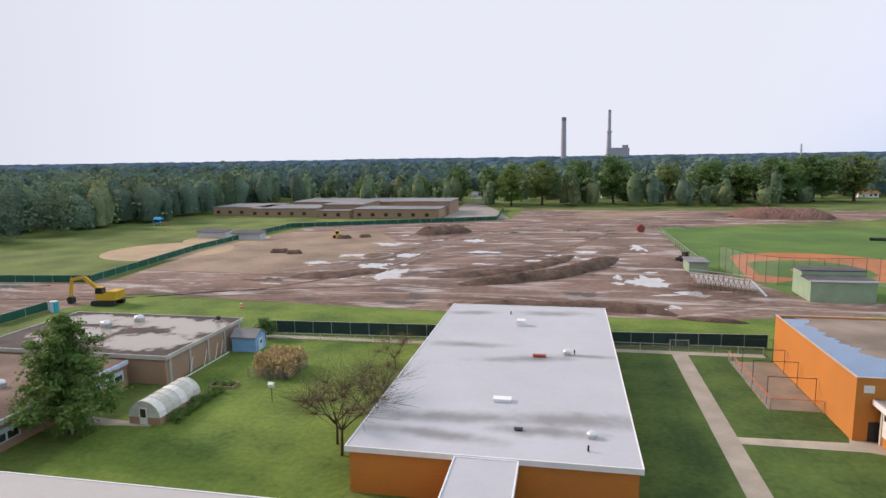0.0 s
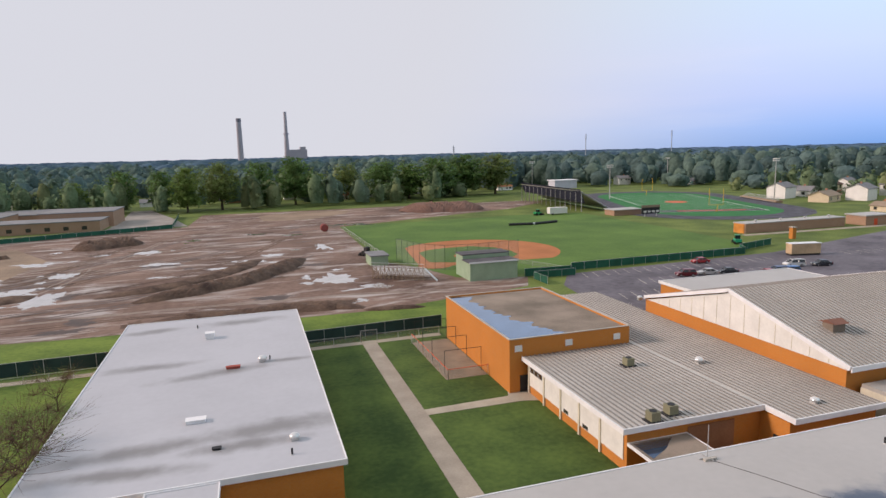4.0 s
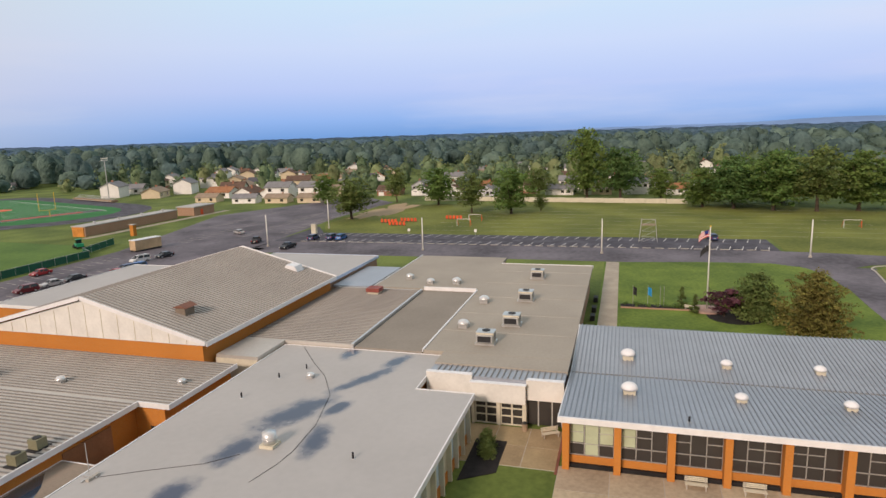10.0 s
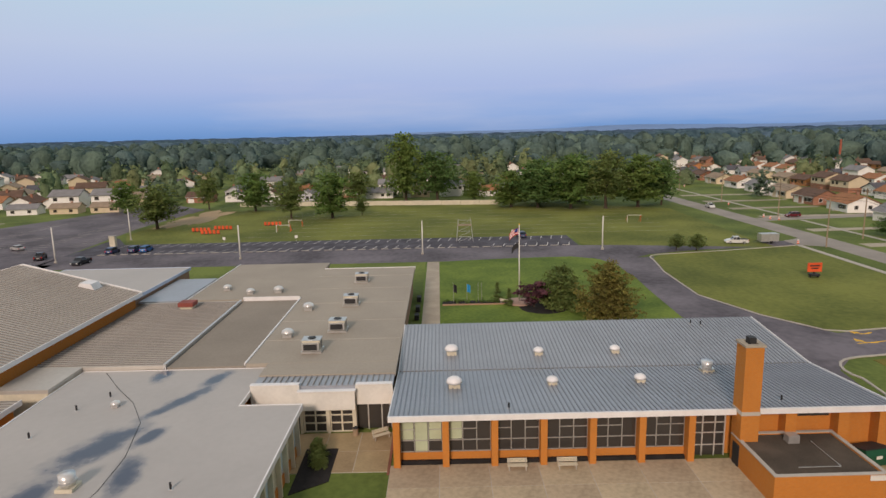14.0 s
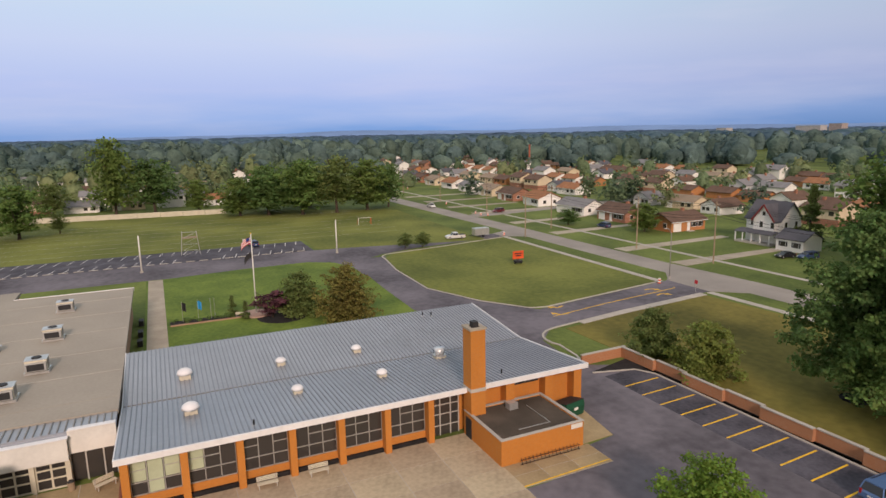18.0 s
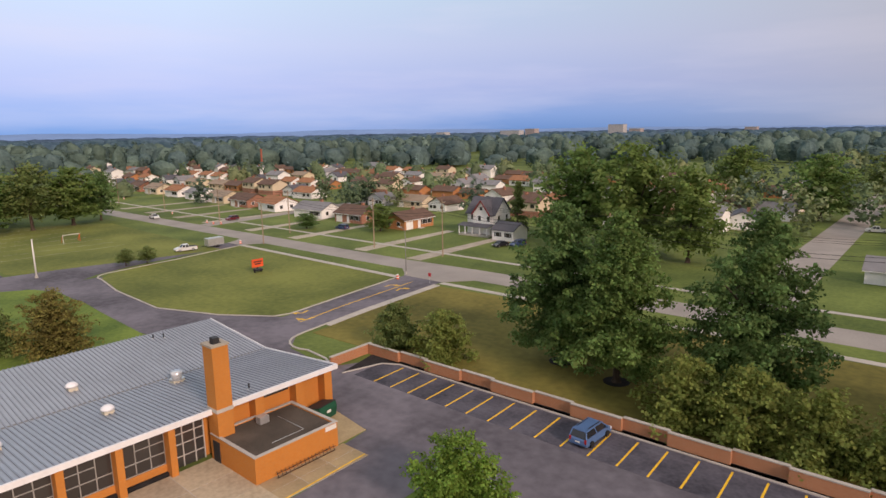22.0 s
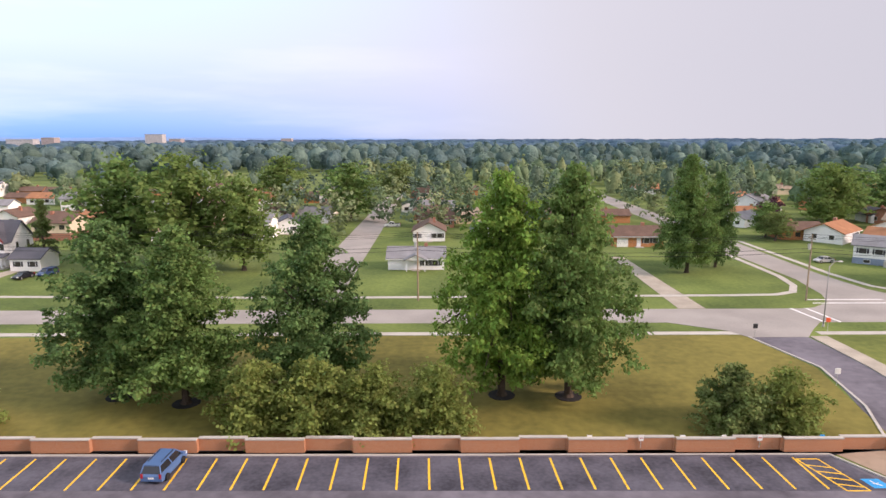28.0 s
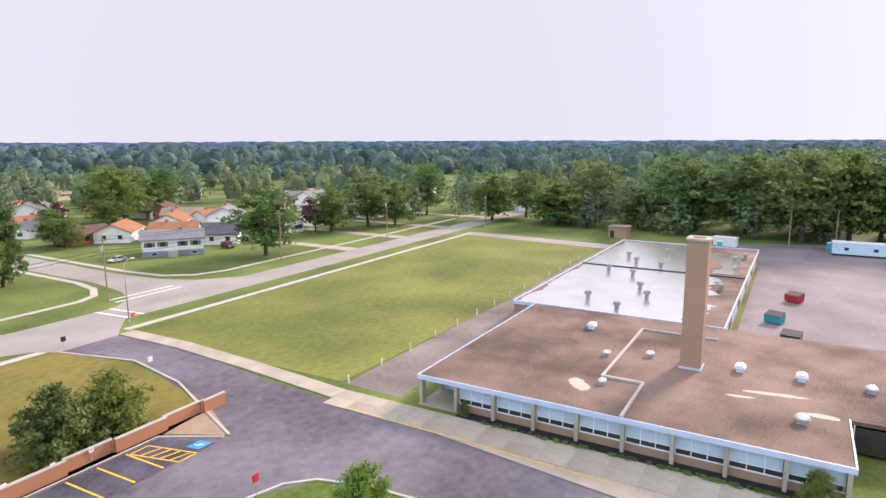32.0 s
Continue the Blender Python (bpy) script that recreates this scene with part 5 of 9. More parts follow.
# west end
for i, (x, y, h, r) in enumerate(((-211, -75, 15.7, 12), (-228, -65, 22.3, 12.5), (-215, -47.5, 14.4, 6), (-217, -30, 23, 15), (-219, -14.5, 26, 13.5), (-208, 1, 27.5, 14), (-215, 13, 27.4, 13), (-220, 21, 24.5, 12), (-212, -101, 18, 10), (-226, -93, 18.7, 9),
                                  (-212, 34, 25, 13), (-236, 5, 27, 13), (-238, -40, 25, 13))):
    placed(K_oak[(i * 3) % 4], x, y, h / 20, i * 47, r / 8.0 * 20 / h)


# bare shrubs in the courtyard
def bare_tree(seed, h, r):
    rng = np.random.default_rng(seed)
    t = thing("bare_tree", (0, 0, 0), "small half-bare tree with thin brown twigs", "tree")
    b, tw = B(), B()
    b.tube([(0, 0, -0.1), (0.1, 0, h * 0.2), (0.1, 0.1, h * 0.34)], 0.16, 0.11, 7)
    tips = []
    for i in range(9):
        a = i * 0.7 + rng.uniform(0, 0.4)
        q = rng.uniform(0.4, 0.75) * r
        e1 = (q * math.cos(a), q * math.sin(a), h * rng.uniform(0.5, 0.75))
        b.tube([(0.1, 0.1, h * 0.3), (e1[0] * 0.5, e1[1] * 0.5, h * 0.48), e1], 0.07, 0.03, 5)
        tips.append(e1)
    for e1 in tips:
        for _ in range(40):
            d = rng.normal(size=3) * np.array([0.32 * r, 0.32 * r, 0.14 * h]) + np.array([e1[0] * 0.25, e1[1] * 0.25, 0.12 * h])
            m = np.array(e1) + d * 0.5 + rng.normal(size=3) * 0.1
            tw.tube([e1, tuple(m), tuple(np.array(e1) + d)], 0.022, 0.008, 3)
    part("trunk", b, M_bark, t)
    part("twig_crown", tw, mat("brown_twigs", (0.13, 0.085, 0.055), 0.95, 0.3, 1.0, 5.0, 0.0), t)
    c = np.array(tips) + np.array([0, 0, 0.15 * h])
    part("leaves", quads_mesh("leaves", leaf_cloud(rng, c, np.full(len(c), 0.33 * r), 500, 0.16), M_olive), M_olive, t)
    return t


K_bare = bare_tree(61, 8.8, 5.2)
placed(K_bare, -22.2, 56.4)
placed(K_bare, -23.6, 58.8, 0.9, 75)
placed(K_bare, -20.8, 61.5, 0.85, 160)
placed(K_bare, -23.8, 82.5, 0.62, 120)
placed(K_bare, -21.5, 69.0, 0.72, 200)


# ---------------- far woods ----------------
def wooded(x, y):
    """How thick the trees stand at a place, 0 to 1."""
    if -203 < x < 180 and -122 < y < 374 or 140 < x < 290 and -122 < y < 165 or 138 < x < 305 and 160 <= y < 440:
        return 0.0
    far = math.hypot(x, y)
    if -205 < x < 60 and 374 <= y < 470:
        return 0.35
    if y <= -122:
        if -168 < x < -92 and y > -228:
            return 0.0
        if far < 540:
            return 0.10 if x > 70 else 0.14 if -60 < x and y > -250 else 0.20 if y > -300 else 0.34
        return 0.55
    if 270 < x < 540 and 90 < y < 400:
        return 0.22
    if 285 <= x < 520 and y < 90:
        return 0.40
    return 0.95


def far_crown(rng, x, y, h, r, lumps, n=7, k=4):
    """A distant crown as a few uneven closed lumps: points and faces, ring by ring."""
    pts, faces = [], []
    for q in range(lumps):
        a, o = rng.uniform(0, 6.28), (0.0 if q == 0 else r * rng.uniform(0.4, 0.7))
        rr, top = r * (rng.uniform(0.8, 0.95) if q == 0 else rng.uniform(0.45, 0.65)), h * (1.0 if q == 0 else rng.uniform(0.62, 0.95))
        ph = np.linspace(-0.7, 1.5, k + 1)[:, None]
        th = np.linspace(0, 2 * np.pi, n + 1)[None, :-1] + rng.uniform(0, 1)
        wob = 1 + rng.uniform(-0.28, 0.22, (k + 1, n))
        gx = x + o * math.cos(a) + rr * np.cos(ph) * np.cos(th) * wob
        gy = y + o * math.sin(a) + rr * np.cos(ph) * np.sin(th) * wob
        gz = top * 0.55 + top * 0.45 * np.sin(ph) * (0.72 + 0.28 * wob) + 0 * th
        gz[0] = top * 0.1
        base = len(pts) * n * (k + 1)
        pts.append(np.stack([gx, gy, gz], 2).reshape(-1, 3))
        i, j = np.meshgrid(np.arange(k), np.arange(n), indexing="ij")
        c = np.stack([i * n + j, i * n + (j + 1) % n, (i + 1) * n + (j + 1) % n, (i + 1) * n + j], 2).reshape(-1, 4)
        faces.append(c + base)
    return np.concatenate(pts), np.concatenate(faces)


# near to far, so the haze painted into the leaves deepens outward
HAZED_GREENS = (M_hazed_far, M_hazed_dark, M_hazed_pale, M_hazed_mid, M_hazed_mid2, M_hazed_blue, M_hazed_last)
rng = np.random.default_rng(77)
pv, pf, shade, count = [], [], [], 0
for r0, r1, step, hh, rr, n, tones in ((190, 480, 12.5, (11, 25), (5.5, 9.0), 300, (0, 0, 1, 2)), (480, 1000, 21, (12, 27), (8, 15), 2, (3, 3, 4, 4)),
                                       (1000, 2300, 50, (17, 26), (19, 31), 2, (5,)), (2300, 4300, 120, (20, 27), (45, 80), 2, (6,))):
    k = int(r1 / step) + 1
    for i in range(-k, k):
        for j in range(-k, k):
            x, y = (i + rng.uniform(0, 1)) * step, (j + rng.uniform(0, 1)) * step
            q = math.hypot(x, y)
            if not r0 <= q < r1 or -82 < math.degrees(math.atan2(x, y)) < -52 or abs(y + 102) < 14 or rng.uniform() > wooded(x, y):
                continue
            h, r = rng.uniform(*hh), rng.uniform(*rr)
            if q < 540 and (y < -122 or x > 270):
                h, r = (rng.uniform(8, 14) if x > 70 else rng.uniform(12, 19)) if y < -122 else h * 0.76, r * 0.95
            if x < -203 and -122 < y < -22 and q < 330:
                h = rng.uniform(11, 16)
            if x < -190 and y > 100 and q < 480:
                h, r = rng.uniform(19, 28), rng.uniform(9.5, 13.5)
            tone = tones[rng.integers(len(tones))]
            if x < -190 and y > 100 and q < 480 and rng.uniform() < 0.6:
                tone = 1
            near = q < 480
            if q > 320:
                p, f = far_crown(rng, x, y, h * (0.82 if near else 0.90 if q < 880 else 0.97), r * (0.62 if near else 0.80 if q < 880 else 0.95), 2 if q < 1000 else 1)
                pv.append(p)
                pf.append(f + count)
                count += len(p)
                shade.append(np.full(len(f), tone, dtype=np.int32))
            if q < 880:
                lod = 2 if q < 320 else 1 if near else 0
                c, s = clumps(rng, "round", h * 1.03, r * 1.04, h * 0.14, (20, 44, 70)[lod])
                co = leaf_cloud(rng, c + [x, y, 0], s * (1.6, 1.35, 1.15)[lod], (84, 130, 360)[lod], (2.3, 1.65, 1.2)[lod], 0.8, 0.74)
                pv.append(co)
                pf.append(np.arange(len(co)).reshape(-1, 4) + count)
                count += len(co)
                shade.append(np.full(len(co) // 4, tone, dtype=np.int32))
co, fa = np.concatenate(pv), np.concatenate(pf)
wm = bpy.data.meshes.new("far_woods")
wm.vertices.add(len(co))
wm.vertices.foreach_set("co", co.astype(np.float32).ravel())
wm.loops.add(4 * len(fa))
wm.loops.foreach_set("vertex_index", fa.astype(np.int32).ravel())
wm.polygons.add(len(fa))
wm.polygons.foreach_set("loop_start", np.arange(0, 4 * len(fa), 4, dtype=np.int32))
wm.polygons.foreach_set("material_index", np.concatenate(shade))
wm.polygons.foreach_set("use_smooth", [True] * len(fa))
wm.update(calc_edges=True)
for m in HAZED_GREENS:
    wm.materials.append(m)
wd = new("far_woods", wm)
tagged(wd, "dense green summer woods reaching the horizon, haze tinted into the leaves", "woods", kind="stuff")

# low hills on the horizon with haze painted blue, and the distant power station
hb = B()
M_hill_haze = mat("haze_blue_hills", (0.17, 0.28, 0.50), 1.0, 0.12, 0.002, 0.01, 0.0)
HN = 60
for i in range(HN + 1):
    a = radians(62 + 130 * i / HN)
    hz = 16 + 56 * math.sin(math.pi * i / HN) ** 1.2 * (0.6 + 0.5 * noise.noise((i * 0.17, 0, 0))) + 4 * noise.noise((i * 0.8, 3, 0))
    for rr, zz in ((4100, -5), (4450, hz)):
        hb.v.append((rr * math.sin(a), rr * math.cos(a), zz))
hb.f = [(2 * i, 2 * i + 2, 2 * i + 3, 2 * i + 1) for i in range(HN)]
single("backdrop_hills", hb, M_hill_haze, "low wooded hills on the horizon, painted haze blue", "hills", "structure")
pp = thing("power_station", (0, 2000, 0), "distant power station with two tall pale stacks", "power station")
M_stack = mat("stack_concrete", (0.42, 0.40, 0.44), 0.9, 0.08, 0.02, 0.2, 0.0)
part("chimney", B().cone(-13, 2000, 0, 144, 9, 7, 16), M_stack, pp)
part("stack_band", B().cone(-13, 2000, 135, 146, 7.4, 7.2, 16), mat("dark_band", (0.2, 0.2, 0.24)), pp)
part("chimney", B().cone(124, 2000, 0, 96, 9.5, 6.0, 16).cone(124, 2000, 96, 101, 8, 8, 16).cone(124, 2000, 101, 165, 5.2, 4.4, 16), M_stack, pp)
part("boiler_house", B().box(120, 184, 1990, 2030, 0, 50).box(164, 180, 1990, 2030, 50, 58), M_stack, pp)
for i, (az, r, w, h) in enumerate(((146.2, 1700, 60, 30), (148, 1750, 30, 34), (155.4, 1800, 44, 42), (157, 1750, 30, 30), (140, 1800, 30, 28), (166, 1900, 30, 30))):
    x, y = r * math.sin(radians(az)), r * math.cos(radians(az))
    bl = thing("far_building", (x, y, 0), "distant pale flat-roofed building among trees", "building", "far buildings")
    part("wall", B().box(x - w / 2, x + w / 2, y - 12, y + 12, 0, h), mat("far_wall", (0.36, 0.31, 0.30) if i % 2 else (0.42, 0.41, 0.41)), bl)
    part("roof", B().box(x - w / 2 - 0.5, x + w / 2 + 0.5, y - 12.5, y + 12.5, h, h + 1), M_memb2, bl)
rs = thing("red_stack", (447, -290, 0), "distant slim red brick stack", "chimney")
part("shaft", B().cone(447, -290, 0, 19, 0.9, 0.7, 10), mat("red_brick_far", (0.36, 0.11, 0.07)), rs)
for x, y, h in ((700, 1200, 62), (880, 1150, 66), (300, 900, 40)):
    ms = thing("radio_mast", (x, y, 0), "slim grey radio mast above the trees", "mast")
    part("mast", B().bar((x, y, 0), (x, y, h), 1.2), M_galv, ms)
    for k in range(4):
        part("antenna", B().bar((x - 2, y, h - 3 - k * 3), (x + 2, y, h - 3 - k * 3), 0.5), M_galv, ms)


# ---------------- houses ----------------
R_brown = mat("brown_shingles", (0.135, 0.085, 0.062), 0.9, 0.2, 0.4, 5.0, 0.3)
R_grey = mat("grey_shingles", (0.22, 0.22, 0.225), 0.9, 0.15, 0.4, 5.0, 0.3)
R_terra = mat("terracotta_shingles", (0.33, 0.155, 0.075), 0.9, 0.18, 0.4, 5.0, 0.3)
R_dark = mat("charcoal_shingles", (0.10, 0.10, 0.115), 0.9, 0.15, 0.4, 5.0, 0.3)
R_tan = mat("tan_shingles", (0.30, 0.235, 0.17), 0.9, 0.15, 0.4, 5.0, 0.3)
W_white = mat("white_siding", (0.82, 0.81, 0.78), 0.7, 0.06, 0.5, 4.0, 0.05)
W_cream = mat("cream_siding", (0.64, 0.54, 0.38), 0.7, 0.06, 0.5, 4.0, 0.05)
W_brick = brick_mat("red_house_brick", (0.33, 0.14, 0.085), (0.38, 0.18, 0.11), (0.40, 0.33, 0.27))
W_grey = mat("pale_grey_siding", (0.52, 0.53, 0.55), 0.7, 0.06, 0.5, 4.0, 0.05)
W_orange = brick_mat("orange_house_brick", (0.45, 0.18, 0.06), (0.5, 0.22, 0.08), (0.42, 0.30, 0.2))
M_shut = mat("dark_shutter", (0.05, 0.05, 0.06), 0.6)


def gable(b, x0, x1, y0, y1, z, rise, over=0.45, axis="x"):
    """A gabled roof with thickness and eaves; axis is the ridge's way."""
    lo, hi = (y0, y1) if axis == "x" else (x0, x1)
    m, k = (lo + hi) / 2, rise / ((hi - lo) / 2)
    pr = [(lo - over, z - over * k), (m, z + rise), (hi + over, z - over * k), (hi + over, z - over * k + 0.22), (m, z + rise + 0.25), (lo - over, z - over * k + 0.22)]
    if axis == "x":
        return b.profile(pr, x0 - over, x1 + over, "x")
    return b.profile(pr, y0 - over, y1 + over, "y")


def gwall(b, x0, x1, y0, y1, z, rise, axis="x"):
    """House walls with their gable ends, closed as one shell."""
    if axis == "x":
        return b.profile([(y0, 0), (y1, 0), (y1, z), ((y0 + y1) / 2, z + rise), (y0, z)], x0, x1, "x")
    return b.profile([(x0, 0), (x1, 0), (x1, z), ((x0 + x1) / 2, z + rise), (x0, z)], y0, y1, "y")


def window(t, x, y, z, w, h, face, shut=False):
    """A framed pane on a wall whose outside looks to +y, -y, +x or -x."""
    s = 1 if face[0] == "+" else -1
    if face[1] == "y":
        fr = part("window", B().box(x - w / 2 - 0.08, x + w / 2 + 0.08, min(y, y + s * 0.06), max(y, y + s * 0.06), z - 0.08, z + h + 0.08), M_trim, t)
        part("pane", B().box(x - w / 2, x + w / 2, min(y + s * 0.06, y + s * 0.08), max(y + s * 0.06, y + s * 0.08), z, z + h), M_glass, fr)
        if shut:
            for q in (-1, 1):
                c = x + q * (w / 2 + 0.3)
                part("shutter", B().box(c - 0.2, c + 0.2, min(y, y + s * 0.05), max(y, y + s * 0.05), z, z + h), M_shut, t)
    else:
        fr = part("window", B().box(min(x, x + s * 0.06), max(x, x + s * 0.06), y - w / 2 - 0.08, y + w / 2 + 0.08, z - 0.08, z + h + 0.08), M_trim, t)
        part("pane", B().box(min(x + s * 0.06, x + s * 0.08), max(x + s * 0.06, x + s * 0.08), y - w / 2, y + w / 2, z, z + h), M_glass, fr)


def house_kind(w, d, h, rise, wall, roof, label, axis="x", garage=True, shut=True, two=False, low=None, lite=False, far=False):
    """A family house at the origin, its front to +y; lite leaves out what is too small far off."""
    t = thing("house", (0, 0, 0), label, "house", "suburban houses")
    x0, x1, y0, y1 = -w / 2, w / 2, -d / 2, d / 2
    part("wall", gwall(B(), x0, x1, y0, y1, h, rise, axis), wall, t)
    if low:
        part("base_wall", openbox(B(), x0 - 0.03, x1 + 0.03, y0 - 0.03, y1 + 0.03, 0, h * 0.42, 0.05), low, t)
    part("roof", gable(B(), x0, x1, y0, y1, h, rise, 0.5, axis), roof, t)
    part("gutter", B().box(x0 - 0.4, x1 + 0.4, y1 + 0.42, y1 + 0.54, h - 0.32, h - 0.16), M_trim, t) if axis == "x" and not far else None
    part("chimney", B().box(x0 + w * 0.3, x0 + w * 0.3 + 0.8, -0.6, 0.2, h, h + rise + 0.9), W_brick, t)
    if far:
        for x in (x0 + w * 0.25, x1 - w * 0.2):
            part("window", B().box(x - 0.8, x + 0.8, y1, y1 + 0.06, h - 1.9, h - 0.6), M_glass, t)
        return t
    if lite:
        for x in (x0 + w * 0.16, x0 + w * 0.38, x1 - w * 0.2):
            for q, s in ((y1, 1), (y0, -1)):
                part("window", B().box(x - 0.7, x + 0.7, min(q, q + s * 0.06), max(q, q + s * 0.06), h - 1.8, h - 0.6), M_glass, t)
        part("garage_door", B().box(x1 - 3.4, x1 - 0.7, y1, y1 + 0.07, 0.05, 1.9 if not two else 2.2), W_white, t)
        return t
    part("door", B().box(-0.5, 0.5, y1, y1 + 0.06, 0.15, 2.2), M_trim, t)
    part("step", B().box(-1.0, 1.0, y1 + 0.06, y1 + 1.3, 0, 0.16), M_kerb, t)
    gx = x1 - 3.4 if garage else None
    for x in (x0 + w * 0.16, x0 + w * 0.34, x1 - w * 0.14):
        if garage and x > gx - 0.8:
            continue
        window(t, x, y1, 1.0, 1.3, 1.2, "+y", shut)
    if garage:
        part("garage_door", B().box(gx, gx + 2.7, y1, y1 + 0.06, 0.05, 2.2), W_white, t)
    if two:
        for x in (x0 + w * 0.2, 0, x1 - w * 0.2):
            window(t, x, y1, h - 1.7, 1.1, 1.2, "+y", shut)
    for y in (-d * 0.22, d * 0.22):
        window(t, x0, y, 1.0, 1.1, 1.1, "-x")
        window(t, x1, y, 1.0, 1.1, 1.1, "+x")
    window(t, 0, y0, 1.0, 1.4, 1.1, "-y")
    return t


HOUSES = [
(13, 8.2, 2.8, 1.9, W_white, R_grey, "white single-storey house with a grey shingle roof"),
      (12, 8.5, 2.8, 2.0, W_brick, R_brown, "red brick bungalow with a brown shingle roof"),
      (9, 11, 2.9, 2.3, W_white, R_brown, "white bungalow with a brown gabled roof", "y", False),
      (11, 8.5, 5.2, 2.0, W_white, R_grey, "two-storey white house with a grey roof", "x", True, True, True),
      (12.5, 8.2, 2.8, 1.8, W_cream, R_tan, "cream bungalow with a tan shingle roof"),
      (8.6, 10.5, 2.9, 2.3, W_grey, R_grey, "pale grey house with a grey gabled roof", "y", False),
      (12, 9, 2.8, 2.0, W_white, R_terra, "white bungalow with a terracotta coloured roof"),
      (11, 8.5, 4.9, 1.9, W_cream, R_brown, "two-storey house with cream siding and brown roof", "x", True, False, True, W_brick),
      (12, 8, 2.8, 1.8, W_orange, R_brown, "orange brick bungalow with a brown roof"),
      (10, 9, 2.8, 2.2, W_white, R_dark, "white cottage with a charcoal roof", "y", True)]
HK = [house_kind(*s) for s in HOUSES]
HF = [house_kind(*s, lite=True) for s in HOUSES]
HL = [house_kind(*s, far=True) for s in HOUSES]
hrng = random.Random(5)


def drive(x, y0, y1, w=3.0):
    sheet("driveway", [(x - w / 2, y0), (x + w / 2, y0), (x + w / 2 + 0.9, y1), (x - w / 2 - 0.9, y1)], 0.045, M_conc, "pale concrete driveway to a house", "driveway")


# first row beyond the street
for x, y, k, turn in ((161, -144, 1, 0), (184, -143, 0, 4), (215, -146, 6, -6), (238, -146, 1, 0), (262, -148, 4, 0), (286, -149, 0, 0), (310, -150, 6, 0), (335, -150, 4, 0), (360, -152, 1, 0), (388, -153, 9, 0), (415, -152, 0, 0),
                      (137, -145, 8, 90), (6.6, -145, 0, 0), (-54, -175, 8, 0), (-127, -150, 9, 40), (-114, -181, 6, 40), (-138, -188, 6, 40), (-156, -183, 4, 40), (-122, -165, 6, 130), (-144, -168, 3, 40), (-150, -150, 2, 0), (-172, -152, 0, 0), (-198, -150, 5, 0), (-230, -150, 4, 0), (-133, -281, 6, 40), (-121, -243, 3, 40), (-103, -214, 0, 40), (-223, -208, 5, 40), (-264, -250, 9, 40), (-158, -220, 1, 40), (-152, -200, 4, 130)):
    placed(HK[k], x, y, 1.0 if k == 0 and x < 10 else 1.14, turn)
for x, y0 in ((151, -139), (176, -139), (205, -140), (228, -141), (252, -142), (276, -143), (120, -146), (100, -146), (-44, -156), (-135, -146), (-160, -146), (-186, -146), (-218, -146)):
    drive(x, y0, -107)
# rows further south
for row in range(1, 6):
    y = -150 - row * 37
    for i in range(54):
        x = -420 + i * 24 + hrng.uniform(-3, 3) if i < 21 else 84 + (i - 21) * 17.5 + hrng.uniform(-2, 2)
        if -10 < x - 26 < 22 - 8 and row < 8 or abs(x + 80) < 16 or hrng.random() < (0.20 if x > 70 else 0.5):
            continue
        if x < 60 and math.hypot(x, y) > 420:
            continue
        placed((HF if row < 2 else HL)[hrng.choice((0, 1, 2, 3, 4, 5, 6, 6, 7, 8, 8, 9))], x, y + hrng.uniform(-3, 3), hrng.uniform(0.98, 1.15), hrng.choice((0, 180)) + hrng.uniform(-4, 4))
# along the south street
for x, y, k, turn in ((4.6, -187, 2, 0), (3, -214, 1, 0), (5, -234, 8, 0), (3, -253, 0, 0), (6, -292, 7, 0), (51, -201, 9, 15), (47, -226, 5, 90), (48, -250, 4, 90), (50, -276, 3, 90)):
    placed(HK[k], x, y, 1.05, turn)
# east behind the field and north-east
for i in range(9):
    placed(HF[(6, 3, 4, 0, 7, 5, 2, 9, 1)[i]], 296 + hrng.uniform(-5, 5), -22 + i * 17, 1.0, 90 + hrng.uniform(-5, 5))
for i in range(7):
    placed(HF[(0, 4, 3, 9, 6, 2, 5)[i]], 322 + hrng.uniform(-4, 4), -14 + i * 20, 1.0, -90)
for row in range(5):
    for i in range(9):
        if hrng.random() < 0.16:
            continue
        x, y = 288 + i * 21 + hrng.uniform(-3, 3), 145 + row * 34 + i * 3 + hrng.uniform(-3, 3)
        placed(HL[hrng.choice((0, 3, 2, 3, 3, 4, 7, 6, 9))], x, y, 1.2, hrng.choice((0, 180, 90)) + 20)
for x, y, k in ((264, 142, 4), (262, 158, 4), (261, 175, 0), (265, 199, 4), (282, 150, 3), (281, 168, 3), (280, 186, 2), (286, 206, 6)):
    placed(HL[k], x, y, 0.9 if x < 270 else 1.15, 95 + hrng.uniform(-5, 5))
for col in range(5):
    for i in range(9):
        if hrng.random() < 0.3:
            continue
        placed(HL[hrng.choice((0, 2, 3, 4, 6, 8, 9))], 350 + col * 36 + hrng.uniform(-4, 4), -82 + i * 22 + hrng.uniform(-4, 4), 1.05, hrng.choice((90, -90)) + hrng.uniform(-6, 6))
for x, y, k in ((310, 300, 4), (328, 315, 6), (345, 420, 0), (300, 455, 3), (252, 470, 1), (60, 432, 6), (78, 440, 0), (50, 455, 3), (92, 452, 4), (30, 450, 0), (-60, 440, 0), (-10, 442, 1), (120, 452, 0), (-20, 470, 9),
                (-238, 463, 0), (-215, 470, 3), (-190, 480, 5), (-150, 455, 4), (-120, 470, 0), (-230, -78, 1), (-250, -100, 0), (190, 450, 6)):
    placed(HF[k], x, y, 1.0, 180)

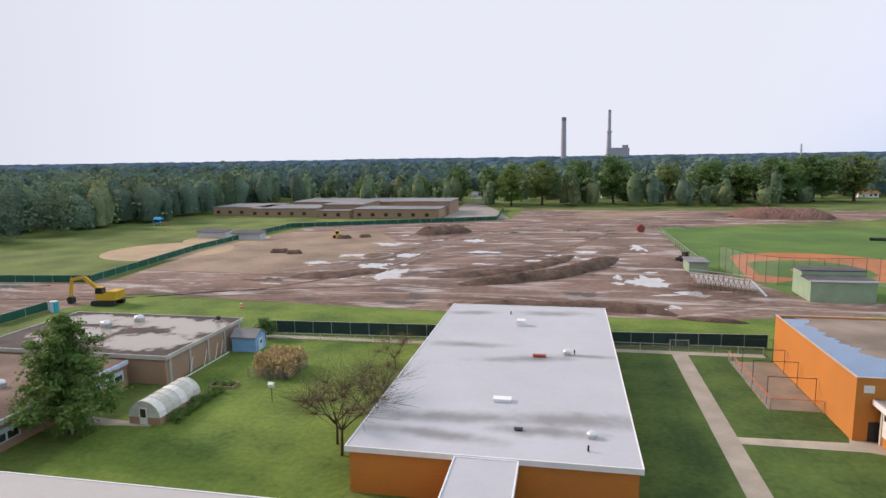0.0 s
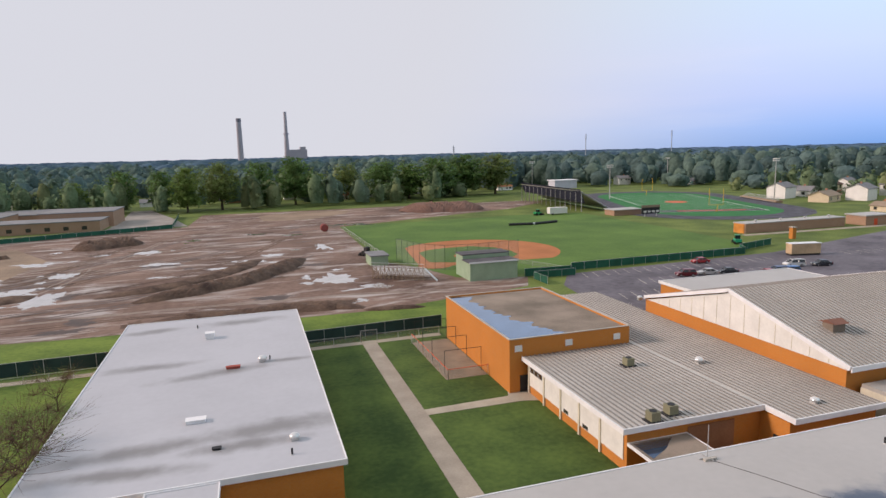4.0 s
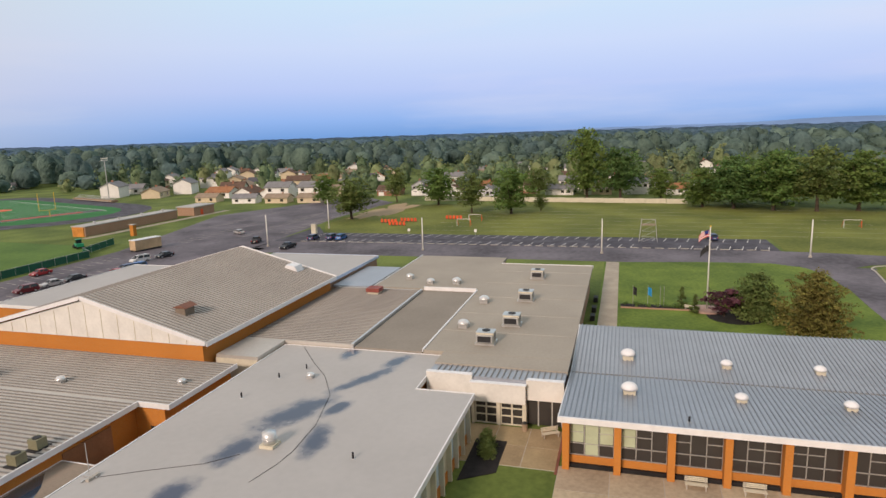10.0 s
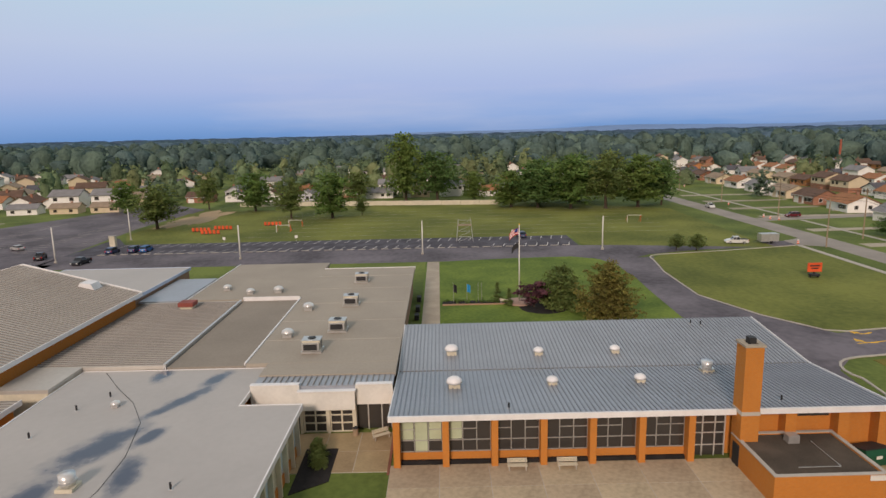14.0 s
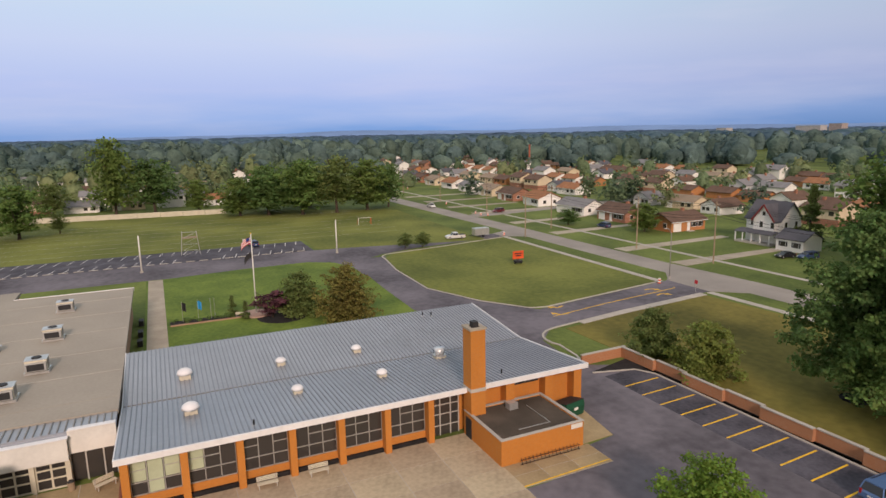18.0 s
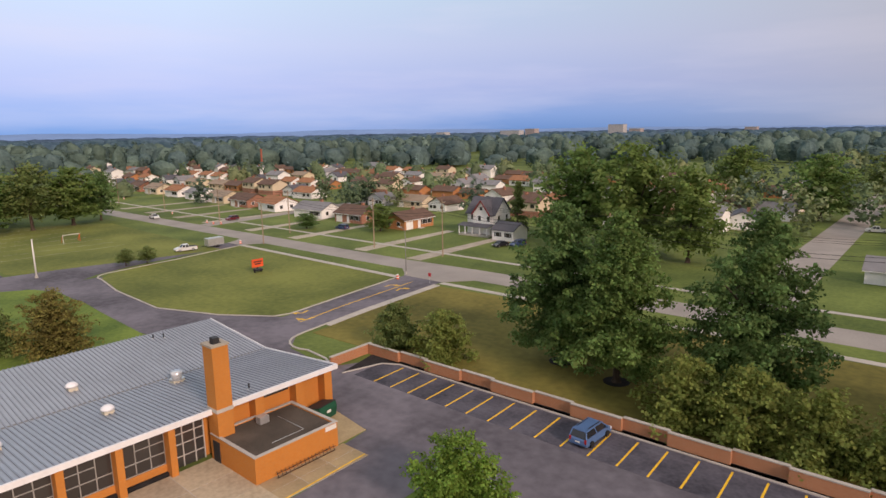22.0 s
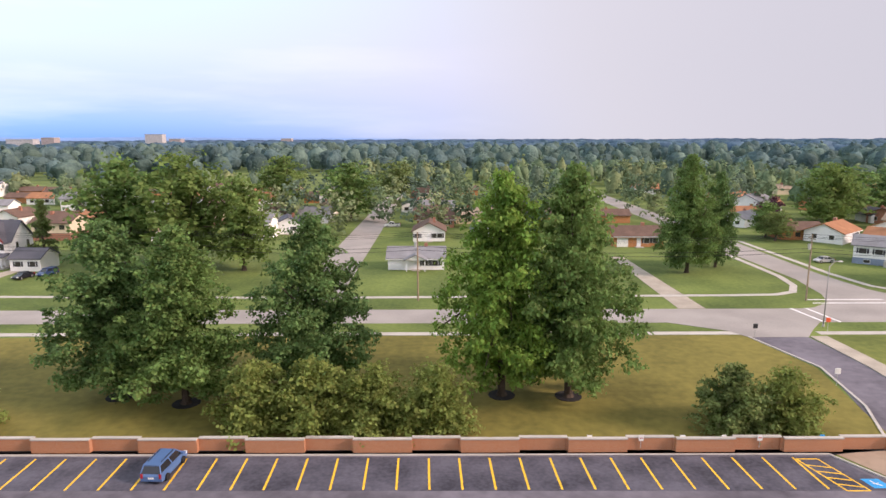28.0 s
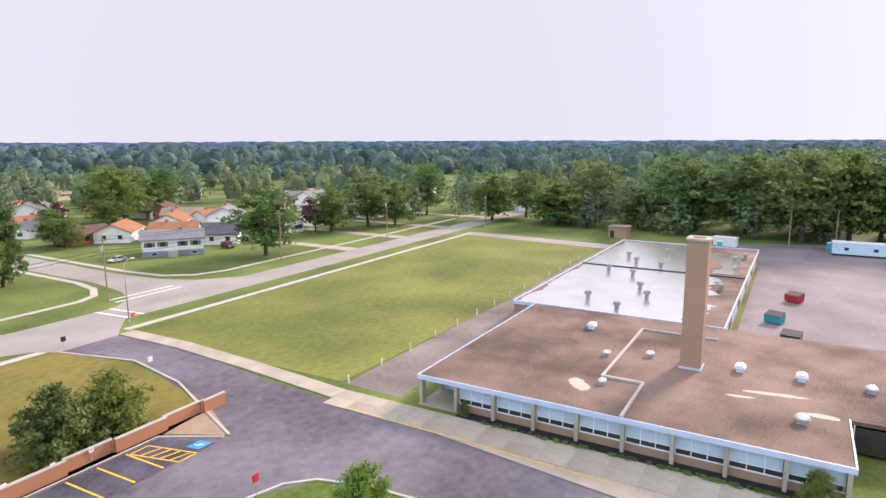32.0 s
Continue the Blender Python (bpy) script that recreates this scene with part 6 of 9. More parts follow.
# the split-level house on the corner
spl = thing("split_level_house", (0, 0, 0), "white split-level house with blue-grey base and pale grey roof", "house", "suburban houses")
part("wall", gwall(B(), -7.5, 7.5, -4.2, 4.2, 4.6, 1.8), W_white, spl)
part("base_wall", openbox(B(), -7.55, 7.55, -4.25, 4.25, 0, 1.5, 0.05), mat("slate_blue_siding", (0.22, 0.27, 0.36), 0.7), spl)
part("roof", gable(B(), -7.5, 7.5, -4.2, 4.2, 4.6, 1.8, 0.6), R_grey, spl)
for x in (-5.6, -2.4, 2.4, 5.6):
    window(spl, x, 4.2, 2.6, 1.5, 1.2, "+y", True)
for x in (-5.2, 4.6):
    window(spl, x, 4.25, 0.4, 1.3, 0.7, "+y")
part("door", B().box(-0.5, 0.5, 4.2, 4.28, 1.6, 3.7), M_trim, spl)
part("stoop", B().box(-1.2, 1.2, 4.25, 6.0, 0, 1.5), M_kerb, spl)
part("chimney", B().box(-2.4, -1.6, -0.6, 0.2, 4.6, 7.2), W_brick, spl)
spl.matrix_basis = pose(-106.9, -146, 0, 0, 0, -38.3)
# the tall old house
vic = thing("old_house", (110, -149, 0), "tall white house with steep gables and a porch", "house")
part("wall", gwall(B(), 103.5, 113.5, -154, -146, 6.4, 4.2, "x"), W_white, vic)
part("front_gable_wall", gwall(B(), 104.2, 110.2, -146.2, -144.4, 6.2, 3.9, "y"), W_white, vic)
part("roof", gable(B(), 103.5, 113.5, -154, -146, 6.4, 4.2, 0.5, "x"), R_dark, vic)
part("front_roof", gable(B(), 104.2, 110.2, -149.5, -144.4, 6.2, 3.9, 0.4, "y"), R_dark, vic)
part("gable_trim", B().bar((103.9, -143.95, 6.0), (107.2, -143.95, 10.2), 0.15, 0.35).bar((107.2, -143.95, 10.2), (110.5, -143.95, 6.0), 0.15, 0.35), mat("maroon_trim", (0.22, 0.035, 0.03), 0.6), vic)
part("porch_roof", B().profile([(-144.6, 3.3), (-141.8, 2.8), (-141.8, 2.95), (-144.6, 3.6)], 103.0, 114, "x"), R_dark, vic)
part("porch_floor", B().box(103.2, 113.8, -144.6, -142, 0, 0.5), M_kerb, vic)
for x in (103.6, 106.2, 108.8, 111.4, 113.6):
    part("porch_post", B().box(x - 0.12, x + 0.12, -142.2, -141.96, 0.5, 2.85), M_trim, vic)
for x in (104.6, 107.8, 111.6):
    window(vic, x, -144.4 if 104.2 < x < 110.2 else -146, 4.3, 0.9, 1.5, "+y")
window(vic, 107.2, -144.4, 7.4, 0.8, 1.0, "+y")
for y in (-152, -148):
    window(vic, 113.5, y, 4.2, 0.9, 1.5, "+x")
    window(vic, 103.5, y, 4.2, 0.9, 1.5, "-x")
gar = thing("garage", (98, -144, 0), "low white garage beside the old house", "garage")
part("wall", gwall(B(), 93.4, 100.5, -147.5, -140.5, 3.0, 1.8, "x"), W_white, gar)
part("roof", gable(B(), 93.4, 100.5, -147.5, -140.5, 3.0, 1.8, 0.4, "x"), R_dark, gar)
for x in (95.2, 98.6):
    window(gar, x, -140.5, 1.1, 1.3, 1.2, "+y", True)
# porch gable of the white ranch house opposite
prt = thing("house_porch", (6.6, -140.2, 0), "small white gabled porch on a ranch house", "porch")
part("roof", gable(B(), 4.2, 9.0, -141.2, -138.6, 2.7, 1.1, 0.3, "y"), R_grey, prt)
part("pediment", B().profile([(4.2, 2.7), (9.0, 2.7), (6.6, 3.8)], -138.75, -138.6, "y"), W_white, prt)
for x in (4.5, 8.7):
    part("post", B().box(x - 0.1, x + 0.1, -138.9, -138.7, 0, 2.7), M_trim, prt)


# ---------------- cars ----------------
M_tyre = mat("tyre_rubber", (0.02, 0.02, 0.02), 0.9, 0.1)
M_rim = mat("wheel_rim", (0.5, 0.5, 0.52), 0.3, 0.1, 2.0, 5.0, 0.0, metal=0.7)
M_cglass = glass("car_glass", (0.02, 0.025, 0.03), 0.05)
M_hl = mat("headlight_glass", (0.75, 0.75, 0.72), 0.2, 0.05)
M_tl = mat("tail_light_red", (0.40, 0.02, 0.02), 0.3, 0.05)


def paint(name, col):
    return mat(name, col, 0.28, 0.05, 1.0, 4.0, 0.0, metal=0.2, spec=0.6)


P_blue, P_white, P_black, P_red = paint("blue_grey_paint", (0.10, 0.19, 0.38)), paint("white_car_paint", (0.72, 0.72, 0.70)), paint("black_car_paint", (0.02, 0.02, 0.025)), paint("red_car_paint", (0.42, 0.03, 0.03))
P_maroon, P_silver, P_navy, P_brt = paint("maroon_car_paint", (0.16, 0.02, 0.03)), paint("silver_car_paint", (0.5, 0.5, 0.5)), paint("navy_car_paint", (0.03, 0.06, 0.16)), paint("bright_blue_paint", (0.04, 0.16, 0.42))


def car_kind(style, pm, label, name="car"):
    """A car at the origin, nose to +x."""
    L, W = {"sedan": (4.6, 1.8), "van": (4.9, 1.95), "pickup": (5.6, 1.95), "suv": (4.6, 1.85)}[style]
    t = thing(name, (0, 0, 0), label, name)
    hw, hl = W / 2, L / 2
    hood = {"sedan": 0.95, "van": 1.05, "pickup": 1.1, "suv": 1.05}[style]
    side = [(-hl, 0.42), (-hl + 0.1, 0.28), (hl - 0.15, 0.28), (hl, 0.45), (hl - 0.03, 0.68), (hl - 0.25, hood - 0.2), (hl - 1.1, hood), (-hl + 0.1, hood + (0.05 if style != "sedan" else 0)), (-hl, hood - 0.2)]
    b = B()
    n = len(side)
    for s, k in ((-1, 0.9), (-1, 1.0), (1, 1.0), (1, 0.9)):
        b.v += [(x * (0.985 if k < 1 else 1), s * hw * (k if z > 0.6 or k == 1 else 0.96), z) for x, z in side]
    for q in range(3):
        b.f += [(q * n + i, (q + 1) * n + i, (q + 1) * n + (i + 1) % n, q * n + (i + 1) % n) for i in range(n)]
    b.f += [tuple(range(n)), tuple(range(4 * n - 1, 3 * n - 1, -1))]
    part("body", b, pm, t)
    cab = {"sedan": [(-hl + 0.7, hood), (-hl + 1.35, 1.42), (0.45, 1.44), (1.15, hood)], "van": [(-hl + 0.05, hood), (-hl + 0.3, 1.72), (0.75, 1.74), (1.6, hood)],
           "pickup": [(-0.7, hood), (-0.55, 1.75), (0.75, 1.76), (1.35, hood)], "suv": [(-hl + 0.08, hood), (-hl + 0.4, 1.66), (0.55, 1.68), (1.25, hood)]}[style]
    g1, top = B(), B()
    (xa, za), (xb, zb), (xc, zc), (xd, zd) = cab
    wi, wt = hw * 0.95, hw * 0.76
    g1.add([(xa, -wi, za), (xb, -wt, zb), (xc, -wt, zc), (xd, -wi, zd), (xa, wi, za), (xb, wt, zb), (xc, wt, zc), (xd, wi, zd)],
           [(0, 1, 2, 3), (7, 6, 5, 4), (0, 4, 5, 1), (2, 6, 7, 3), (1, 5, 6, 2)])
    part("glass", g1, M_cglass, t)
    top.box(xb - 0.03, xc + 0.05, -wt - 0.03, wt + 0.03, zb - 0.02, zb + 0.07)
    part("roof", top, pm, t)
    for s in (-1, 1):
        for p, q in (((xa, za), (xb, zb)), ((xd, zd), (xc, zc)), (((xa + xd) / 2, za), ((xb + xc) / 2, zb))):
            part("pillar", B().bar((p[0], s * wi, p[1]), (q[0], s * wt, q[1]), 0.09), pm, t)
        part("headlight", B().box(hl - 0.22, hl + 0.01, s * hw * 0.78 - 0.2, s * hw * 0.78 + 0.14, 0.55, 0.75), M_hl, t)
        part("tail_light", B().box(-hl - 0.02, -hl + 0.12, s * hw * 0.85 - 0.1, s * hw * 0.85 + 0.1, 0.65, hood), M_tl, t)
        part("mirror", B().box(xd - 0.4, xd - 0.2, s * (hw + 0.1) - 0.1, s * (hw + 0.1) + 0.1, hood, hood + 0.18), pm, t)
        for x in (-hl * 0.6, hl * 0.62):
            wb = B()
            c = [(math.cos(6.2832 * i / 14), math.sin(6.2832 * i / 14)) for i in range(14)]
            y0, y1 = s * hw - 0.11, s * hw + 0.04
            wb.add([(x + 0.33 * a, y0, 0.33 + 0.33 * q) for a, q in c] + [(x + 0.33 * a, y1, 0.33 + 0.33 * q) for a, q in c],
                   [tuple(range(14)), tuple(range(27, 13, -1))] + [(i, 14 + i, 14 + (i + 1) % 14, (i + 1) % 14) for i in range(14)])
            wh = part("wheel", wb, M_tyre, t)
            ye = s * hw + 0.05
            part("rim", B().add([(x + 0.21 * a, ye, 0.33 + 0.21 * q) for a, q in c] + [(x + 0.21 * a, ye - 0.06, 0.33 + 0.21 * q) for a, q in c],
                                [tuple(range(14)), tuple(range(27, 13, -1))] + [(i, 14 + i, 14 + (i + 1) % 14, (i + 1) % 14) for i in range(14)]), M_rim, wh)
    if style == "pickup":
        part("bed", B().box(-hl + 0.15, -0.8, -hw + 0.12, hw - 0.12, hood + 0.02, hood + 0.08), M_dark, t)
    if style == "van":
        for s in (-1, 1):
            part("roof_rail", B().box(-1.6, 0.6, s * 0.6 - 0.02, s * 0.6 + 0.02, 1.8, 1.86), M_dark, t)
    part("plate", B().box(-hl - 0.03, -hl, -0.26, 0.26, 0.6, 0.75), M_white, t)
    return t


C = {"van_blue": car_kind("van", P_blue, "blue-grey minivan with an open side door parked in a stall"), "red": car_kind("sedan", P_red, "red saloon car parked on the lot"), "maroon": car_kind("suv", P_maroon, "dark maroon car parked on the lot"),
     "silver": car_kind("sedan", P_silver, "silver saloon car parked on the lot"), "black": car_kind("sedan", P_black, "black saloon car parked on the lot"), "wvan": car_kind("van", P_white, "white minivan parked on the lot"),
     "navy": car_kind("suv", P_navy, "dark blue car parked on the lot"), "brt": car_kind("suv", P_brt, "bright blue car parked in a stall"), "white_truck": car_kind("pickup", P_white, "white pickup truck on the drive"),
     "black_truck": car_kind("pickup", P_black, "black pickup truck on the lot")}
for k, x, y, turn in (("van_blue", 25.7, -52.5, -93), ("red", 110.8, 131.8, 170), ("maroon", 96.4, 119.4, 165), ("silver", 102.2, 118.8, 165), ("black", 107.2, 118.0, 165), ("wvan", 128, 118.8, 165), ("black", 134.4, 116.6, 165),
                      ("red", 113.8, 112.8, 165), ("navy", 117.5, 113.5, 165), ("brt", 120.0, 112.5, 165), ("silver", 172.5, 119.6, 60), ("black_truck", 150.5, 89.2, 175), ("navy", 164.5, 88.7, 0), ("brt", 166, 80.3, 0), ("navy", 166, 83.4, 0),
                      ("white_truck", 158.6, -76.6, 80), ("navy", 176.0, -22.6, 10), ("white_truck", 232, -101, 175), ("maroon", 203, -117, 90), ("navy", 151.5, -128, 0), ("black", 92.5, -133, 80), ("navy", 89, -136, 80), ("silver", 268, -140, 80),
                      ("white_truck", 18, -212, 5), ("maroon", -120, -140, 80), ("silver", -92, -148, 10), ("white_truck", 345, -104, 178), ("black_truck", 158, 104, 20)):
    placed(C[k], x, y, 1.0, turn, 1.0, 0.03)
trl = thing("trailer", (157.8, -84.2, 0), "grey enclosed utility trailer behind a pickup", "trailer")
part("body", B().box(156.7, 158.9, -87.0, -82.4, 0.6, 2.6), M_galv, trl)
for s in (156.65, 158.75):
    part("wheel", B().box(s, s + 0.2, -85.4, -84.7, 0.02, 0.68), M_tyre, trl)
part("tongue", B().bar((157.8, -82.4, 0.65), (157.9, -80.9, 0.6), 0.12), M_dark, trl)


# ---------------- paving details ----------------
def pieces(parent_name, label, category, x0, x1, y0, y1, sx, sy, z, material, joint=0.03, holes=()):
    """Concrete slabs laid with open joints, each a piece of its own under one paving."""
    base = single(parent_name, B().box(x0, x1, y0, y1, -0.2, z - 0.02), M_kerb, label, category, "structure")
    nx, ny = max(1, round((x1 - x0) / sx)), max(1, round((y1 - y0) / sy))
    dx, dy = (x1 - x0) / nx, (y1 - y0) / ny
    me = B().box(joint, dx - joint, joint, dy - joint, z - 0.06, z).mesh("slab", material)
    for i in range(nx):
        for j in range(ny):
            ob = new("slab", me)
            ob.parent = base
            ob.location = (x0 + i * dx, y0 + j * dy, 0.004 * ((i * 7 + j * 3) % 3 - 1))
    return base


M_slab = mat("stained_tan_concrete", (0.46, 0.375, 0.26), 0.9, 0.24, 0.16, 2.5, 0.2, rand=0.12)
sheet("court_drive", [(33.2, -39.9), (33.2, -26.3), (40.9, -26.3), (40.9, -36.3), (44.3, -36.3), (44.7, -39.9), (51.3, -40.9), (57, -41.3), (44, -41.5)], 0.0275, M_asph, "grey asphalt corner beside the patio", "drive")
sheet("walk_edge", [(-51.6, -31), (-51.4, -30), (-49, -11), (-47.2, 12), (-51.6, 12)], 0.118, M_conc, "pale concrete edge of the school sidewalk", "sidewalk")
pieces("entrance_patio", "tan concrete slab patio before the entrance", "patio", 51.4, 59.0, 5.3, 18.4, 3.6, 3.3, 0.07, M_concb)
pieces("cafeteria_patio", "tan concrete slab patio before the cafeteria windows", "patio", 33.5, 52.4, -26.2, 5.2, 3.8, 4.4, 0.07, M_slab)
pieces("west_sidewalk", "pale concrete slab sidewalk along the school", "sidewalk", -56.0, -51.6, -46, 12, 2.2, 3.2, 0.12, M_conc)
pieces("service_apron", "concrete apron beside the service room", "apron", 41.0, 44.7, -36.2, -26.3, 1.85, 3.3, 0.06, M_concb)
sheet("bin_apron", [(44.75, -39.8), (51.2, -40.7), (53.3, -40.7), (53.3, -35.5), (44.75, -35.5)], 0.055, M_concb, "tan concrete apron under the bin", "apron")
sheet("planting_bed", [(-57.6, -31), (-56.1, -31), (-56.1, 5), (-57.6, 5)], 0.08, M_black, "dark mulch bed under the windows", "planting bed")
sheet("patio_step", [(50.9, 5.2), (59.5, 5.2), (59.5, 5.45), (50.9, 5.45)], 0.09, mat("red_brick_edge", (0.22, 0.09, 0.06)), "brick edge strip across the patio", "step")
strip("yellow_edge", [(41.2, -36.4), (41.2, -26.4)], 0.15, 0.03, 0.066, M_yel, "yellow painted edge line", "road marking")
strip("yellow_edge", [(-51.9, -44), (-51.5, -26), (-50.9, -12)], 0.12, 0.1, 0.135, M_yel, "yellow painted kerb line", "road marking")
sheet("wall_bed", [(60.4, -55.7), (58.9, -48.8), (56.9, -53.9), (54.6, -55.1), (-37, -55.1), (-43, -56.2)], 0.06, M_black, "dark mulch strip below the brick wall", "planting bed")
sheet("gravel_corner", [(-37.2, -55.9), (-45.8, -59.4), (-41.2, -49.8), (-40.6, -49.4)], 0.05, M_sandb, "gravel corner inside the kerb", "gravel")

# stall lines, one by one
line = B().box(-0.1, 0.1, 0, 5.4, 0.031, 0.036).mesh("stall_line", M_yel)
for i in range(31):
    x = 53.4 - i * 2.88
    if x < -33.4:
        break
    ob = tagged(new("stall_line", line), "yellow painted parking stall line", "road marking", "parking stall lines", "structure")
    ob.location = (x, -54.7, 0)
    ob.rotation_euler[2] = radians(2)
hb2 = thing("hatched_bay", (-34.6, -52, 0), "yellow hatched bay beside the accessible stall", "road marking", kind="structure")
for a, q in (((-33.2, -54.4), (-34.6, -49.0)), ((-35.2, -54.4), (-36.6, -49.0))):
    part("line", B().bar((*a, 0.033), (*q, 0.033), 0.16, 0.01), M_yel, hb2)
for k in range(6):
    y = -54.4 + k * 1.08
    x = -33.2 - 1.4 * (y + 54.4) / 5.4
    part("line", B().bar((x, y, 0.034), (x - 2.0, y + (0.5 if 0 < k < 5 else 0), 0.034), 0.16, 0.01), M_yel, hb2)
acc = thing("accessible_mark", (-38.2, -50.2, 0), "blue painted square with a white wheelchair sign", "road marking", kind="structure")
part("square", B().prism([(-36.9, -50.9), (-38.5, -50.9), (-38.8, -49.4), (-37.2, -49.4)], 0.03, 0.036), M_blue, acc)
part("symbol", B().bar((-37.6, -50.6, 0.038), (-37.8, -50.0, 0.038), 0.12, 0.006).bar((-37.8, -50.0, 0.038), (-38.2, -49.8, 0.038), 0.12, 0.006).bar((-37.5, -50.1, 0.038), (-38.1, -50.2, 0.038), 0.1, 0.006), M_wpaint, acc)


def arrow(x, y, turn):
    t = thing("lane_arrow", (0, 0, 0), "yellow painted turn arrow on the asphalt", "road marking", "lane arrows", "structure")
    part("shaft", B().bar((0, -1.2, 0.031), (0, 0.4, 0.031), 0.35, 0.006).bar((0, 0.4, 0.031), (0.9, 0.9, 0.031), 0.35, 0.006), M_yel, t)
    part("head", B().prism([(0.8, 0.3), (1.9, 1.1), (0.6, 1.5)], 0.028, 0.034), M_yel, t)
    t.matrix_basis = pose(x, y, 0, 0, 0, turn)


for x, y, q in ((86.4, -85, 180), (82.6, -84, 200), (81.4, -60, 0), (85.2, -62, 20)):
    arrow(x, y, q)
strip("centre_line", [(84.6, -90), (82.8, -70), (81.2, -58)], 0.22, 0.02, 0.03, M_yel, "double yellow centre line of the drive", "road marking")
# white stall lines of the east row
wl_a = B().box(-0.08, 0.08, -2.5, 2.5, 0.036, 0.040).mesh("stall_line", M_wpaint)
for i in range(44):
    y = -34 + i * 2.9
    for x, q in ((164.0, 62), (174.6, 62)):
        if y > 92 or (x < 170 and -12 < y < -4):
            continue
        ob = tagged(new("stall_line", wl_a), "white painted parking stall line", "road marking", "white stall lines", "structure")
        ob.location, ob.rotation_euler[2] = (x, y, 0), radians(90 - 12)
for y0 in range(-34, 90, 3):
    ob = tagged(new("wheel_stop", B().box(161.5, 161.8, y0 + 0.3, y0 + 2.3, 0.03, 0.16).mesh("wheel_stop", M_kerb) if y0 == -34 else bpy.data.meshes["wheel_stop"]), "pale concrete wheel stop at a stall", "wheel stop", "wheel stops")
    ob.location = (0, y0 + 34, 0)
# faded lines of the north lot
yl = B().box(-0.08, 0.08, -2.7, 2.7, 0.022, 0.026).mesh("stall_line", M_kerb)
for x0, x1, y in ((76, 134, 130), (84, 128, 118.5), (72, 112, 108), (156, 200, 128), (168, 236, 116), (176, 240, 106), (186, 230, 139)):
    for i in range(int((x1 - x0) / 2.9)):
        ob = tagged(new("stall_line", yl), "faded pale parking stall line", "road marking", "faded stall lines", "structure")
        ob.location, ob.rotation_euler[2] = (x0 + i * 2.9, y, 0), radians(-14)
for x in (-61.5, -64.2):
    strip("crosswalk_line", [(x, -107), (x - 1, -98.6)], 0.5, 0.02, 0.03, M_wpaint, "white painted crosswalk line", "road marking")
for y in (-110.5, -113):
    strip("crosswalk_line", [(-67.5, y), (-82, y)], 0.5, 0.02, 0.032, M_wpaint, "white painted crosswalk line", "road marking")


# ---------------- brick wall along the stalls ----------------
sheet("soil_strip", [(56.5, -55.3), (60.9, -56.1), (-44.5, -56.1), (-37, -55.3)], 0.06, M_black, "dark bare soil between the kerb and the brick wall", "soil")
bw = thing("boundary_wall", (8, -56.4, 0), "low stepped brown brick wall with concrete coping", "wall")
n, x = 0, 60.9
while x > -45:
    w = 4.7 if n % 2 else 5.7
    zt = 1.42 if n % 2 else 1.5
    yo = 0.0 if n % 2 else 0.5
    part("panel", B().box(max(x - w, -46), x, -56.5 + yo, -56.2 + yo, 0, zt - 0.12), M_brickw, bw)
    part("coping", B().box(max(x - w, -46), x, -56.56 + yo, -56.14 + yo, zt - 0.12, zt), M_kerb, bw)
    if x < 60:
        part("return_panel", B().box(x + 0.002, x + 0.2, -56.198, -56.002, 0, 1.3), M_brickw, bw)
    x -= w
    n += 1
part("end_panel", B().box(60.95, 61.25, -56.4, -49.2, 0, 1.3), M_brickw, bw)
part("end_coping", B().box(60.9, 61.3, -56.45, -49.15, 1.3, 1.42), M_kerb, bw)
for i, x in enumerate((-14, -19, -23, -27, -30.5, -36.5)):
    sg = thing("wall_sign", (x, -56.1, 0), "small white parking sign on the brick wall" if i < 5 else "small blue accessible parking sign", "sign", "wall signs")
    part("post", B().box(x - 0.03, x + 0.03, -56.13, -56.08, 0.3, 1.2), M_galv, sg)
    part("plate", B().box(x - 0.24, x + 0.24, -56.08, -56.05, 1.05, 1.65), M_white if i < 5 else M_blue, sg)
    part("lettering", B().box(x - 0.15, x + 0.15, -56.05, -56.045, 1.3, 1.38), mat("red_lettering", (0.5, 0.05, 0.04)) if i < 5 else M_white, sg)


# ---------------- roof fittings ----------------
def mushroom(name, x, y, z, r, label, square=False):
    t = thing(name, (x, y, z), label, "roof vent", "roof vents")
    part("base", B().box(x - r * 0.8, x + r * 0.8, y - r * 0.8, y + r * 0.8, z - 0.1, z + r * 0.75), M_cream if square else M_galv, t)
    smooth(part("cap", B().dome(x, y, z + r * 0.8, r * 1.15, r * 0.8, 16, 5), M_trim if square else M_alu, t))
    part("rim", B().cone(x, y, z + r * 0.72, z + r * 0.82, r * 1.18, r * 1.18, 16), M_galv, t)
    return t


for i, (x, y, z) in enumerate(((70.1, -0.8, 4.2), (69.5, -11.0, 4.15), (69.6, -20.0, 4.15), (60.1, -0.9, 4.3), (60.3, -11.0, 4.28), (60.5, -20.1, 4.26))):
    mushroom("roof_vent", x, y, z, 0.72 if i in (0, 3) else 0.55, "white domed roof vent on a square base", True)
tv = thing("turbine_vent", (63.5, -28.3, 4.0), "shiny metal turbine vent on the roof", "roof vent")
part("base", B().box(62.9, 64.1, -28.9, -27.7, 3.9, 4.35), M_cream, tv)
smooth(part("drum", B().cone(63.5, -28.3, 4.35, 5.2, 0.5, 0.62, 16), M_alu, tv))
part("collar", B().cone(63.5, -28.3, 4.33, 4.41, 0.75, 0.75, 16), M_galv, tv)
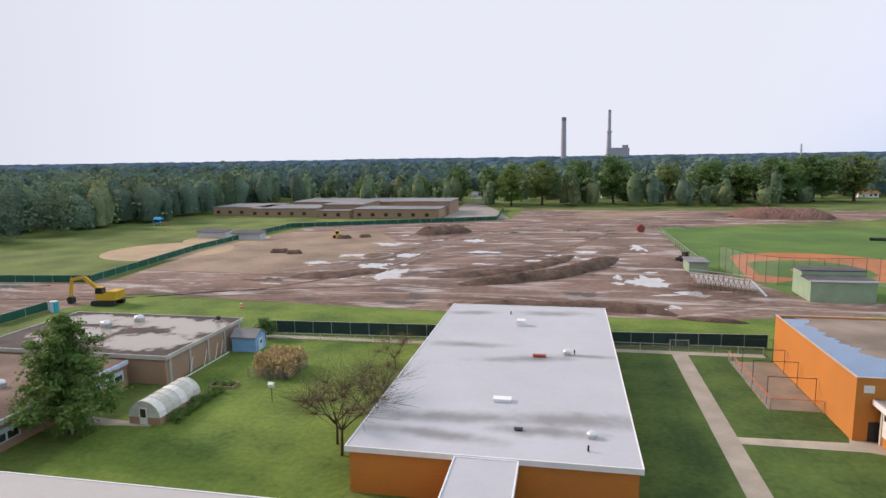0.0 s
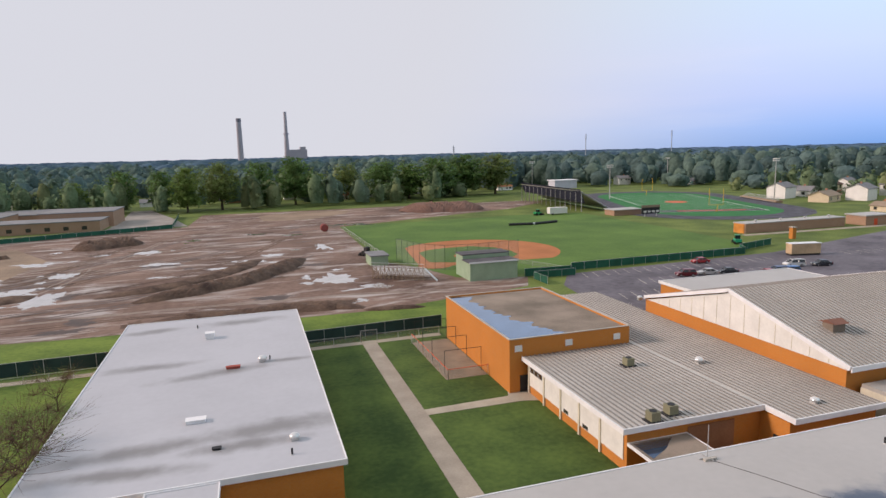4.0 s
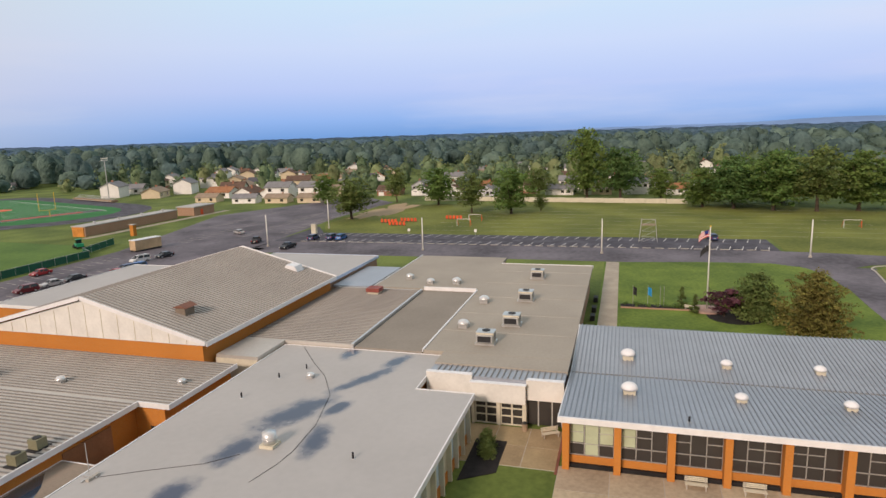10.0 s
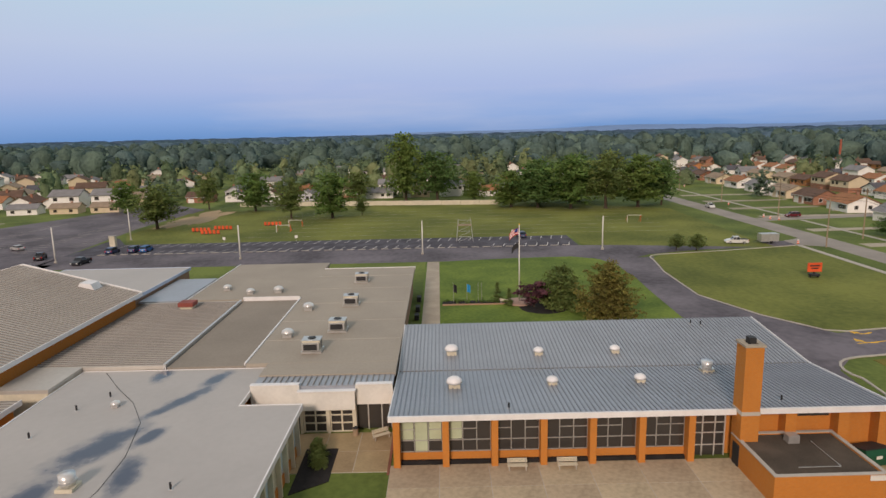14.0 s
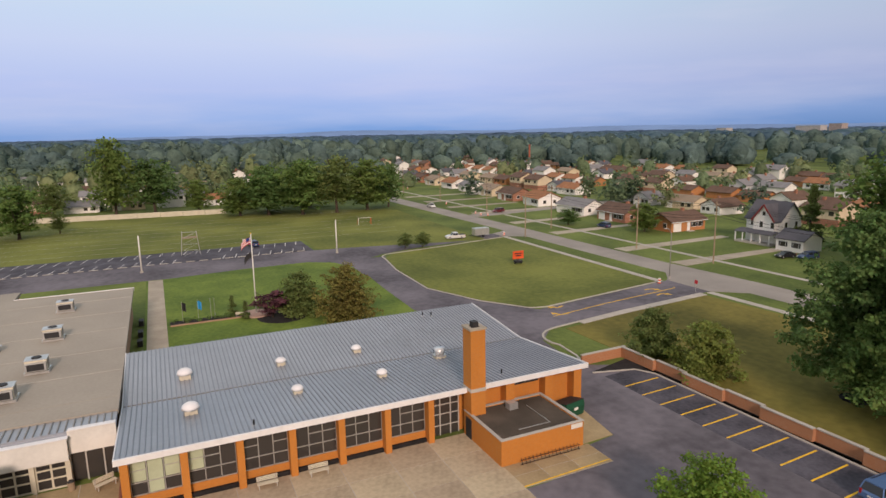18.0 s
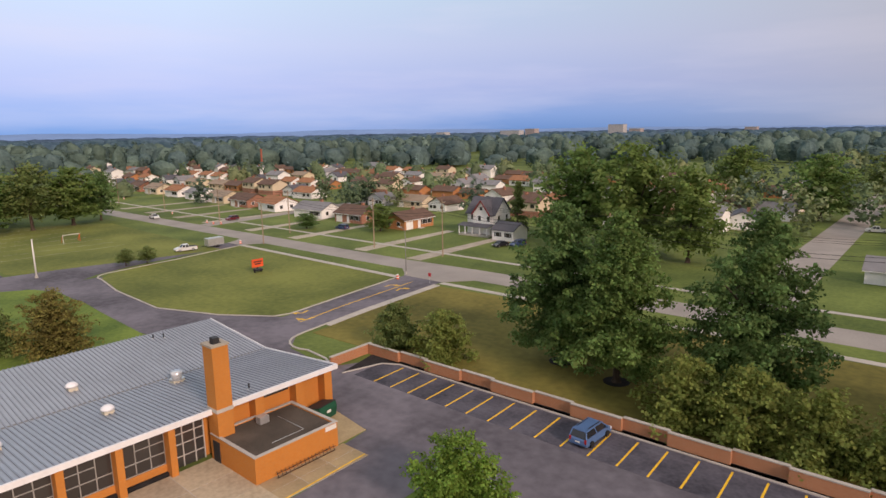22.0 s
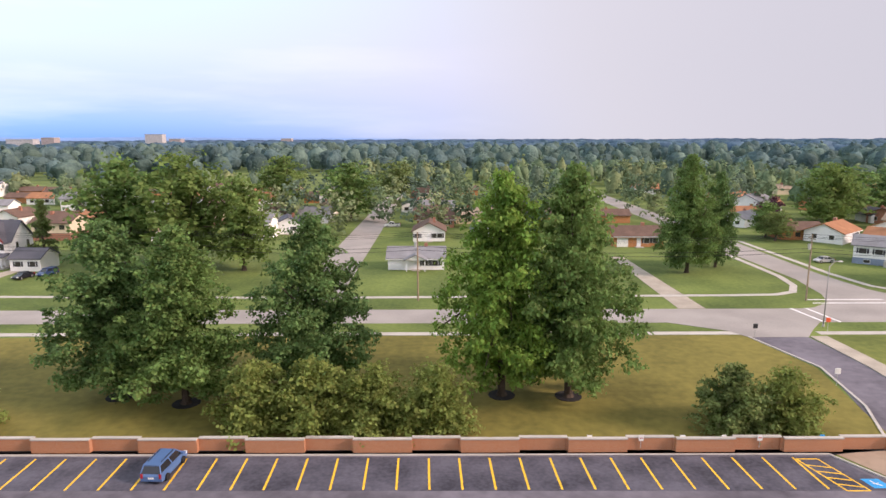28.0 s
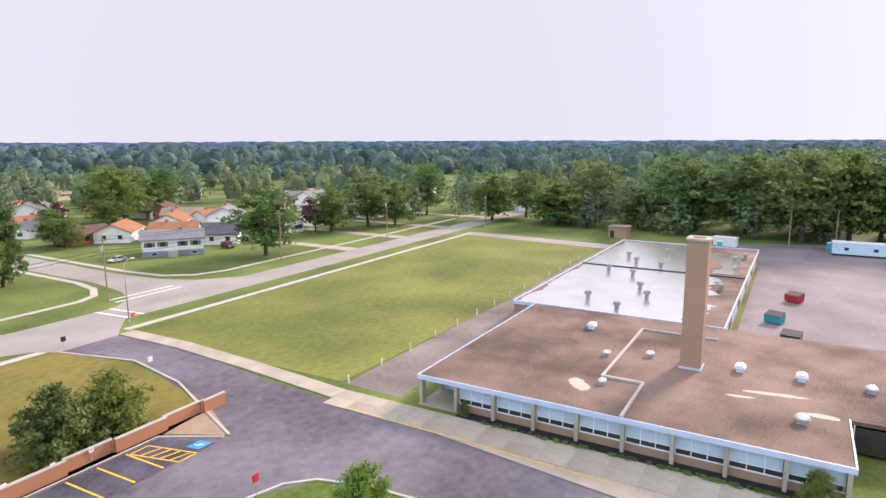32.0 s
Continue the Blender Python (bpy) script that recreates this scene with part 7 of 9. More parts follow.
for x, y, z in ((42.4, 28.3, 4.5),):
    t = thing("exhaust_vent", (x, y, z), "large shiny exhaust vent on the white roof", "roof vent")
    part("base", B().box(x - 0.65, x + 0.65, y - 0.65, y + 0.65, z - 0.05, z + 0.28), M_cream, t)
    smooth(part("drum", B().cone(x, y, z + 0.28, z + 1.25, 0.55, 0.6, 18), M_alu, t))
    part("flange", B().cone(x, y, z + 0.6, z + 0.72, 0.66, 0.66, 18), M_galv, t)
for i, (x, y, z, r) in enumerate(((56.7, 32.1, 4.5, 0.4), (0.3, 78.9, 4.5, 0.5), (2.5, 55.0, 4.5, 0.42), (75.4, 19.8, 5.0, 0.7), (87.6, 19.7, 5.0, 0.7), (98.3, 26.8, 5.0, 0.7), (97.7, 31.2, 5.0, 0.6), (100.6, 35.9, 5.0, 0.6), (49.6, 58.5, 4.6, 0.5),
                                  (61.1, 86.8, 5.0, 0.4), (52.1, 44.9, 4.6, 0.4), (-76.3, -14.6, 3.5, 0.5), (-74.1, -19.4, 3.5, 0.45), (-64.8, -17.3, 3.5, 0.45), (-64.6, 1.8, 3.5, 0.6), (-76.3, 8.1, 3.5, 0.55), (-72, 84, 3.95, 0.7), (-69, 88, 3.95, 0.7), (-66, 60, 3.5, 0.6))):
    mushroom("roof_vent", x, y, z, r, "small metal mushroom vent on the roof")
for x, y in ((-76.4, -4.5), (-76.5, 1.7), (-84.2, -24.3)):
    t = thing("hooded_vent", (x, y, 3.5), "pale blue hooded roof vent", "roof vent", "hooded vents")
    part("base", B().box(x - 0.5, x + 0.5, y - 0.42, y + 0.42, 3.45, 3.95), M_bluepan, t)
    part("hood", B().profile([(y - 0.62, 3.95), (y + 0.62, 3.95), (y + 0.55, 4.2), (y + 0.28, 4.38), (y - 0.28, 4.38), (y - 0.55, 4.2)], x - 0.62, x + 0.62, "x"), M_trim, t)
for x, y in ((-96.2, -23.9), (-111.9, -23.8), (-105.8, -21.3), (-117.5, -11.1), (-122.7, -27.6), (-132.8, -24.2), (-146.8, -11.5), (-151.9, -9.8), (-136, -30), (-142, -33), (-150, -26), (-155, -20), (-125, -33), (-138, -18), (-147, -20), (-101, -30)):
    t = thing("pipe_vent", (x, y, 3.4), "grey roof vent standing in rain water", "roof vent", "pipe vents")
    part("pipe", B().cone(x, y, 3.35, 4.3, 0.38, 0.34, 10), M_rib, t)
    part("cap", B().cone(x, y, 4.3, 4.75, 0.7, 0.5, 10), M_rib, t)
for i, (x, y) in enumerate(((77.6, 13.8), (89.9, 13.8), (104.4, 14.0), (70.0, 15.6))):
    t = thing("rooftop_unit", (x, y, 5), "boxy air handling unit on the tan roof", "air conditioner", "rooftop units")
    part("curb", B().box(x - 1.0, x + 1.0, y - 1.2, y + 1.2, 4.98, 5.25), M_galv, t)
    part("cabinet", B().box(x - 0.8, x + 0.8, y - 1.05, y + 1.05, 5.25, 6.5), M_cream, t)
    part("intake_hood", B().profile([(y - 1.0, 5.4), (y + 1.0, 5.4), (y + 1.0, 6.3), (y - 1.0, 6.3)], x - 1.25, x - 0.8, "x"), M_galv, t)
    part("louvre", B().box(x - 1.29, x - 1.25, y - 0.8, y + 0.8, 5.5, 6.2), M_dark, t)
    part("side_panel", B().box(x - 0.6, x + 0.6, y - 1.07, y - 1.05, 5.4, 6.3), M_rib, t)
    part("top_panel", B().box(x - 0.85, x + 0.85, y - 1.1, y + 1.1, 6.5, 6.56), M_galv, t)
    part("fan_grille", B().cone(x + 0.1, y, 6.56, 6.64, 0.5, 0.5, 12), M_dark, t)
for x, y in ((41.4, 60.7), (37.3, 47.6), (34.8, 46.9)):
    t = thing("condenser", (x, y, 4.6), "small condenser unit on the metal roof", "air conditioner", "condensers")
    part("cabinet", B().box(x - 0.5, x + 0.5, y - 0.5, y + 0.5, 4.75, 5.6), mat("olive_metal", (0.22, 0.21, 0.13), 0.6), t)
    part("grille", B().cone(x, y, 5.6, 5.66, 0.36, 0.36, 12), M_dark, t)
    part("sleeper", B().box(x - 0.8, x + 0.8, y - 0.6, y + 0.6, 4.6, 4.75), M_dark, t)
for x, y, z in ((63.3, 52.8, 8.75),):
    t = thing("hooded_exhaust", (x, y, z), "rust-brown hooded exhaust on the gym roof", "roof vent")
    part("box", B().box(x - 0.9, x + 0.9, y - 0.7, y + 0.7, z - 0.3, z + 0.9), M_gravel, t)
    part("hood", B().profile([(y - 1.1, z + 0.9), (y + 1.1, z + 0.9), (y, z + 1.3)], x - 1.1, x + 1.1, "x"), mat("rust_hood", (0.20, 0.09, 0.06), 0.7), t)
t = thing("ridge_vent", (89.7, 52.3, 9), "pale roof hatch on the gym roof", "roof vent")
part("hood", B().profile([(51.0, 8.1), (53.6, 8.8), (53.2, 9.5), (51.6, 9.3)], 88.6, 90.8, "x"), M_trim, t)
t = thing("red_vent", (90.1, 38.3, 5), "red-brown fan housing on the middle roof", "roof vent")
part("base", B().box(89.3, 90.9, 37.4, 39.2, 5, 5.4), M_cream, t)
part("hood", B().box(89.1, 91.1, 37.2, 39.4, 5.4, 6.0), mat("red_housing", (0.30, 0.08, 0.06), 0.6), t)
for nm, x, y, w, d, h, m in (("roof_hatch", -6.4, 62.3, 0.9, 0.45, 0.3, M_trim), ("square_vent", -6.6, 92.3, 0.6, 0.6, 0.8, M_trim), ("red_vent_box", -3.2, 77.5, 0.8, 0.25, 0.25, mat("red_box", (0.33, 0.08, 0.06))), ("drain_box", -4.2, 55.5, 0.35, 0.2, 0.12, M_dark)):
    t = thing(nm, (x, y, 4.5), "small fitting on the white membrane roof", "roof fitting")
    part("body", B().box(x - w, x + w, y - d, y + d, 4.48, 4.5 + h), m, t)
    part("lid", B().box(x - w - 0.06, x + w + 0.06, y - d - 0.06, y + d + 0.06, 4.5 + h, 4.56 + h), m, t)
for x, y, z in ((2.1, 52.2, 4.5), (-8.7, 98.5, 4.5), (1.2, 79.3, 4.5), (56, 35.5, 4.5), (59, 33.8, 4.5), (50.5, 36.5, 4.5), (42, 20.5, 4.5), (53.6, -5.8, 4.86), (53.8, -31.4, 4.84), (77.4, -32.0, 4.88), (76.9, -33.1, 4.84)):
    t = thing("pipe", (x, y, z), "thin vent pipe on a roof", "vent pipe", "vent pipes")
    part("pipe", B().cone(x, y, z - 0.02, z + 0.55, 0.09, 0.09, 8), M_dark, t)
    part("flange", B().cone(x, y, z - 0.01, z + 0.05, 0.22, 0.18, 8), M_galv, t)
ant = thing("antenna", (34.7, 39.5, 4.5), "short antenna mast on a ballast frame", "antenna")
part("mast", B().cone(34.7, 39.5, 4.5, 7.4, 0.035, 0.03, 6), M_galv, ant)
part("frame", B().bar((33.9, 39.5, 4.56), (35.5, 39.5, 4.56), 0.1).bar((34.7, 38.8, 4.6), (34.7, 40.1, 4.6), 0.1), M_galv, ant)
for k in range(4):
    part("ballast", B().box(34.1 + 0.3 * k, 34.35 + 0.3 * k, 39.0, 39.3, 4.5, 4.72), M_kerb, ant)
cb = B()
cb.tube([(34.7, 39.2, 4.52), (36.5, 36, 4.52), (38.5, 32, 4.52), (40.5, 30, 4.52)], 0.02, 0.02, 5)
cb.tube([(65.6, 37.7, 4.52), (61, 34, 4.52), (57.5, 30.8, 4.52), (53.1, 28, 4.52), (46.8, 26.3, 4.52), (42, 25.9, 4.52), (39.8, 26.1, 4.52), (37, 26.8, 4.52)], 0.02, 0.02, 5)
single("roof_cable", cb, M_dark, "thin dark cable lying on the white roof", "cable")
# blue of reflected sky is put into the base colour of both puddles
single("roof_puddle", B().prism([(29.85, 93.6)] + [(33.0 + max(0, 84 - y) * 0.26 + 1.8 * noise.noise((y * 0.55, 0.3, 0)) + 1.5 * noise.noise((y * 1.7, 4.0, 0)) + 1.0 * noise.noise((y * 4.3, 7.0, 0)), y) for y in [93.6 - 0.5 * k for k in range(50)]] + [(29.85, 68.7)], 6.69, 6.715), mat("sky_tinted_puddle", (0.20, 0.30, 0.46), 0.03, 0.1, 0.4, 2.0, 0.0, spec=0.9, metal=0.85), "rain puddle on the hall roof, tinted with a painted sky reflection", "puddle")
single("canopy_puddle", B().prism([(32.3, 46.3), (36.5, 46.3), (34.6, 44.6), (32.4, 43.4)], 2.94, 2.965), bpy.data.materials["sky_tinted_puddle"], "rain puddle on the canopy roof", "puddle")
lad = thing("lattice_mast", (47.3, 69.5, 4.6), "thin lattice mast at the roof edge", "mast")
for a, q in ((0, 0), (0.35, 0), (0.17, 0.3)):
    part("leg", B().bar((47.2 + a, 69.4 + q, 4.6), (47.2 + a, 69.4 + q, 9.6), 0.04), M_galv, lad)
for k in range(8):
    part("rung", B().bar((47.2, 69.4, 4.9 + k * 0.6), (47.55, 69.4, 4.9 + k * 0.6), 0.03), M_galv, lad)


# ---------------- fences, poles ----------------
def fence(name, pts, h, step, screen, label, rail_mat=M_galv, rail=None):
    """Posts, a top rail and a screen between them, section by section."""
    t = thing(name, (pts[0][0], pts[0][1], 0), label, "fence")
    post = B().cone(0, 0, -0.05, h + 0.06, 0.045, 0.045, 6).mesh("post", rail_mat)
    for (xa, ya), (xb, yb) in zip(pts, pts[1:]):
        L = math.hypot(xb - xa, yb - ya)
        k = max(1, int(L / step))
        for i in range(k + 1):
            shared("post", post, t, (xa + (xb - xa) * i / k, ya + (yb - ya) * i / k, 0))
        part("top_rail", B().bar((xa, ya, h), (xb, yb, h), 0.06), rail or rail_mat, t)
        if screen:
            part("screen", B().bar((xa, ya, h * 0.5 + 0.03), (xb, yb, h * 0.5 + 0.03), 0.03, h - 0.1), screen, t)
        else:
            part("mid_rail", B().bar((xa, ya, h * 0.5), (xb, yb, h * 0.5), 0.03), rail_mat, t)
            part("bottom_rail", B().bar((xa, ya, 0.1), (xb, yb, 0.1), 0.03), rail_mat, t)
    return t


M_mesh = bpy.data.materials.new("chain_link")
M_mesh.use_nodes = True
nt = M_mesh.node_tree
tp, mx_ = nt.nodes.new("ShaderNodeBsdfTransparent"), nt.nodes.new("ShaderNodeMixShader")
nt.nodes["Principled BSDF"].inputs["Base Color"].default_value = (0.35, 0.36, 0.35, 1)
mx_.inputs[0].default_value = 0.10
nt.links.new(tp.outputs[0], mx_.inputs[1])
nt.links.new(nt.nodes["Principled BSDF"].outputs[0], mx_.inputs[2])
nt.links.new(mx_.outputs[0], nt.nodes["Material Output"].inputs[0])

fence("screen_fence", [(-53, 97.8), (-19.6, 99.2), (6.8, 98.8), (30.6, 100.5)], 2.15, 3.2, M_fdark, "dark green screen fence behind the school lawn")
fence("screen_fence", [(-104.5, 107), (-104.5, 96), (-130, 82), (-160, 78)], 1.8, 4.0, M_fgreen, "green screen fence round the site")
fence("site_fence", [(-320, 131), (-145, 133.5), (-114.6, 136), (-119.3, 193), (-114.9, 259), (-70, 276), (-26, 293), (-27.5, 350)], 1.9, 5.0, M_fgreen, "long green screen fence round the building site")
fence("lot_fence", [(62, 134), (74, 133.3), (76, 136.5), (131, 138), (133.7, 143), (150, 148)], 2.0, 3.5, M_fgreen, "green screen fence between lot and ball field")
fence("lot_fence", [(63, 124), (63, 131), (74, 131)], 1.8, 3.0, M_fgreen, "short green screen fence by the lot")
fence("chain_fence", [(-52, 93.6), (-22, 95.0)], 1.2, 3.0, M_mesh, "low chain link fence along the walk")
fence("chain_fence", [(7, 96.6), (15.7, 96.6)], 1.2, 3.0, M_mesh, "low chain link fence along the walk")
fence("chain_fence", [(18.4, 96.6), (29, 96.8)], 1.2, 3.0, M_mesh, "low chain link fence along the walk")
fence("gate", [(15.7, 96.6), (18.4, 96.6)], 1.9, 1.35, M_mesh, "chain link gate at the end of the walk")
M_orange = mat("orange_plastic", (0.70, 0.10, 0.03), 0.6)
fence("batting_cage_fence", [(23.3, 93.2), (23.7, 75.4), (29.4, 75.4)], 1.5, 3.0, M_mesh, "low chain link fence with an orange top rail", M_galv, M_orange)
for y in (93.4, 88.5, 83.5, 77.5):
    fr = thing("cage_frame", (26.5, y, 0), "thin steel batting cage frame", "frame", "cage frames")
    part("post", B().bar((23.9, y, 0), (23.9, y, 3.4), 0.06), M_dark, fr)
    part("post", B().bar((29.2, y, 0), (29.2, y, 3.4), 0.06), M_dark, fr)
    part("beam", B().bar((23.9, y, 3.4), (29.2, y, 3.4), 0.06), M_dark, fr)
sheet("batting_cage_floor", [(23.5, 75.6), (29.4, 75.6), (29.4, 93.2), (23.4, 93.2)], 0.04, mat("cage_grit", (0.27, 0.22, 0.16), 0.95), "gritty floor of the batting cage", "ground patch")
fence("backstop", [(38.5, 168), (43, 154), (47, 150), (56, 149), (68, 151)], 6.5, 2.6, M_mesh, "tall chain link backstop round home plate", M_fdark)
fence("foul_fence", [(36, 170), (35.5, 248)], 1.6, 4.0, M_mesh, "chain link fence along the outfield")
fence("outfield_fence", [(68, 151), (74, 137), (133, 140.5)], 1.2, 4.0, M_mesh, "low chain link fence along the ball field")


def lamp_pole(name, x, y, h, r, m, label, arm=None):
    t = thing(name, (x, y, 0), label, "pole", name + "s")
    smooth(part("shaft", B().cone(x, y, -0.1, h, r, r * 0.7, 10), m, t))
    part("base", B().cone(x, y, 0, 0.5, r * 2.0, r * 1.7, 10), M_kerb, t)
    if arm:
        dx, dy = arm
        part("arm", B().tube([(x, y, h - 0.2), (x + dx * 0.5, y + dy * 0.5, h + 0.5), (x + dx, y + dy, h + 0.4)], 0.06, 0.05, 6), m, t)
        part("lamp_head", B().box(x + dx - 0.35, x + dx + 0.35, y + dy - 0.16, y + dy + 0.16, h + 0.28, h + 0.44), M_white, t)
    return t


for x, y, h in ((152.6, 96.8, 9.0), (186.4, 94.5, 9.5), (152.4, 50.5, 8.6), (153.6, 5.0, 8.5), (154.5, -40.5, 8.6)):
    lamp_pole("white_pole", x, y, h, 0.19, M_white, "plain white steel lamp pole beside the drive")
lamp_pole("street_lamp", 90.6, -94.6, 9.5, 0.1, M_rib, "grey street lamp with a curved arm", (2.6, -1.2))
lamp_pole("street_lamp", -60.8, -96.2, 10.0, 0.1, M_rib, "grey street lamp with a curved arm", (-2.6, -1.6))
lamp_pole("street_lamp", -196, -96, 9.5, 0.1, M_rib, "grey street lamp with a curved arm", (-2.4, -1.2))
POLES = [(340, -114, 13), (296, -113.6, 13), (250, -113.4, 13), (205, -113, 13.3), (160, -112.6, 13.3), (119.1, -111.9, 13.3), (96.4, -114, 14), (54, -116, 13.5), (5, -113.2, 13), (-67.3, -112.4, 12.5), (-112, -111.5, 13), (-158, -111.6, 12.5), (-205, -112, 12.5), (-262, -112, 12.5), (-330, -112, 12.5)]
for x, y, h in POLES:
    t = thing("utility_pole", (x, y, 0), "brown wooden utility pole with cross-arm", "utility pole", "utility poles")
    part("pole", B().cone(x, y, -0.1, h, 0.17, 0.12, 8), M_wood, t)
    part("crossarm", B().bar((x, y - 1.1, h - 0.8), (x, y + 1.1, h - 0.8), 0.12), M_wood, t)
    for q in (-1.0, -0.4, 0.4, 1.0):
        part("insulator", B().cone(x, y + q, h - 0.74, h - 0.55, 0.05, 0.04, 6), M_galv, t)
    if x in (119.1, 5, -67.3, -158):
        part("transformer", B().cone(x + 0.35, y, h - 2.8, h - 1.8, 0.28, 0.28, 10), M_galv, t)
for (xa, ya, ha), (xb, yb, hb_) in zip(POLES, POLES[1:]):
    for q, dz in ((-1.0, -0.55), (1.0, -0.55), (0.0, 0.0), (0.1, -2.6), (0.1, -3.3)):
        pts = [(xa + (xb - xa) * s, ya + (yb - ya) * s + q, (ha + dz) * (1 - s) + (hb_ + dz) * s - 1.1 * 4 * s * (1 - s)) for s in (0, 0.17, 0.33, 0.5, 0.67, 0.83, 1)]
        tagged(single("wire", B().tube(pts, 0.03 if dz > -1 else 0.045, 0.03 if dz > -1 else 0.045, 3), M_dark, "thin dark overhead wire between utility poles", "wire"), group="overhead wires")
for x, y, h in ((-74, -170, 11), (-210, -60, 11), (-195, -2, 11), (-197, 9, 11), (86, -178, 11), (150, -96, 12)):
    t = thing("utility_pole", (x, y, 0), "brown wooden utility pole", "utility pole", "utility poles")
    part("pole", B().cone(x, y, -0.1, h, 0.16, 0.12, 8), M_wood, t)
    part("crossarm", B().bar((x - 0.8, y, h - 0.7), (x + 0.8, y, h - 0.7), 0.1), M_wood, t)

# flagpole and flower bed
fp = thing("flagpole", (106.5, -13.4, 0), "tall white flagpole with two flags", "flagpole")
smooth(part("pole", B().cone(106.5, -13.4, 0, 14.0, 0.13, 0.08, 10), M_white, fp))
part("ball", B().dome(106.5, -13.4, 14.0, 0.14, 0.16, 8, 3), M_yel, fp)


def flag_mesh(x, y, z, L, h, dirx, diry, droop, k0=0.0, k1=1.0):
    b = B()
    n = 8
    for i in range(n + 1):
        s = i / n
        wv = 0.12 * math.sin(6 * s)
        for q in (k0, k1):
            b.v.append((x + dirx * L * s + wv * diry, y + diry * L * s - wv * dirx, z - h * (1 - q) - droop * s * s))
    b.f = [(2 * i, 2 * i + 2, 2 * i + 3, 2 * i + 1) for i in range(n)]
    m = len(b.v)
    b.v += [(px + 0.01 * diry, py - 0.01 * dirx, pz) for px, py, pz in b.v]
    b.f += [tuple(m + j for j in f[::-1]) for f in b.f]
    return b


M_fr, M_fw, M_fb = mat("flag_red", (0.5, 0.03, 0.04), 0.8), mat("flag_white", (0.7, 0.68, 0.66), 0.8), mat("flag_blue", (0.03, 0.05, 0.2), 0.8)
for i in range(7):
    part("stripe", flag_mesh(106.5, -13.3, 13.4, 1.7, 1.1, 0.35, 0.9, 1.1, i / 7, (i + 1) / 7), M_fr if i % 2 == 0 else M_fw, fp, "red and white flag stripe")
part("canton", flag_mesh(106.46, -13.3, 13.41, 0.75, 0.6, 0.35, 0.9, 0.25), M_fb, fp, "blue flag canton")
part("lower_flag", flag_mesh(106.5, -13.3, 10.9, 1.3, 1.0, 0.35, 0.9, 1.2), M_dark, fp, "black hanging flag")
fbd = thing("flower_bed", (106, -7, 0), "stone-edged flower bed with low plants", "flower bed")
part("edging", B().box(105.6, 105.9, -11.5, 0.2, 0, 0.25), M_brick2, fbd)
part("soil", B().box(105.9, 108.4, -11.5, 0.2, 0, 0.12), M_black, fbd)
part("terrace", B().prism(arc(106.5, -13.4, 2.4, 0, 360, 14)[:-1], 0, 0.35), mat("pink_stone", (0.40, 0.27, 0.22), 0.9), fbd)
pr = np.random.default_rng(9)
pc = np.stack([pr.uniform(106.2, 108.2, 30), pr.uniform(-11, 0, 30), pr.uniform(0.2, 0.5, 30)], 1)
part("planting", quads_mesh("planting", leaf_cloud(pr, pc, pr.uniform(0.25, 0.5, 30), 2200, 0.14), M_leaf), M_leaf, fbd)
for i, y in enumerate((-1.8, -4.2, -6.2, -6.8)):
    t = thing("banner_pole", (107.5, y, 0), "short pole with a drooping banner" if i < 2 else "short bare banner pole", "flagpole", "banner poles")
    part("pole", B().cone(107.5, y, 0, 3.6, 0.04, 0.03, 6), M_galv, t)
    if i < 2:
        part("banner", flag_mesh(107.5, y, 3.4, 0.7, 1.4, 0.3, -0.9, 0.4), (M_dark, M_blue)[i], t)
placed(K_spire, 107.6, -9.6, 0.30, 0, 1.1)
placed(K_spire, 104.8, -11.4, 0.26, 40, 1.2)
sheet("shrub_bed", arc(103.4, -17.2, 4.2, 0, 360, 16)[:-1], 0.05, M_black, "dark mulch bed round the shrubs", "planting bed")
for x, y in ((-6.7, -69.4), (-14.5, -69), (29.8, -67.3), (38.4, -69.2)):
    sheet("mulch_ring", arc(x, y, 1.6, 0, 360, 14)[:-1], 0.08, M_black, "ring of dark mulch round a trunk", "mulch")


def bench(x, y, turn, z=0.07):
    t = thing("bench", (0, 0, 0), "pale slatted park bench on the patio", "bench", "benches")
    for k in range(4):
        part("seat_slat", B().box(-0.9, 0.9, -0.25 + k * 0.13, -0.15 + k * 0.13, 0.43, 0.47), M_cream, t)
    for k in range(3):
        part("back_slat", B().box(-0.9, 0.9, 0.3 + k * 0.02, 0.34 + k * 0.02, 0.55 + k * 0.14, 0.66 + k * 0.14), M_cream, t)
    for x0 in (-0.75, 0.75):
        part("leg", B().box(x0 - 0.04, x0 + 0.04, -0.22, -0.14, 0, 0.43), M_kerb, t)
        part("leg", B().box(x0 - 0.04, x0 + 0.04, 0.28, 0.36, 0, 0.95), M_kerb, t)
    t.matrix_basis = pose(x, y, z, 0, 0, turn)


bench(51.2, -6.3, -90)
bench(51.2, -10.8, -90)
bench(57.6, 6.5, -60)
bench(106.2, -10.9, 60, 0.02)
bn = thing("litter_bin", (58.4, 9.2, 0), "brown litter bin by the doors", "litter bin")
part("drum", B().cone(58.4, 9.2, 0.05, 0.85, 0.28, 0.3, 12), M_wood, bn)
part("lid", B().cone(58.4, 9.2, 0.85, 1.0, 0.3, 0.16, 12), M_dark, bn)
placed(K_bush[1], 54.2, 12.2, 0.30, 10, 0.8)
placed(K_bush[1], 52.6, 11.8, 0.24, 60, 0.9)
sheet("corner_bed", [(50, 10.5), (55.8, 10.5), (55.8, 13.6), (48, 13.6)], 0.076, M_black, "dark mulch bed by the wall", "planting bed")
placed(K_bush[0], -56.6, 3.4, 0.42, 0, 0.9)
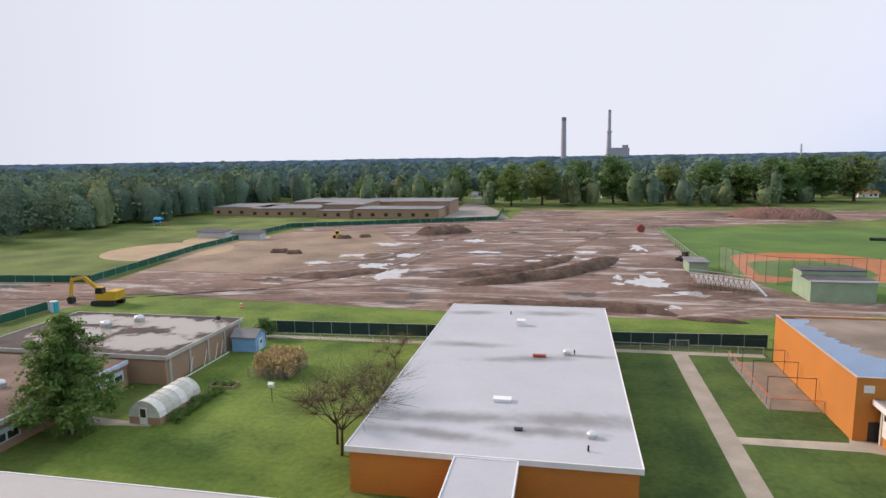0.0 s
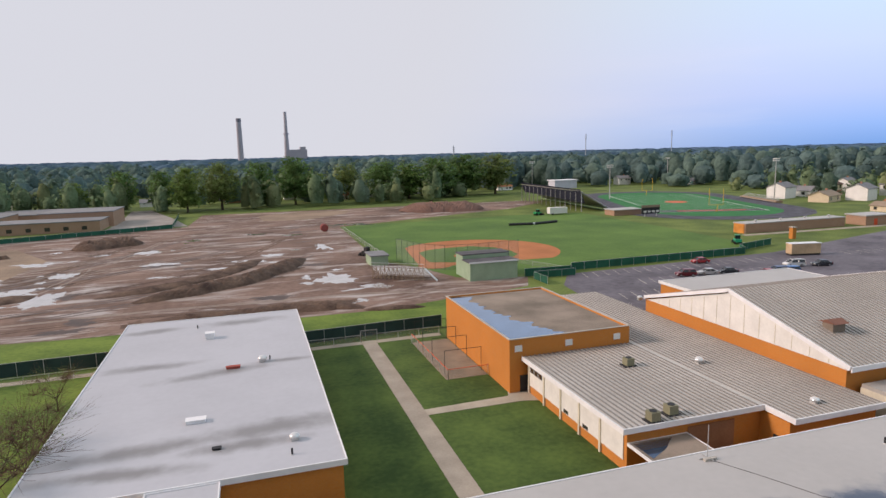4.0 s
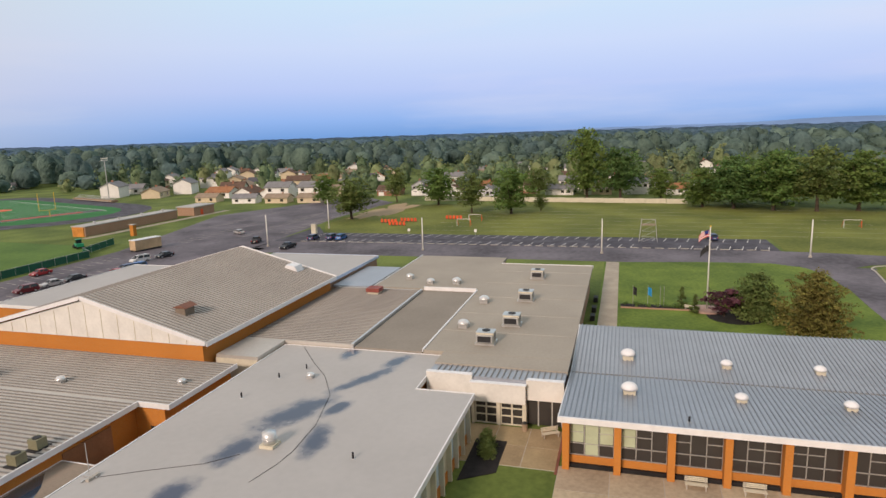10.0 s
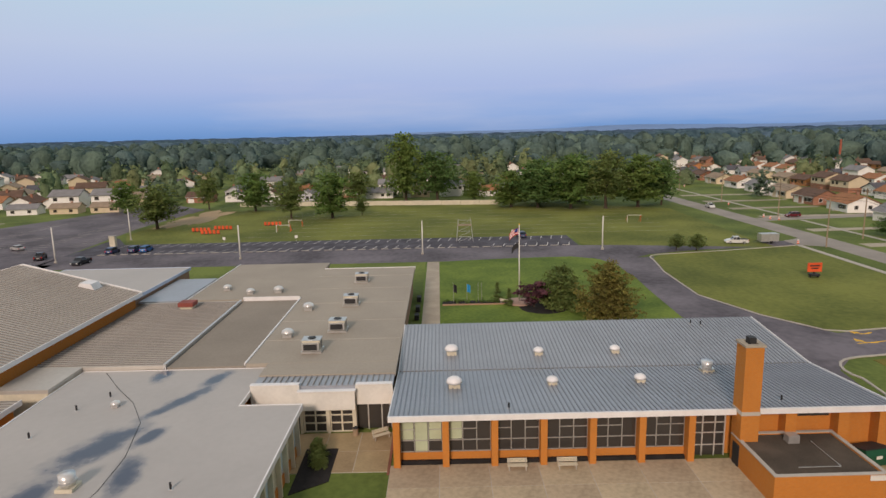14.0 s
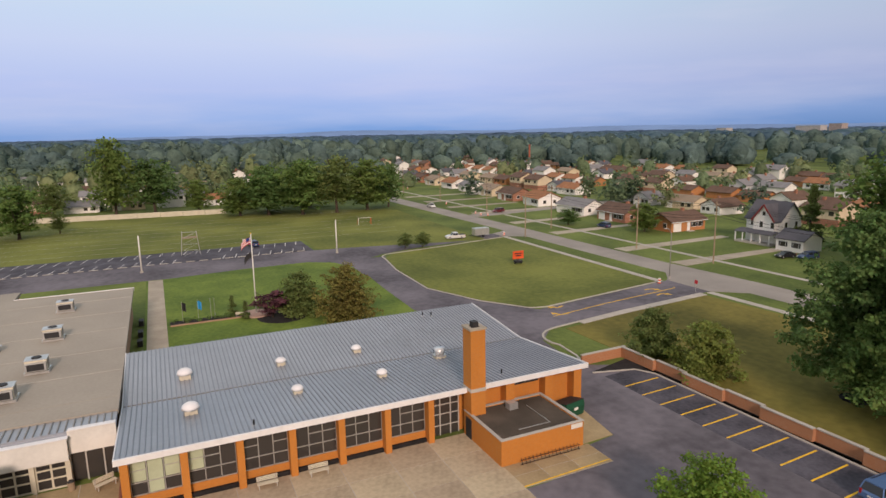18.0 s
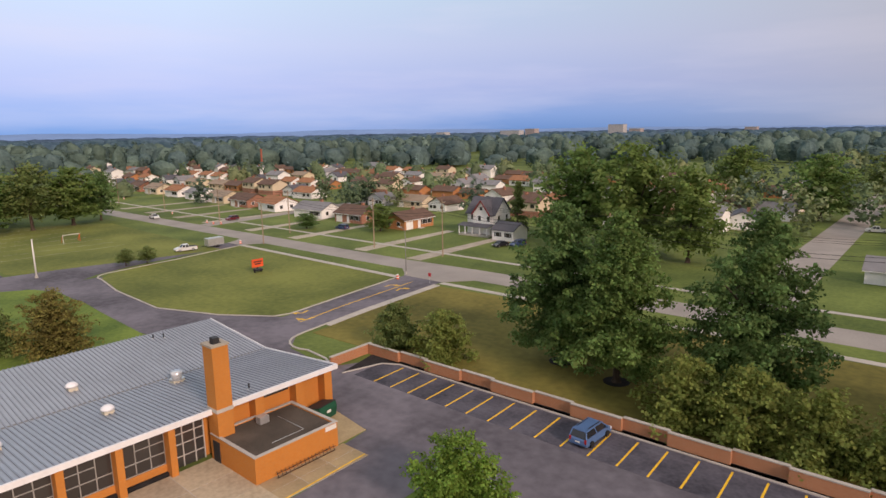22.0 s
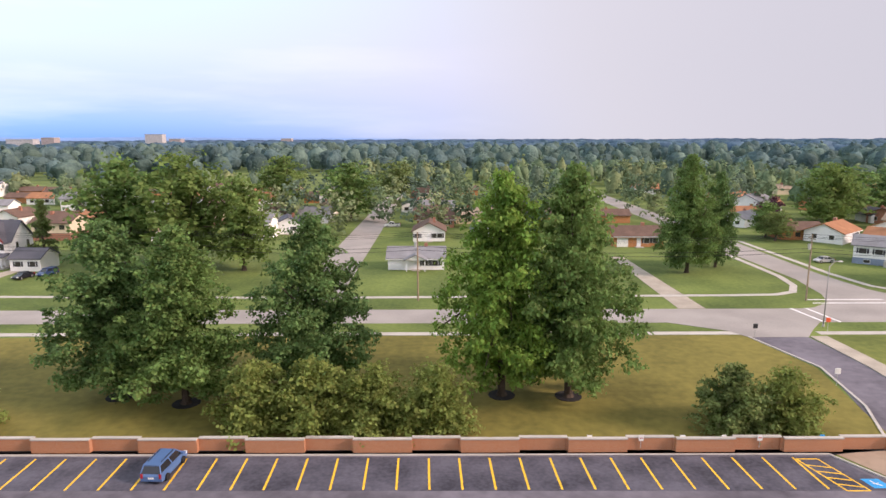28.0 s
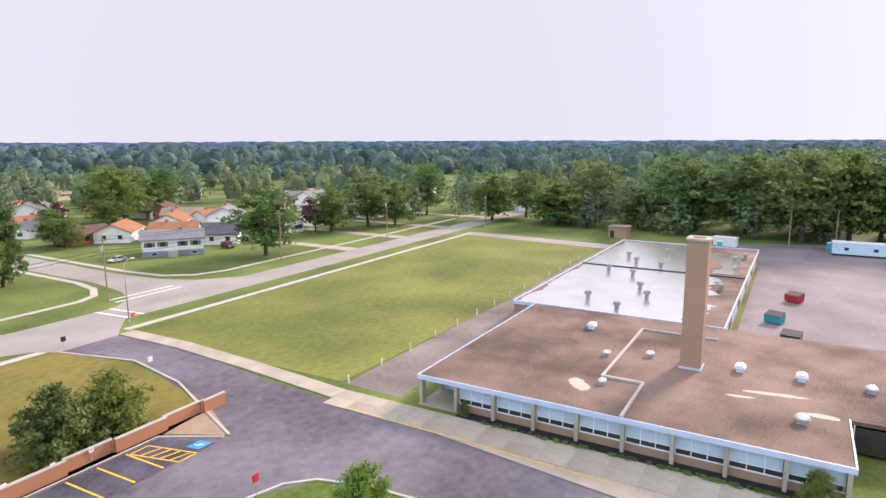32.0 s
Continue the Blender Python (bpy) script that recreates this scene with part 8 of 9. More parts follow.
placed(K_bush[1], -56.9, -30.2, 0.26, 30, 0.55)
hg = np.random.default_rng(4)
hc = np.stack([hg.uniform(-56.05, -55.7, 120), hg.uniform(-28, 2, 120), hg.uniform(0.15, 0.3, 120)], 1)
tagged(new("low_hedge", quads_mesh("low_hedge", leaf_cloud(hg, hc, np.full(120, 0.25), 5000, 0.1), M_leaf)), "low green hedge strip along the sidewalk", "hedge")
for y0 in (6, 8, 12, 15, 19):
    t = thing("bike_stand", (95 + y0, 4.4, 0), "dark steel rack beside the walk", "rack", "racks")
    part("frame", B().box(78 + y0 * 1.6, 79.6 + y0 * 1.6, 4.1, 4.8, 0.05, 0.9), M_dark, t)


# ---------------- bins, boxes, cabins ----------------
def dumpster(x, y, turn, m, label):
    t = thing("dumpster", (0, 0, 0), label, "dumpster", "dumpsters")
    part("body", B().profile([(-0.9, 0.15), (0.9, 0.15), (1.05, 1.2), (0.9, 1.75), (-1.05, 1.3)], -1.3, 1.3, "x"), m, t)
    part("lid", B().profile([(-1.08, 1.3), (0.9, 1.76), (0.9, 1.83), (-1.1, 1.38)], -1.32, 1.32, "x"), M_dark, t)
    for s in (-1.36, 1.3):
        part("pocket", B().box(s, s + 0.06, -0.5, 0.5, 0.8, 1.0), m, t)
    part("label_plate", B().box(-0.3, 0.3, 1.06, 1.08, 0.9, 1.2), M_white, t, "white plate with unreadable print")
    t.matrix_basis = pose(x, y, 0.05, 0, 0, turn)
    return t


M_dgreen, M_dteal, M_dred = mat("dark_green_steel", (0.012, 0.085, 0.045), 0.6), mat("teal_steel", (0.03, 0.28, 0.34), 0.6), mat("red_steel", (0.38, 0.03, 0.03), 0.6)
dumpster(50.6, -38.4, 100, M_dgreen, "dark green steel dumpster with a lid")
dumpster(-102.6, 0.4, 80, M_dgreen, "green steel dumpster on the rear lot")
dumpster(-113.1, -2.2, 70, M_dteal, "teal steel dumpster with an open top")
dumpster(-129.9, 0.4, 60, M_dred, "red steel dumpster on the rear lot")


def cabin(name, x, y, w, d, h, m, label, turn=0.0, wins=3):
    t = thing(name, (0, 0, 0), label, "site cabin")
    part("body", B().box(-w / 2, w / 2, -d / 2, d / 2, 0.5, h), m, t)
    part("roof", B().box(-w / 2 - 0.1, w / 2 + 0.1, -d / 2 - 0.1, d / 2 + 0.1, h, h + 0.15), M_trim, t)
    part("skirt", openbox(B(), -w / 2 + 0.1, w / 2 - 0.1, -d / 2 + 0.1, d / 2 - 0.1, 0, 0.5, 0.1), M_dark, t)
    for i in range(wins):
        q = -w / 2 + w * (i + 0.5) / wins
        part("window", B().box(q - 0.5, q + 0.5, -d / 2 - 0.04, -d / 2, 1.5, 2.3), M_glass, t)
    t.matrix_basis = pose(x, y, 0, 0, 0, turn)
    return t


cabin("office_trailer", -190.5, 17.5, 19, 3.6, 3.4, M_bluepan, "long pale site office trailer with small windows", 90)
cabin("storage_box", -188.1, -17.4, 6, 2.4, 2.9, M_white, "white steel storage container", 80, 0)
cabin("box_trailer", 143.6, 130.6, 8.4, 2.5, 3.2, mat("tan_panel", (0.55, 0.40, 0.24), 0.7), "tan box trailer standing on the lot", -12, 0)
br = thing("brick_shed", (-193, -48, 0), "small flat brick shed at the lawn's end", "shed")
part("wall", openbox(B(), -196, -191, -51, -45.5, 0, 3.2), M_brick2, br)
part("roof", B().box(-196.3, -190.7, -51.3, -45.2, 3.2, 3.5), M_gravel, br)
part("door", B().box(-191, -190.95, -50.5, -49.3, 0.1, 2.2), M_dark, br)
for x, y in ((-195.8, 7.6), (-101.7, 105.5), (-184.5, -18.5)):
    t = thing("portable_toilet", (x, y, 0), "turquoise portable toilet cabin", "portable toilet", "portable toilets")
    part("cabin", B().box(x - 0.6, x + 0.6, y - 0.6, y + 0.6, 0, 2.2), mat("turquoise_plastic", (0.03, 0.40, 0.50), 0.5), t)
    part("roof", B().dome(x, y, 2.2, 0.75, 0.25, 8, 2), M_white, t)
    part("door", B().box(x - 0.42, x + 0.42, y - 0.64, y - 0.6, 0.1, 2.0), M_bluepan, t)
for i, x in enumerate(np.linspace(-57.9, -150, 14)):
    t = thing("bollard", (x, -47.2, 0), "short white post along the lane", "bollard", "bollards")
    part("post", B().cone(x, -47.2, 0, 1.05, 0.11, 0.11, 8), M_white, t)
    part("top", B().dome(x, -47.2, 1.05, 0.11, 0.06, 8, 2), M_white, t)
rb = thing("message_board", (119.7, -74.6, 0), "orange portable message board trailer on the lawn", "sign")
part("panel", B().box(119.6, 119.85, -76.0, -73.2, 1.2, 3.0), M_orange, rb)
part("lettering", B().box(119.55, 119.6, -75.6, -73.6, 2.3, 2.55).box(119.55, 119.6, -75.3, -73.9, 1.8, 2.05), M_dark, rb, "unreadable dark lettering")
part("chassis", B().box(119.0, 120.4, -75.4, -73.8, 0.4, 0.8), M_dark, rb)
for q in (-75.5, -73.9):
    part("wheel", B().box(119.5, 120.0, q, q + 0.2, 0, 0.6), M_tyre, rb)
part("mast", B().box(119.75, 119.95, -74.75, -74.45, 0.8, 1.3), M_dark, rb)
for nm, x, y, col in (("stop_sign", -33.9, -38.0, M_fr), ("stop_sign", -59.9, -93.6, M_orange), ("keep_right_sign", -47.9, -72.0, M_white), ("no_entry_sign", 80.5, -91.0, M_fr), ("lot_sign", -47.0, -90.5, M_dark), ("marker_post", -39.6, -34.4, M_dark)):
    t = thing(nm, (x, y, 0), "road sign on a thin steel post", "sign")
    part("post", B().cone(x, y, 0, 2.1, 0.035, 0.035, 6), M_galv, t)
    if nm != "marker_post":
        part("plate", B().prism([(x + 0.38 * math.cos(radians(22.5 + 45 * i)), y + 0.05 * math.sin(radians(22.5 + 45 * i))) for i in range(8)], 1.55, 2.25), col, t)
for x, y in ((239.2, -111.4), (318, -124.6), (204.6, -107.7), (199.6, -107.4), (197, -109), (156, -92), (-65.2, 113.7), (88.8, -90.0)):
    t = thing("traffic_barrel", (x, y, 0), "orange and white traffic barrel", "traffic barrel", "traffic barrels")
    for k in range(4):
        part("band", B().cone(x, y, 0.05 + k * 0.25, 0.3 + k * 0.25, 0.32 - 0.02 * k, 0.30 - 0.02 * k, 10), M_orange if k % 2 == 0 else M_white, t)


# ---------------- building site ----------------
def ridge(name, pts, w, h, material, label, seed=1):
    """A heap or bank of earth along a line, with a ragged crest."""
    b = B()
    L = [0.0]
    for (xa, ya), (xb, yb) in zip(pts, pts[1:]):
        L.append(L[-1] + math.hypot(xb - xa, yb - ya))
    n, k = max(10, int(L[-1] / 0.8)), 14
    for i in range(n + 1):
        s = L[-1] * i / n
        j = max(q for q in range(len(L)) if L[q] <= s + 1e-6)
        j = min(j, len(pts) - 2)
        f = (s - L[j]) / (L[j + 1] - L[j])
        x, y = pts[j][0] + (pts[j + 1][0] - pts[j][0]) * f, pts[j][1] + (pts[j + 1][1] - pts[j][1]) * f
        dx, dy = pts[j + 1][0] - pts[j][0], pts[j + 1][1] - pts[j][1]
        q = math.hypot(dx, dy)
        end = min(1, 5 * min(i, n - i) / n + 0.05)
        for a in range(k + 1):
            u = -1 + 2 * a / k
            z = h * end ** 0.7 * max(0, 1 - u * u) ** 0.8
            nz = noise.noise((x * 0.35 + u * 2, y * 0.35, seed)) * 0.45 + noise.noise((x * 1.1 + u * 4, y * 1.1, seed)) * 0.3
            z = z * (1 + 0.55 * nz) + 0.16 * min(1, z) * noise.noise((x * 2.6, y * 2.6, seed)) - 0.05
            ww = w / 2 * end ** 0.5 * (1 + 0.25 * noise.noise((s * 0.15, seed, u)))
            b.v.append((x - dy / q * u * ww, y + dx / q * u * ww, z if abs(u) < 1 else -0.05))
    b.f = [(i * (k + 1) + a, (i + 1) * (k + 1) + a, (i + 1) * (k + 1) + a + 1, i * (k + 1) + a + 1) for i in range(n) for a in range(k)]
    return single(name, b, material, label, "earth mound")


ridge("earth_bank", [(-25, 142), (-13.5, 148), (-3, 155.5), (5.8, 167.5), (14.2, 186)], 7.5, 1.9, M_soil, "long dark bank of dug earth", 1)
ridge("earth_bank", [(-34, 150), (-18, 158), (-6, 172), (2, 190)], 7, 0.9, M_soil, "low bank of dug earth", 2)
ridge("earth_mound", [(-58, 236), (-48, 243), (-38, 248)], 14, 2.8, M_soil, "heap of dark earth", 3)
ridge("earth_bank", [(-19, 123.6), (-5, 122.2), (8, 123.6), (15.7, 122.4), (20.5, 119)], 7, 1.2, M_soil, "ragged bank of dark earth by the verge", 4)
ridge("earth_bank", [(20, 117.2), (26, 116.2), (32, 115.2)], 2.6, 0.6, M_soil, "line of broken clods by the verge", 5)
ridge("earth_bank", [(-70, 147), (-58, 151), (-48, 160)], 9, 0.8, M_soil, "low mound of dark earth", 6)
ridge("earth_mound", [(76, 312), (90, 316), (104, 313), (118, 306)], 30, 4.2, mat("red_earth", (0.165, 0.095, 0.072), 0.95, 0.25, 0.1, 1.0, 0.5), "large heap of reddish earth", 7)
for x, y, s in ((-92, 186, 3.2), (-83, 222, 3.0), (-76, 226, 2.4), (-86, 184, 2.6)):
    ridge("rubble_mound", [(x - s, y), (x + s, y + 1)], s * 1.3, 1.2, M_soil, "small heap of broken rubble", int(x))


def blob(x, y, rx, ry, seed, n=40, rough=0.62):
    pts = []
    for i in range(n):
        a = 2 * math.pi * i / n
        k = 1 + rough * noise.noise((math.cos(a) * 1.3 + seed, math.sin(a) * 1.3, seed * 0.7)) + rough * 0.8 * noise.noise((math.cos(a) * 3.1, math.sin(a) * 3.1 + seed, 2.0)) + rough * 0.4 * noise.noise((math.cos(a) * 7, math.sin(a) * 7 - seed, 5.0))
        pts.append((x + rx * k * math.cos(a), y + ry * k * math.sin(a)))
    return pts


PUD = [(-44.8, 152.4, 6.2, 9), (-54, 164, 4.9, 5.9), (-48.3, 184.8, 3.6, 5.7), (-60.7, 207.7, 5.6, 4.5), (-32.6, 220.2, 4.5, 5), (-0.4, 186.1, 4.3, 4.2), (19.3, 150.4, 5.2, 7.6), (22, 207.9, 2.3, 9), (43, 268, 9.9, 6), (-66.5, 183.1, 4.5, 3.7),
       (-56.7, 147.2, 4.3, 2.4), (-133, 126.9, 5, 2.6), (21.1, 125.5, 1.8, 1.9), (-47.2, 220.6, 4.1, 3.7), (-20.4, 244.5, 3.6, 4.5), (12.3, 155.2, 2.0, 4.4), (-8.7, 178.4, 4.7, 1.9), (-71.8, 168.8, 5, 3.1)]
M_mudd = mat("dark_wet_mud", (0.075, 0.048, 0.036), 0.5, 0.3, 0.2, 1.5, 0.5)
M_silt = mat("pale_silt", (0.235, 0.178, 0.135), 0.5, 0.22, 0.25, 2.0, 0.2)
pl = np.random.default_rng(12)
for i, (x, y, rx, ry) in enumerate(PUD):
    sheet("puddle", blob(x, y, rx * 0.72, ry * 0.66, i, 72, 0.85), 0.026, M_water, "shallow muddy rain puddle", "puddle", 0.0)
    for k in range(2 if i < 10 else 1):
        a, q = pl.uniform(0, 6.28), pl.uniform(1.1, 1.7)
        sheet("puddle", blob(x + rx * q * math.cos(a), y + ry * q * math.sin(a), rx * pl.uniform(0.16, 0.34), ry * pl.uniform(0.12, 0.25), i * 3 + k + 60, 40, 0.9), 0.0265 + 0.0005 * k, M_water, "narrow pool beside a larger puddle", "puddle", 0.0)
for i in range(52):
    x, y = pl.uniform(-75, 28), pl.uniform(122, 285)
    if y > 205 and x > -30 and pl.uniform() < 0.4 or (x < -62 and y > 190):
        continue
    m, tag = ((M_soil, "patch of dark churned mud"), (M_mudd, "dark wet rut in the mud"), (M_water, "thin film of rain water on mud"))[i % 3]
    sheet("mud_patch", blob(x, y, pl.uniform(1.5, 5), pl.uniform(0.7, 2.6), i + 90, 40, 0.95), 0.0205 + 0.0003 * (i % 9), m, tag, "mud", 0.0)
for i, (pts, w) in enumerate((([(-160, 112), (-100, 117), (-70, 132), (-55, 150), (-52, 190), (-40, 240)], 3.0), ([(-150, 103), (-104, 113), (-60, 130), (-20, 133), (20, 132), (40, 128)], 2.5), ([(-48, 150), (-20, 168), (0, 200), (14, 240)], 2.2), ([(-90, 160), (-60, 175), (-40, 200), (-30, 250), (10, 290)], 2.4), ([(-110, 118), (-80, 128), (-40, 140)], 2.0))):
    for q in (-0.9, 0.9):
        strip("tyre_track", [(x + q, y + q * 0.5) for x, y in pts], w * 0.28, 0.0, 0.0175 + 0.0004 * i, M_silt if i % 2 else M_soil, "long muddy tyre track", "tyre track")

for i in range(16):
    x, y, a = pl.uniform(-95, -40), pl.uniform(112, 190), radians(pl.uniform(15, 65))
    c, n = pl.uniform(-0.012, 0.014), int(pl.uniform(8, 16))
    pts = []
    for k in range(n):
        pts.append((x, y))
        x, y, a = x + 7 * math.cos(a), y + 7 * math.sin(a), a + c * 7
        if x > 30 or y > 285:
            break
    if len(pts) > 3:
        for q in (-1.0, 1.0):
            strip("tyre_track", [(p[0] + q, p[1] - q * 0.6) for p in pts], pl.uniform(0.5, 1.0), 0.0, 0.0182 + 0.0003 * i, (M_soil, M_silt, M_mudd)[i % 3], "long muddy tyre track", "tyre track")

M_cat = mat("machine_yellow", (0.62, 0.36, 0.03), 0.55, 0.12)


def excavator(x, y, turn, s=1.0):
    t = thing("excavator", (0, 0, 0), "yellow tracked excavator with its bucket lowered", "excavator")
    for q in (-1.25, 1.25):
        part("track", B().profile([(-2.1, 0.15), (-1.8, 0.0), (1.8, 0.0), (2.1, 0.15), (2.2, 0.5), (1.9, 0.9), (-1.9, 0.9), (-2.2, 0.5)], q - 0.3, q + 0.3, "y"), M_dark, t)
    part("house", B().box(-2.3, 1.3, -1.35, 1.35, 1.0, 2.1), M_cat, t)
    cab = part("cab", B().profile([(0.0, 2.1), (1.35, 2.1), (1.2, 3.1), (0.1, 3.15)], 0.3, 1.3, "y"), M_cglass, t)
    part("cab_roof", B().box(0.0, 1.3, 0.25, 1.35, 3.12, 3.22), M_cat, cab)
    part("engine_cover", B().box(-2.4, -0.6, -1.3, 1.3, 2.1, 2.5), M_cat, t)
    part("boom", B().bar((1.0, -0.3, 1.9), (4.2, -0.3, 4.6), 0.45, 0.6).bar((4.2, -0.3, 4.6), (6.6, -0.3, 4.2), 0.4, 0.5), M_cat, t)
    part("stick", B().bar((6.5, -0.3, 4.4), (7.0, -0.3, 1.2), 0.35, 0.45), M_cat, t)
    part("bucket", B().profile([(6.5, 0.15), (7.3, 0.05), (7.5, 0.9), (7.0, 1.3), (6.5, 1.0)], -0.8, 0.2, "y"), M_dark, t)
    part("cylinder", B().bar((1.4, -0.3, 2.0), (3.6, -0.3, 4.0), 0.16), M_galv, t)
    t.matrix_basis = pose(x, y, 0.03, 0, 0, turn) @ Matrix.Scale(s, 4)
    return t


excavator(-95.6, 112.8, 185, 1.25)


def loader(x, y, turn, m, label):
    t = thing("loader", (0, 0, 0), label, "construction vehicle")
    part("body", B().box(-1.8, 1.4, -0.9, 0.9, 0.7, 1.6), m, t)
    part("cab", B().box(-0.6, 0.6, -0.7, 0.7, 1.6, 2.7), M_cglass, t)
    part("roof", B().box(-0.7, 0.7, -0.8, 0.8, 2.7, 2.8), m, t)
    for a in (-1.2, 1.1):
        for q in (-1.0, 0.7):
            part("wheel", B().profile([(a + 0.6 * math.cos(0.785 * i), 0.6 + 0.6 * math.sin(0.785 * i)) for i in range(8)], q, q + 0.3, "y"), M_tyre, t)
    part("bucket", B().profile([(2.0, 0.1), (3.0, 0.1), (2.3, 1.0), (2.0, 0.9)], -1.1, 1.1, "y"), M_dark, t)
    part("arm", B().bar((1.0, -0.6, 1.3), (2.2, -0.6, 0.7), 0.18).bar((1.0, 0.6, 1.3), (2.2, 0.6, 0.7), 0.18), m, t)
    t.matrix_basis = pose(x, y, 0.03, 0, 0, turn)


loader(-86, 223, 30, M_cat, "yellow wheeled loader on the sandy patch")
loader(32.5, 181, 120, M_dark, "dark skid loader by the ball field")
loader(142.6, 153.6, 60, mat("lift_green", (0.02, 0.30, 0.16), 0.5), "green lift machine by the fence")
loader(128, 262, 10, mat("lift_green_far", (0.02, 0.30, 0.10), 0.5), "green machine by the grandstand")
rt = thing("red_drum", (28.1, 250, 0), "large red steel drum lying at the field corner", "drum")
smooth(part("drum", B().profile([(28.1 + 1.5 * math.cos(radians(20 * i)), 1.5 + 1.5 * math.sin(radians(20 * i))) for i in range(18)], 248.5, 251.5, "y"), mat("red_drum_paint", (0.24, 0.065, 0.055), 0.7), rt))
part("end_plate", B().profile([(28.1 + 1.3 * math.cos(radians(20 * i)), 1.5 + 1.3 * math.sin(radians(20 * i))) for i in range(18)], 248.4, 248.52, "y"), bpy.data.materials["red_drum_paint"], rt)

# ---------------- courtyard things ----------------
gh = thing("greenhouse", (-47.2, 64, 0), "arched translucent greenhouse on a low brick base", "greenhouse")
part("base_wall", openbox(B(), -49.4, -45.4, 59.8, 68.0, 0, 0.9, 0.2), M_brick2, gh)
M_poly = mat("clouded_polycarbonate", (0.55, 0.54, 0.47), 0.35, 0.15, 0.8, 4.0, 0.05)
arch_pts = [(-47.4 + 2.0 * math.cos(radians(a)), 0.9 + 1.9 * math.sin(radians(a))) for a in range(0, 181, 20)]
for k in range(6):
    y0 = 59.8 + k * 1.37
    part("panel", B().profile(arch_pts + [(q * 0.985 - 47.4 * 0.015, z - 0.03) for q, z in arch_pts[::-1]], y0 + 0.03, y0 + 1.34, "y"), M_poly if k % 3 else M_white, gh)
    part("rib", B().tube([(q, y0, z + 0.02) for q, z in arch_pts], 0.04, 0.04, 5), M_galv, gh)
part("end_wall", B().profile(arch_pts, 59.82, 59.88, "y"), M_poly, gh)
part("back_wall", B().profile(arch_pts, 67.92, 67.98, "y"), M_poly, gh)
dgh = part("door", B().box(-48.0, -47.0, 59.74, 59.8, 0.05, 2.05), M_white, gh)
part("pane", B().box(-47.85, -47.15, 59.72, 59.74, 0.9, 1.9), M_glass, dgh)
sh = thing("garden_shed", (-50, 88.4, 0), "small pale blue shed with a grey roof", "shed")
part("wall", gwall(B(), -51.8, -47.7, 86.7, 90.0, 2.3, 0.9, "x"), mat("shed_blue", (0.22, 0.40, 0.66), 0.7), sh)
part("roof", gable(B(), -51.8, -47.7, 86.7, 90.0, 2.3, 0.9, 0.2, "x"), R_grey, sh)
part("door", B().box(-47.7, -47.64, 87.6, 89.0, 0.1, 2.0), M_bluepan, sh)
window(sh, -47.64, 88.3, 1.1, 0.5, 0.6, "+x")
cn = np.random.default_rng(3)
cbld, tips = B(), []
for i in range(420):
    x, y = cn.uniform(-42.6, -37.2), cn.uniform(76.4, 82.4)
    h = cn.uniform(2.2, 3.3)
    lx, ly = cn.normal(size=2) * 0.16
    cbld.tube([(x, y, 0), (x + lx * 0.5, y + ly * 0.5, h * 0.55), (x + lx, y + ly, h)], 0.035, 0.02, 3)
    tips.append((x + lx, y + ly, h * cn.uniform(0.3, 0.92)))
corn = thing("corn_patch", (-40, 79.4, 0), "square patch of dry tan corn stalks", "corn patch")
M_corn = mat("dry_stalks", (0.44, 0.32, 0.15), 0.9, 0.2, 0.5, 4.0, 0.0, island=0.25)
tagged(part("stalk_clump", cbld, M_corn, corn), kind="stuff")
tagged(part("leaves", quads_mesh("leaves", leaf_cloud(cn, np.array(tips), np.full(len(tips), 0.5), 6000, 0.28), M_corn), M_corn, corn), kind="stuff")
fence("corn_fence", [(-43.2, 75.9), (-37.6, 75.5), (-36.6, 81.0), (-42.2, 83.0), (-43.2, 75.9)], 1.4, 1.4, M_mesh, "thin wire fence round the corn patch", M_wood)
gp_ = np.random.default_rng(6)
gc = np.stack([gp_.uniform(-45.2, -43.8, 60), gp_.uniform(60.2, 70.5, 60), gp_.uniform(0.25, 0.7, 60)], 1)
tagged(new("vegetable_patch", quads_mesh("vegetable_patch", leaf_cloud(gp_, gc, gp_.uniform(0.35, 0.7, 60), 6000, 0.16), M_leaf)), "leafy green plants along the greenhouse", "plants")
gbd = thing("raised_bed", (-44, 73, 0), "raised timber vegetable bed", "planting bed")
part("frame", openbox(B(), -46.6, -43.2, 71.6, 73.6, 0, 0.35, 0.1), M_wood, gbd)
part("soil", B().box(-46.5, -43.3, 71.7, 73.5, 0, 0.28), M_black, gbd)
part("plants", quads_mesh("plants", leaf_cloud(gp_, np.stack([gp_.uniform(-46.3, -43.5, 20), gp_.uniform(71.9, 73.3, 20), np.full(20, 0.4)], 1), np.full(20, 0.3), 1500, 0.13), M_leaf), M_leaf, gbd)
bh = thing("bird_house", (-35.9, 68.5, 0), "white bird house on a post", "bird house")
part("post", B().cone(-35.9, 68.5, 0, 1.9, 0.05, 0.05, 6), M_dark, bh)
part("box", gwall(B(), -36.2, -35.6, 68.2, 68.8, 0.01, 0.01, "x"), M_white, bh)
part("body", B().box(-36.15, -35.65, 68.25, 68.75, 1.9, 2.35), M_white, bh)
part("roof", B().profile([(68.15, 2.35), (68.85, 2.35), (68.5, 2.6)], -36.25, -35.55, "x"), M_trim, bh)
fr = thing("leaning_frames", (-52.3, 80, 0), "white steel frames leaning on the brick wall", "frame")
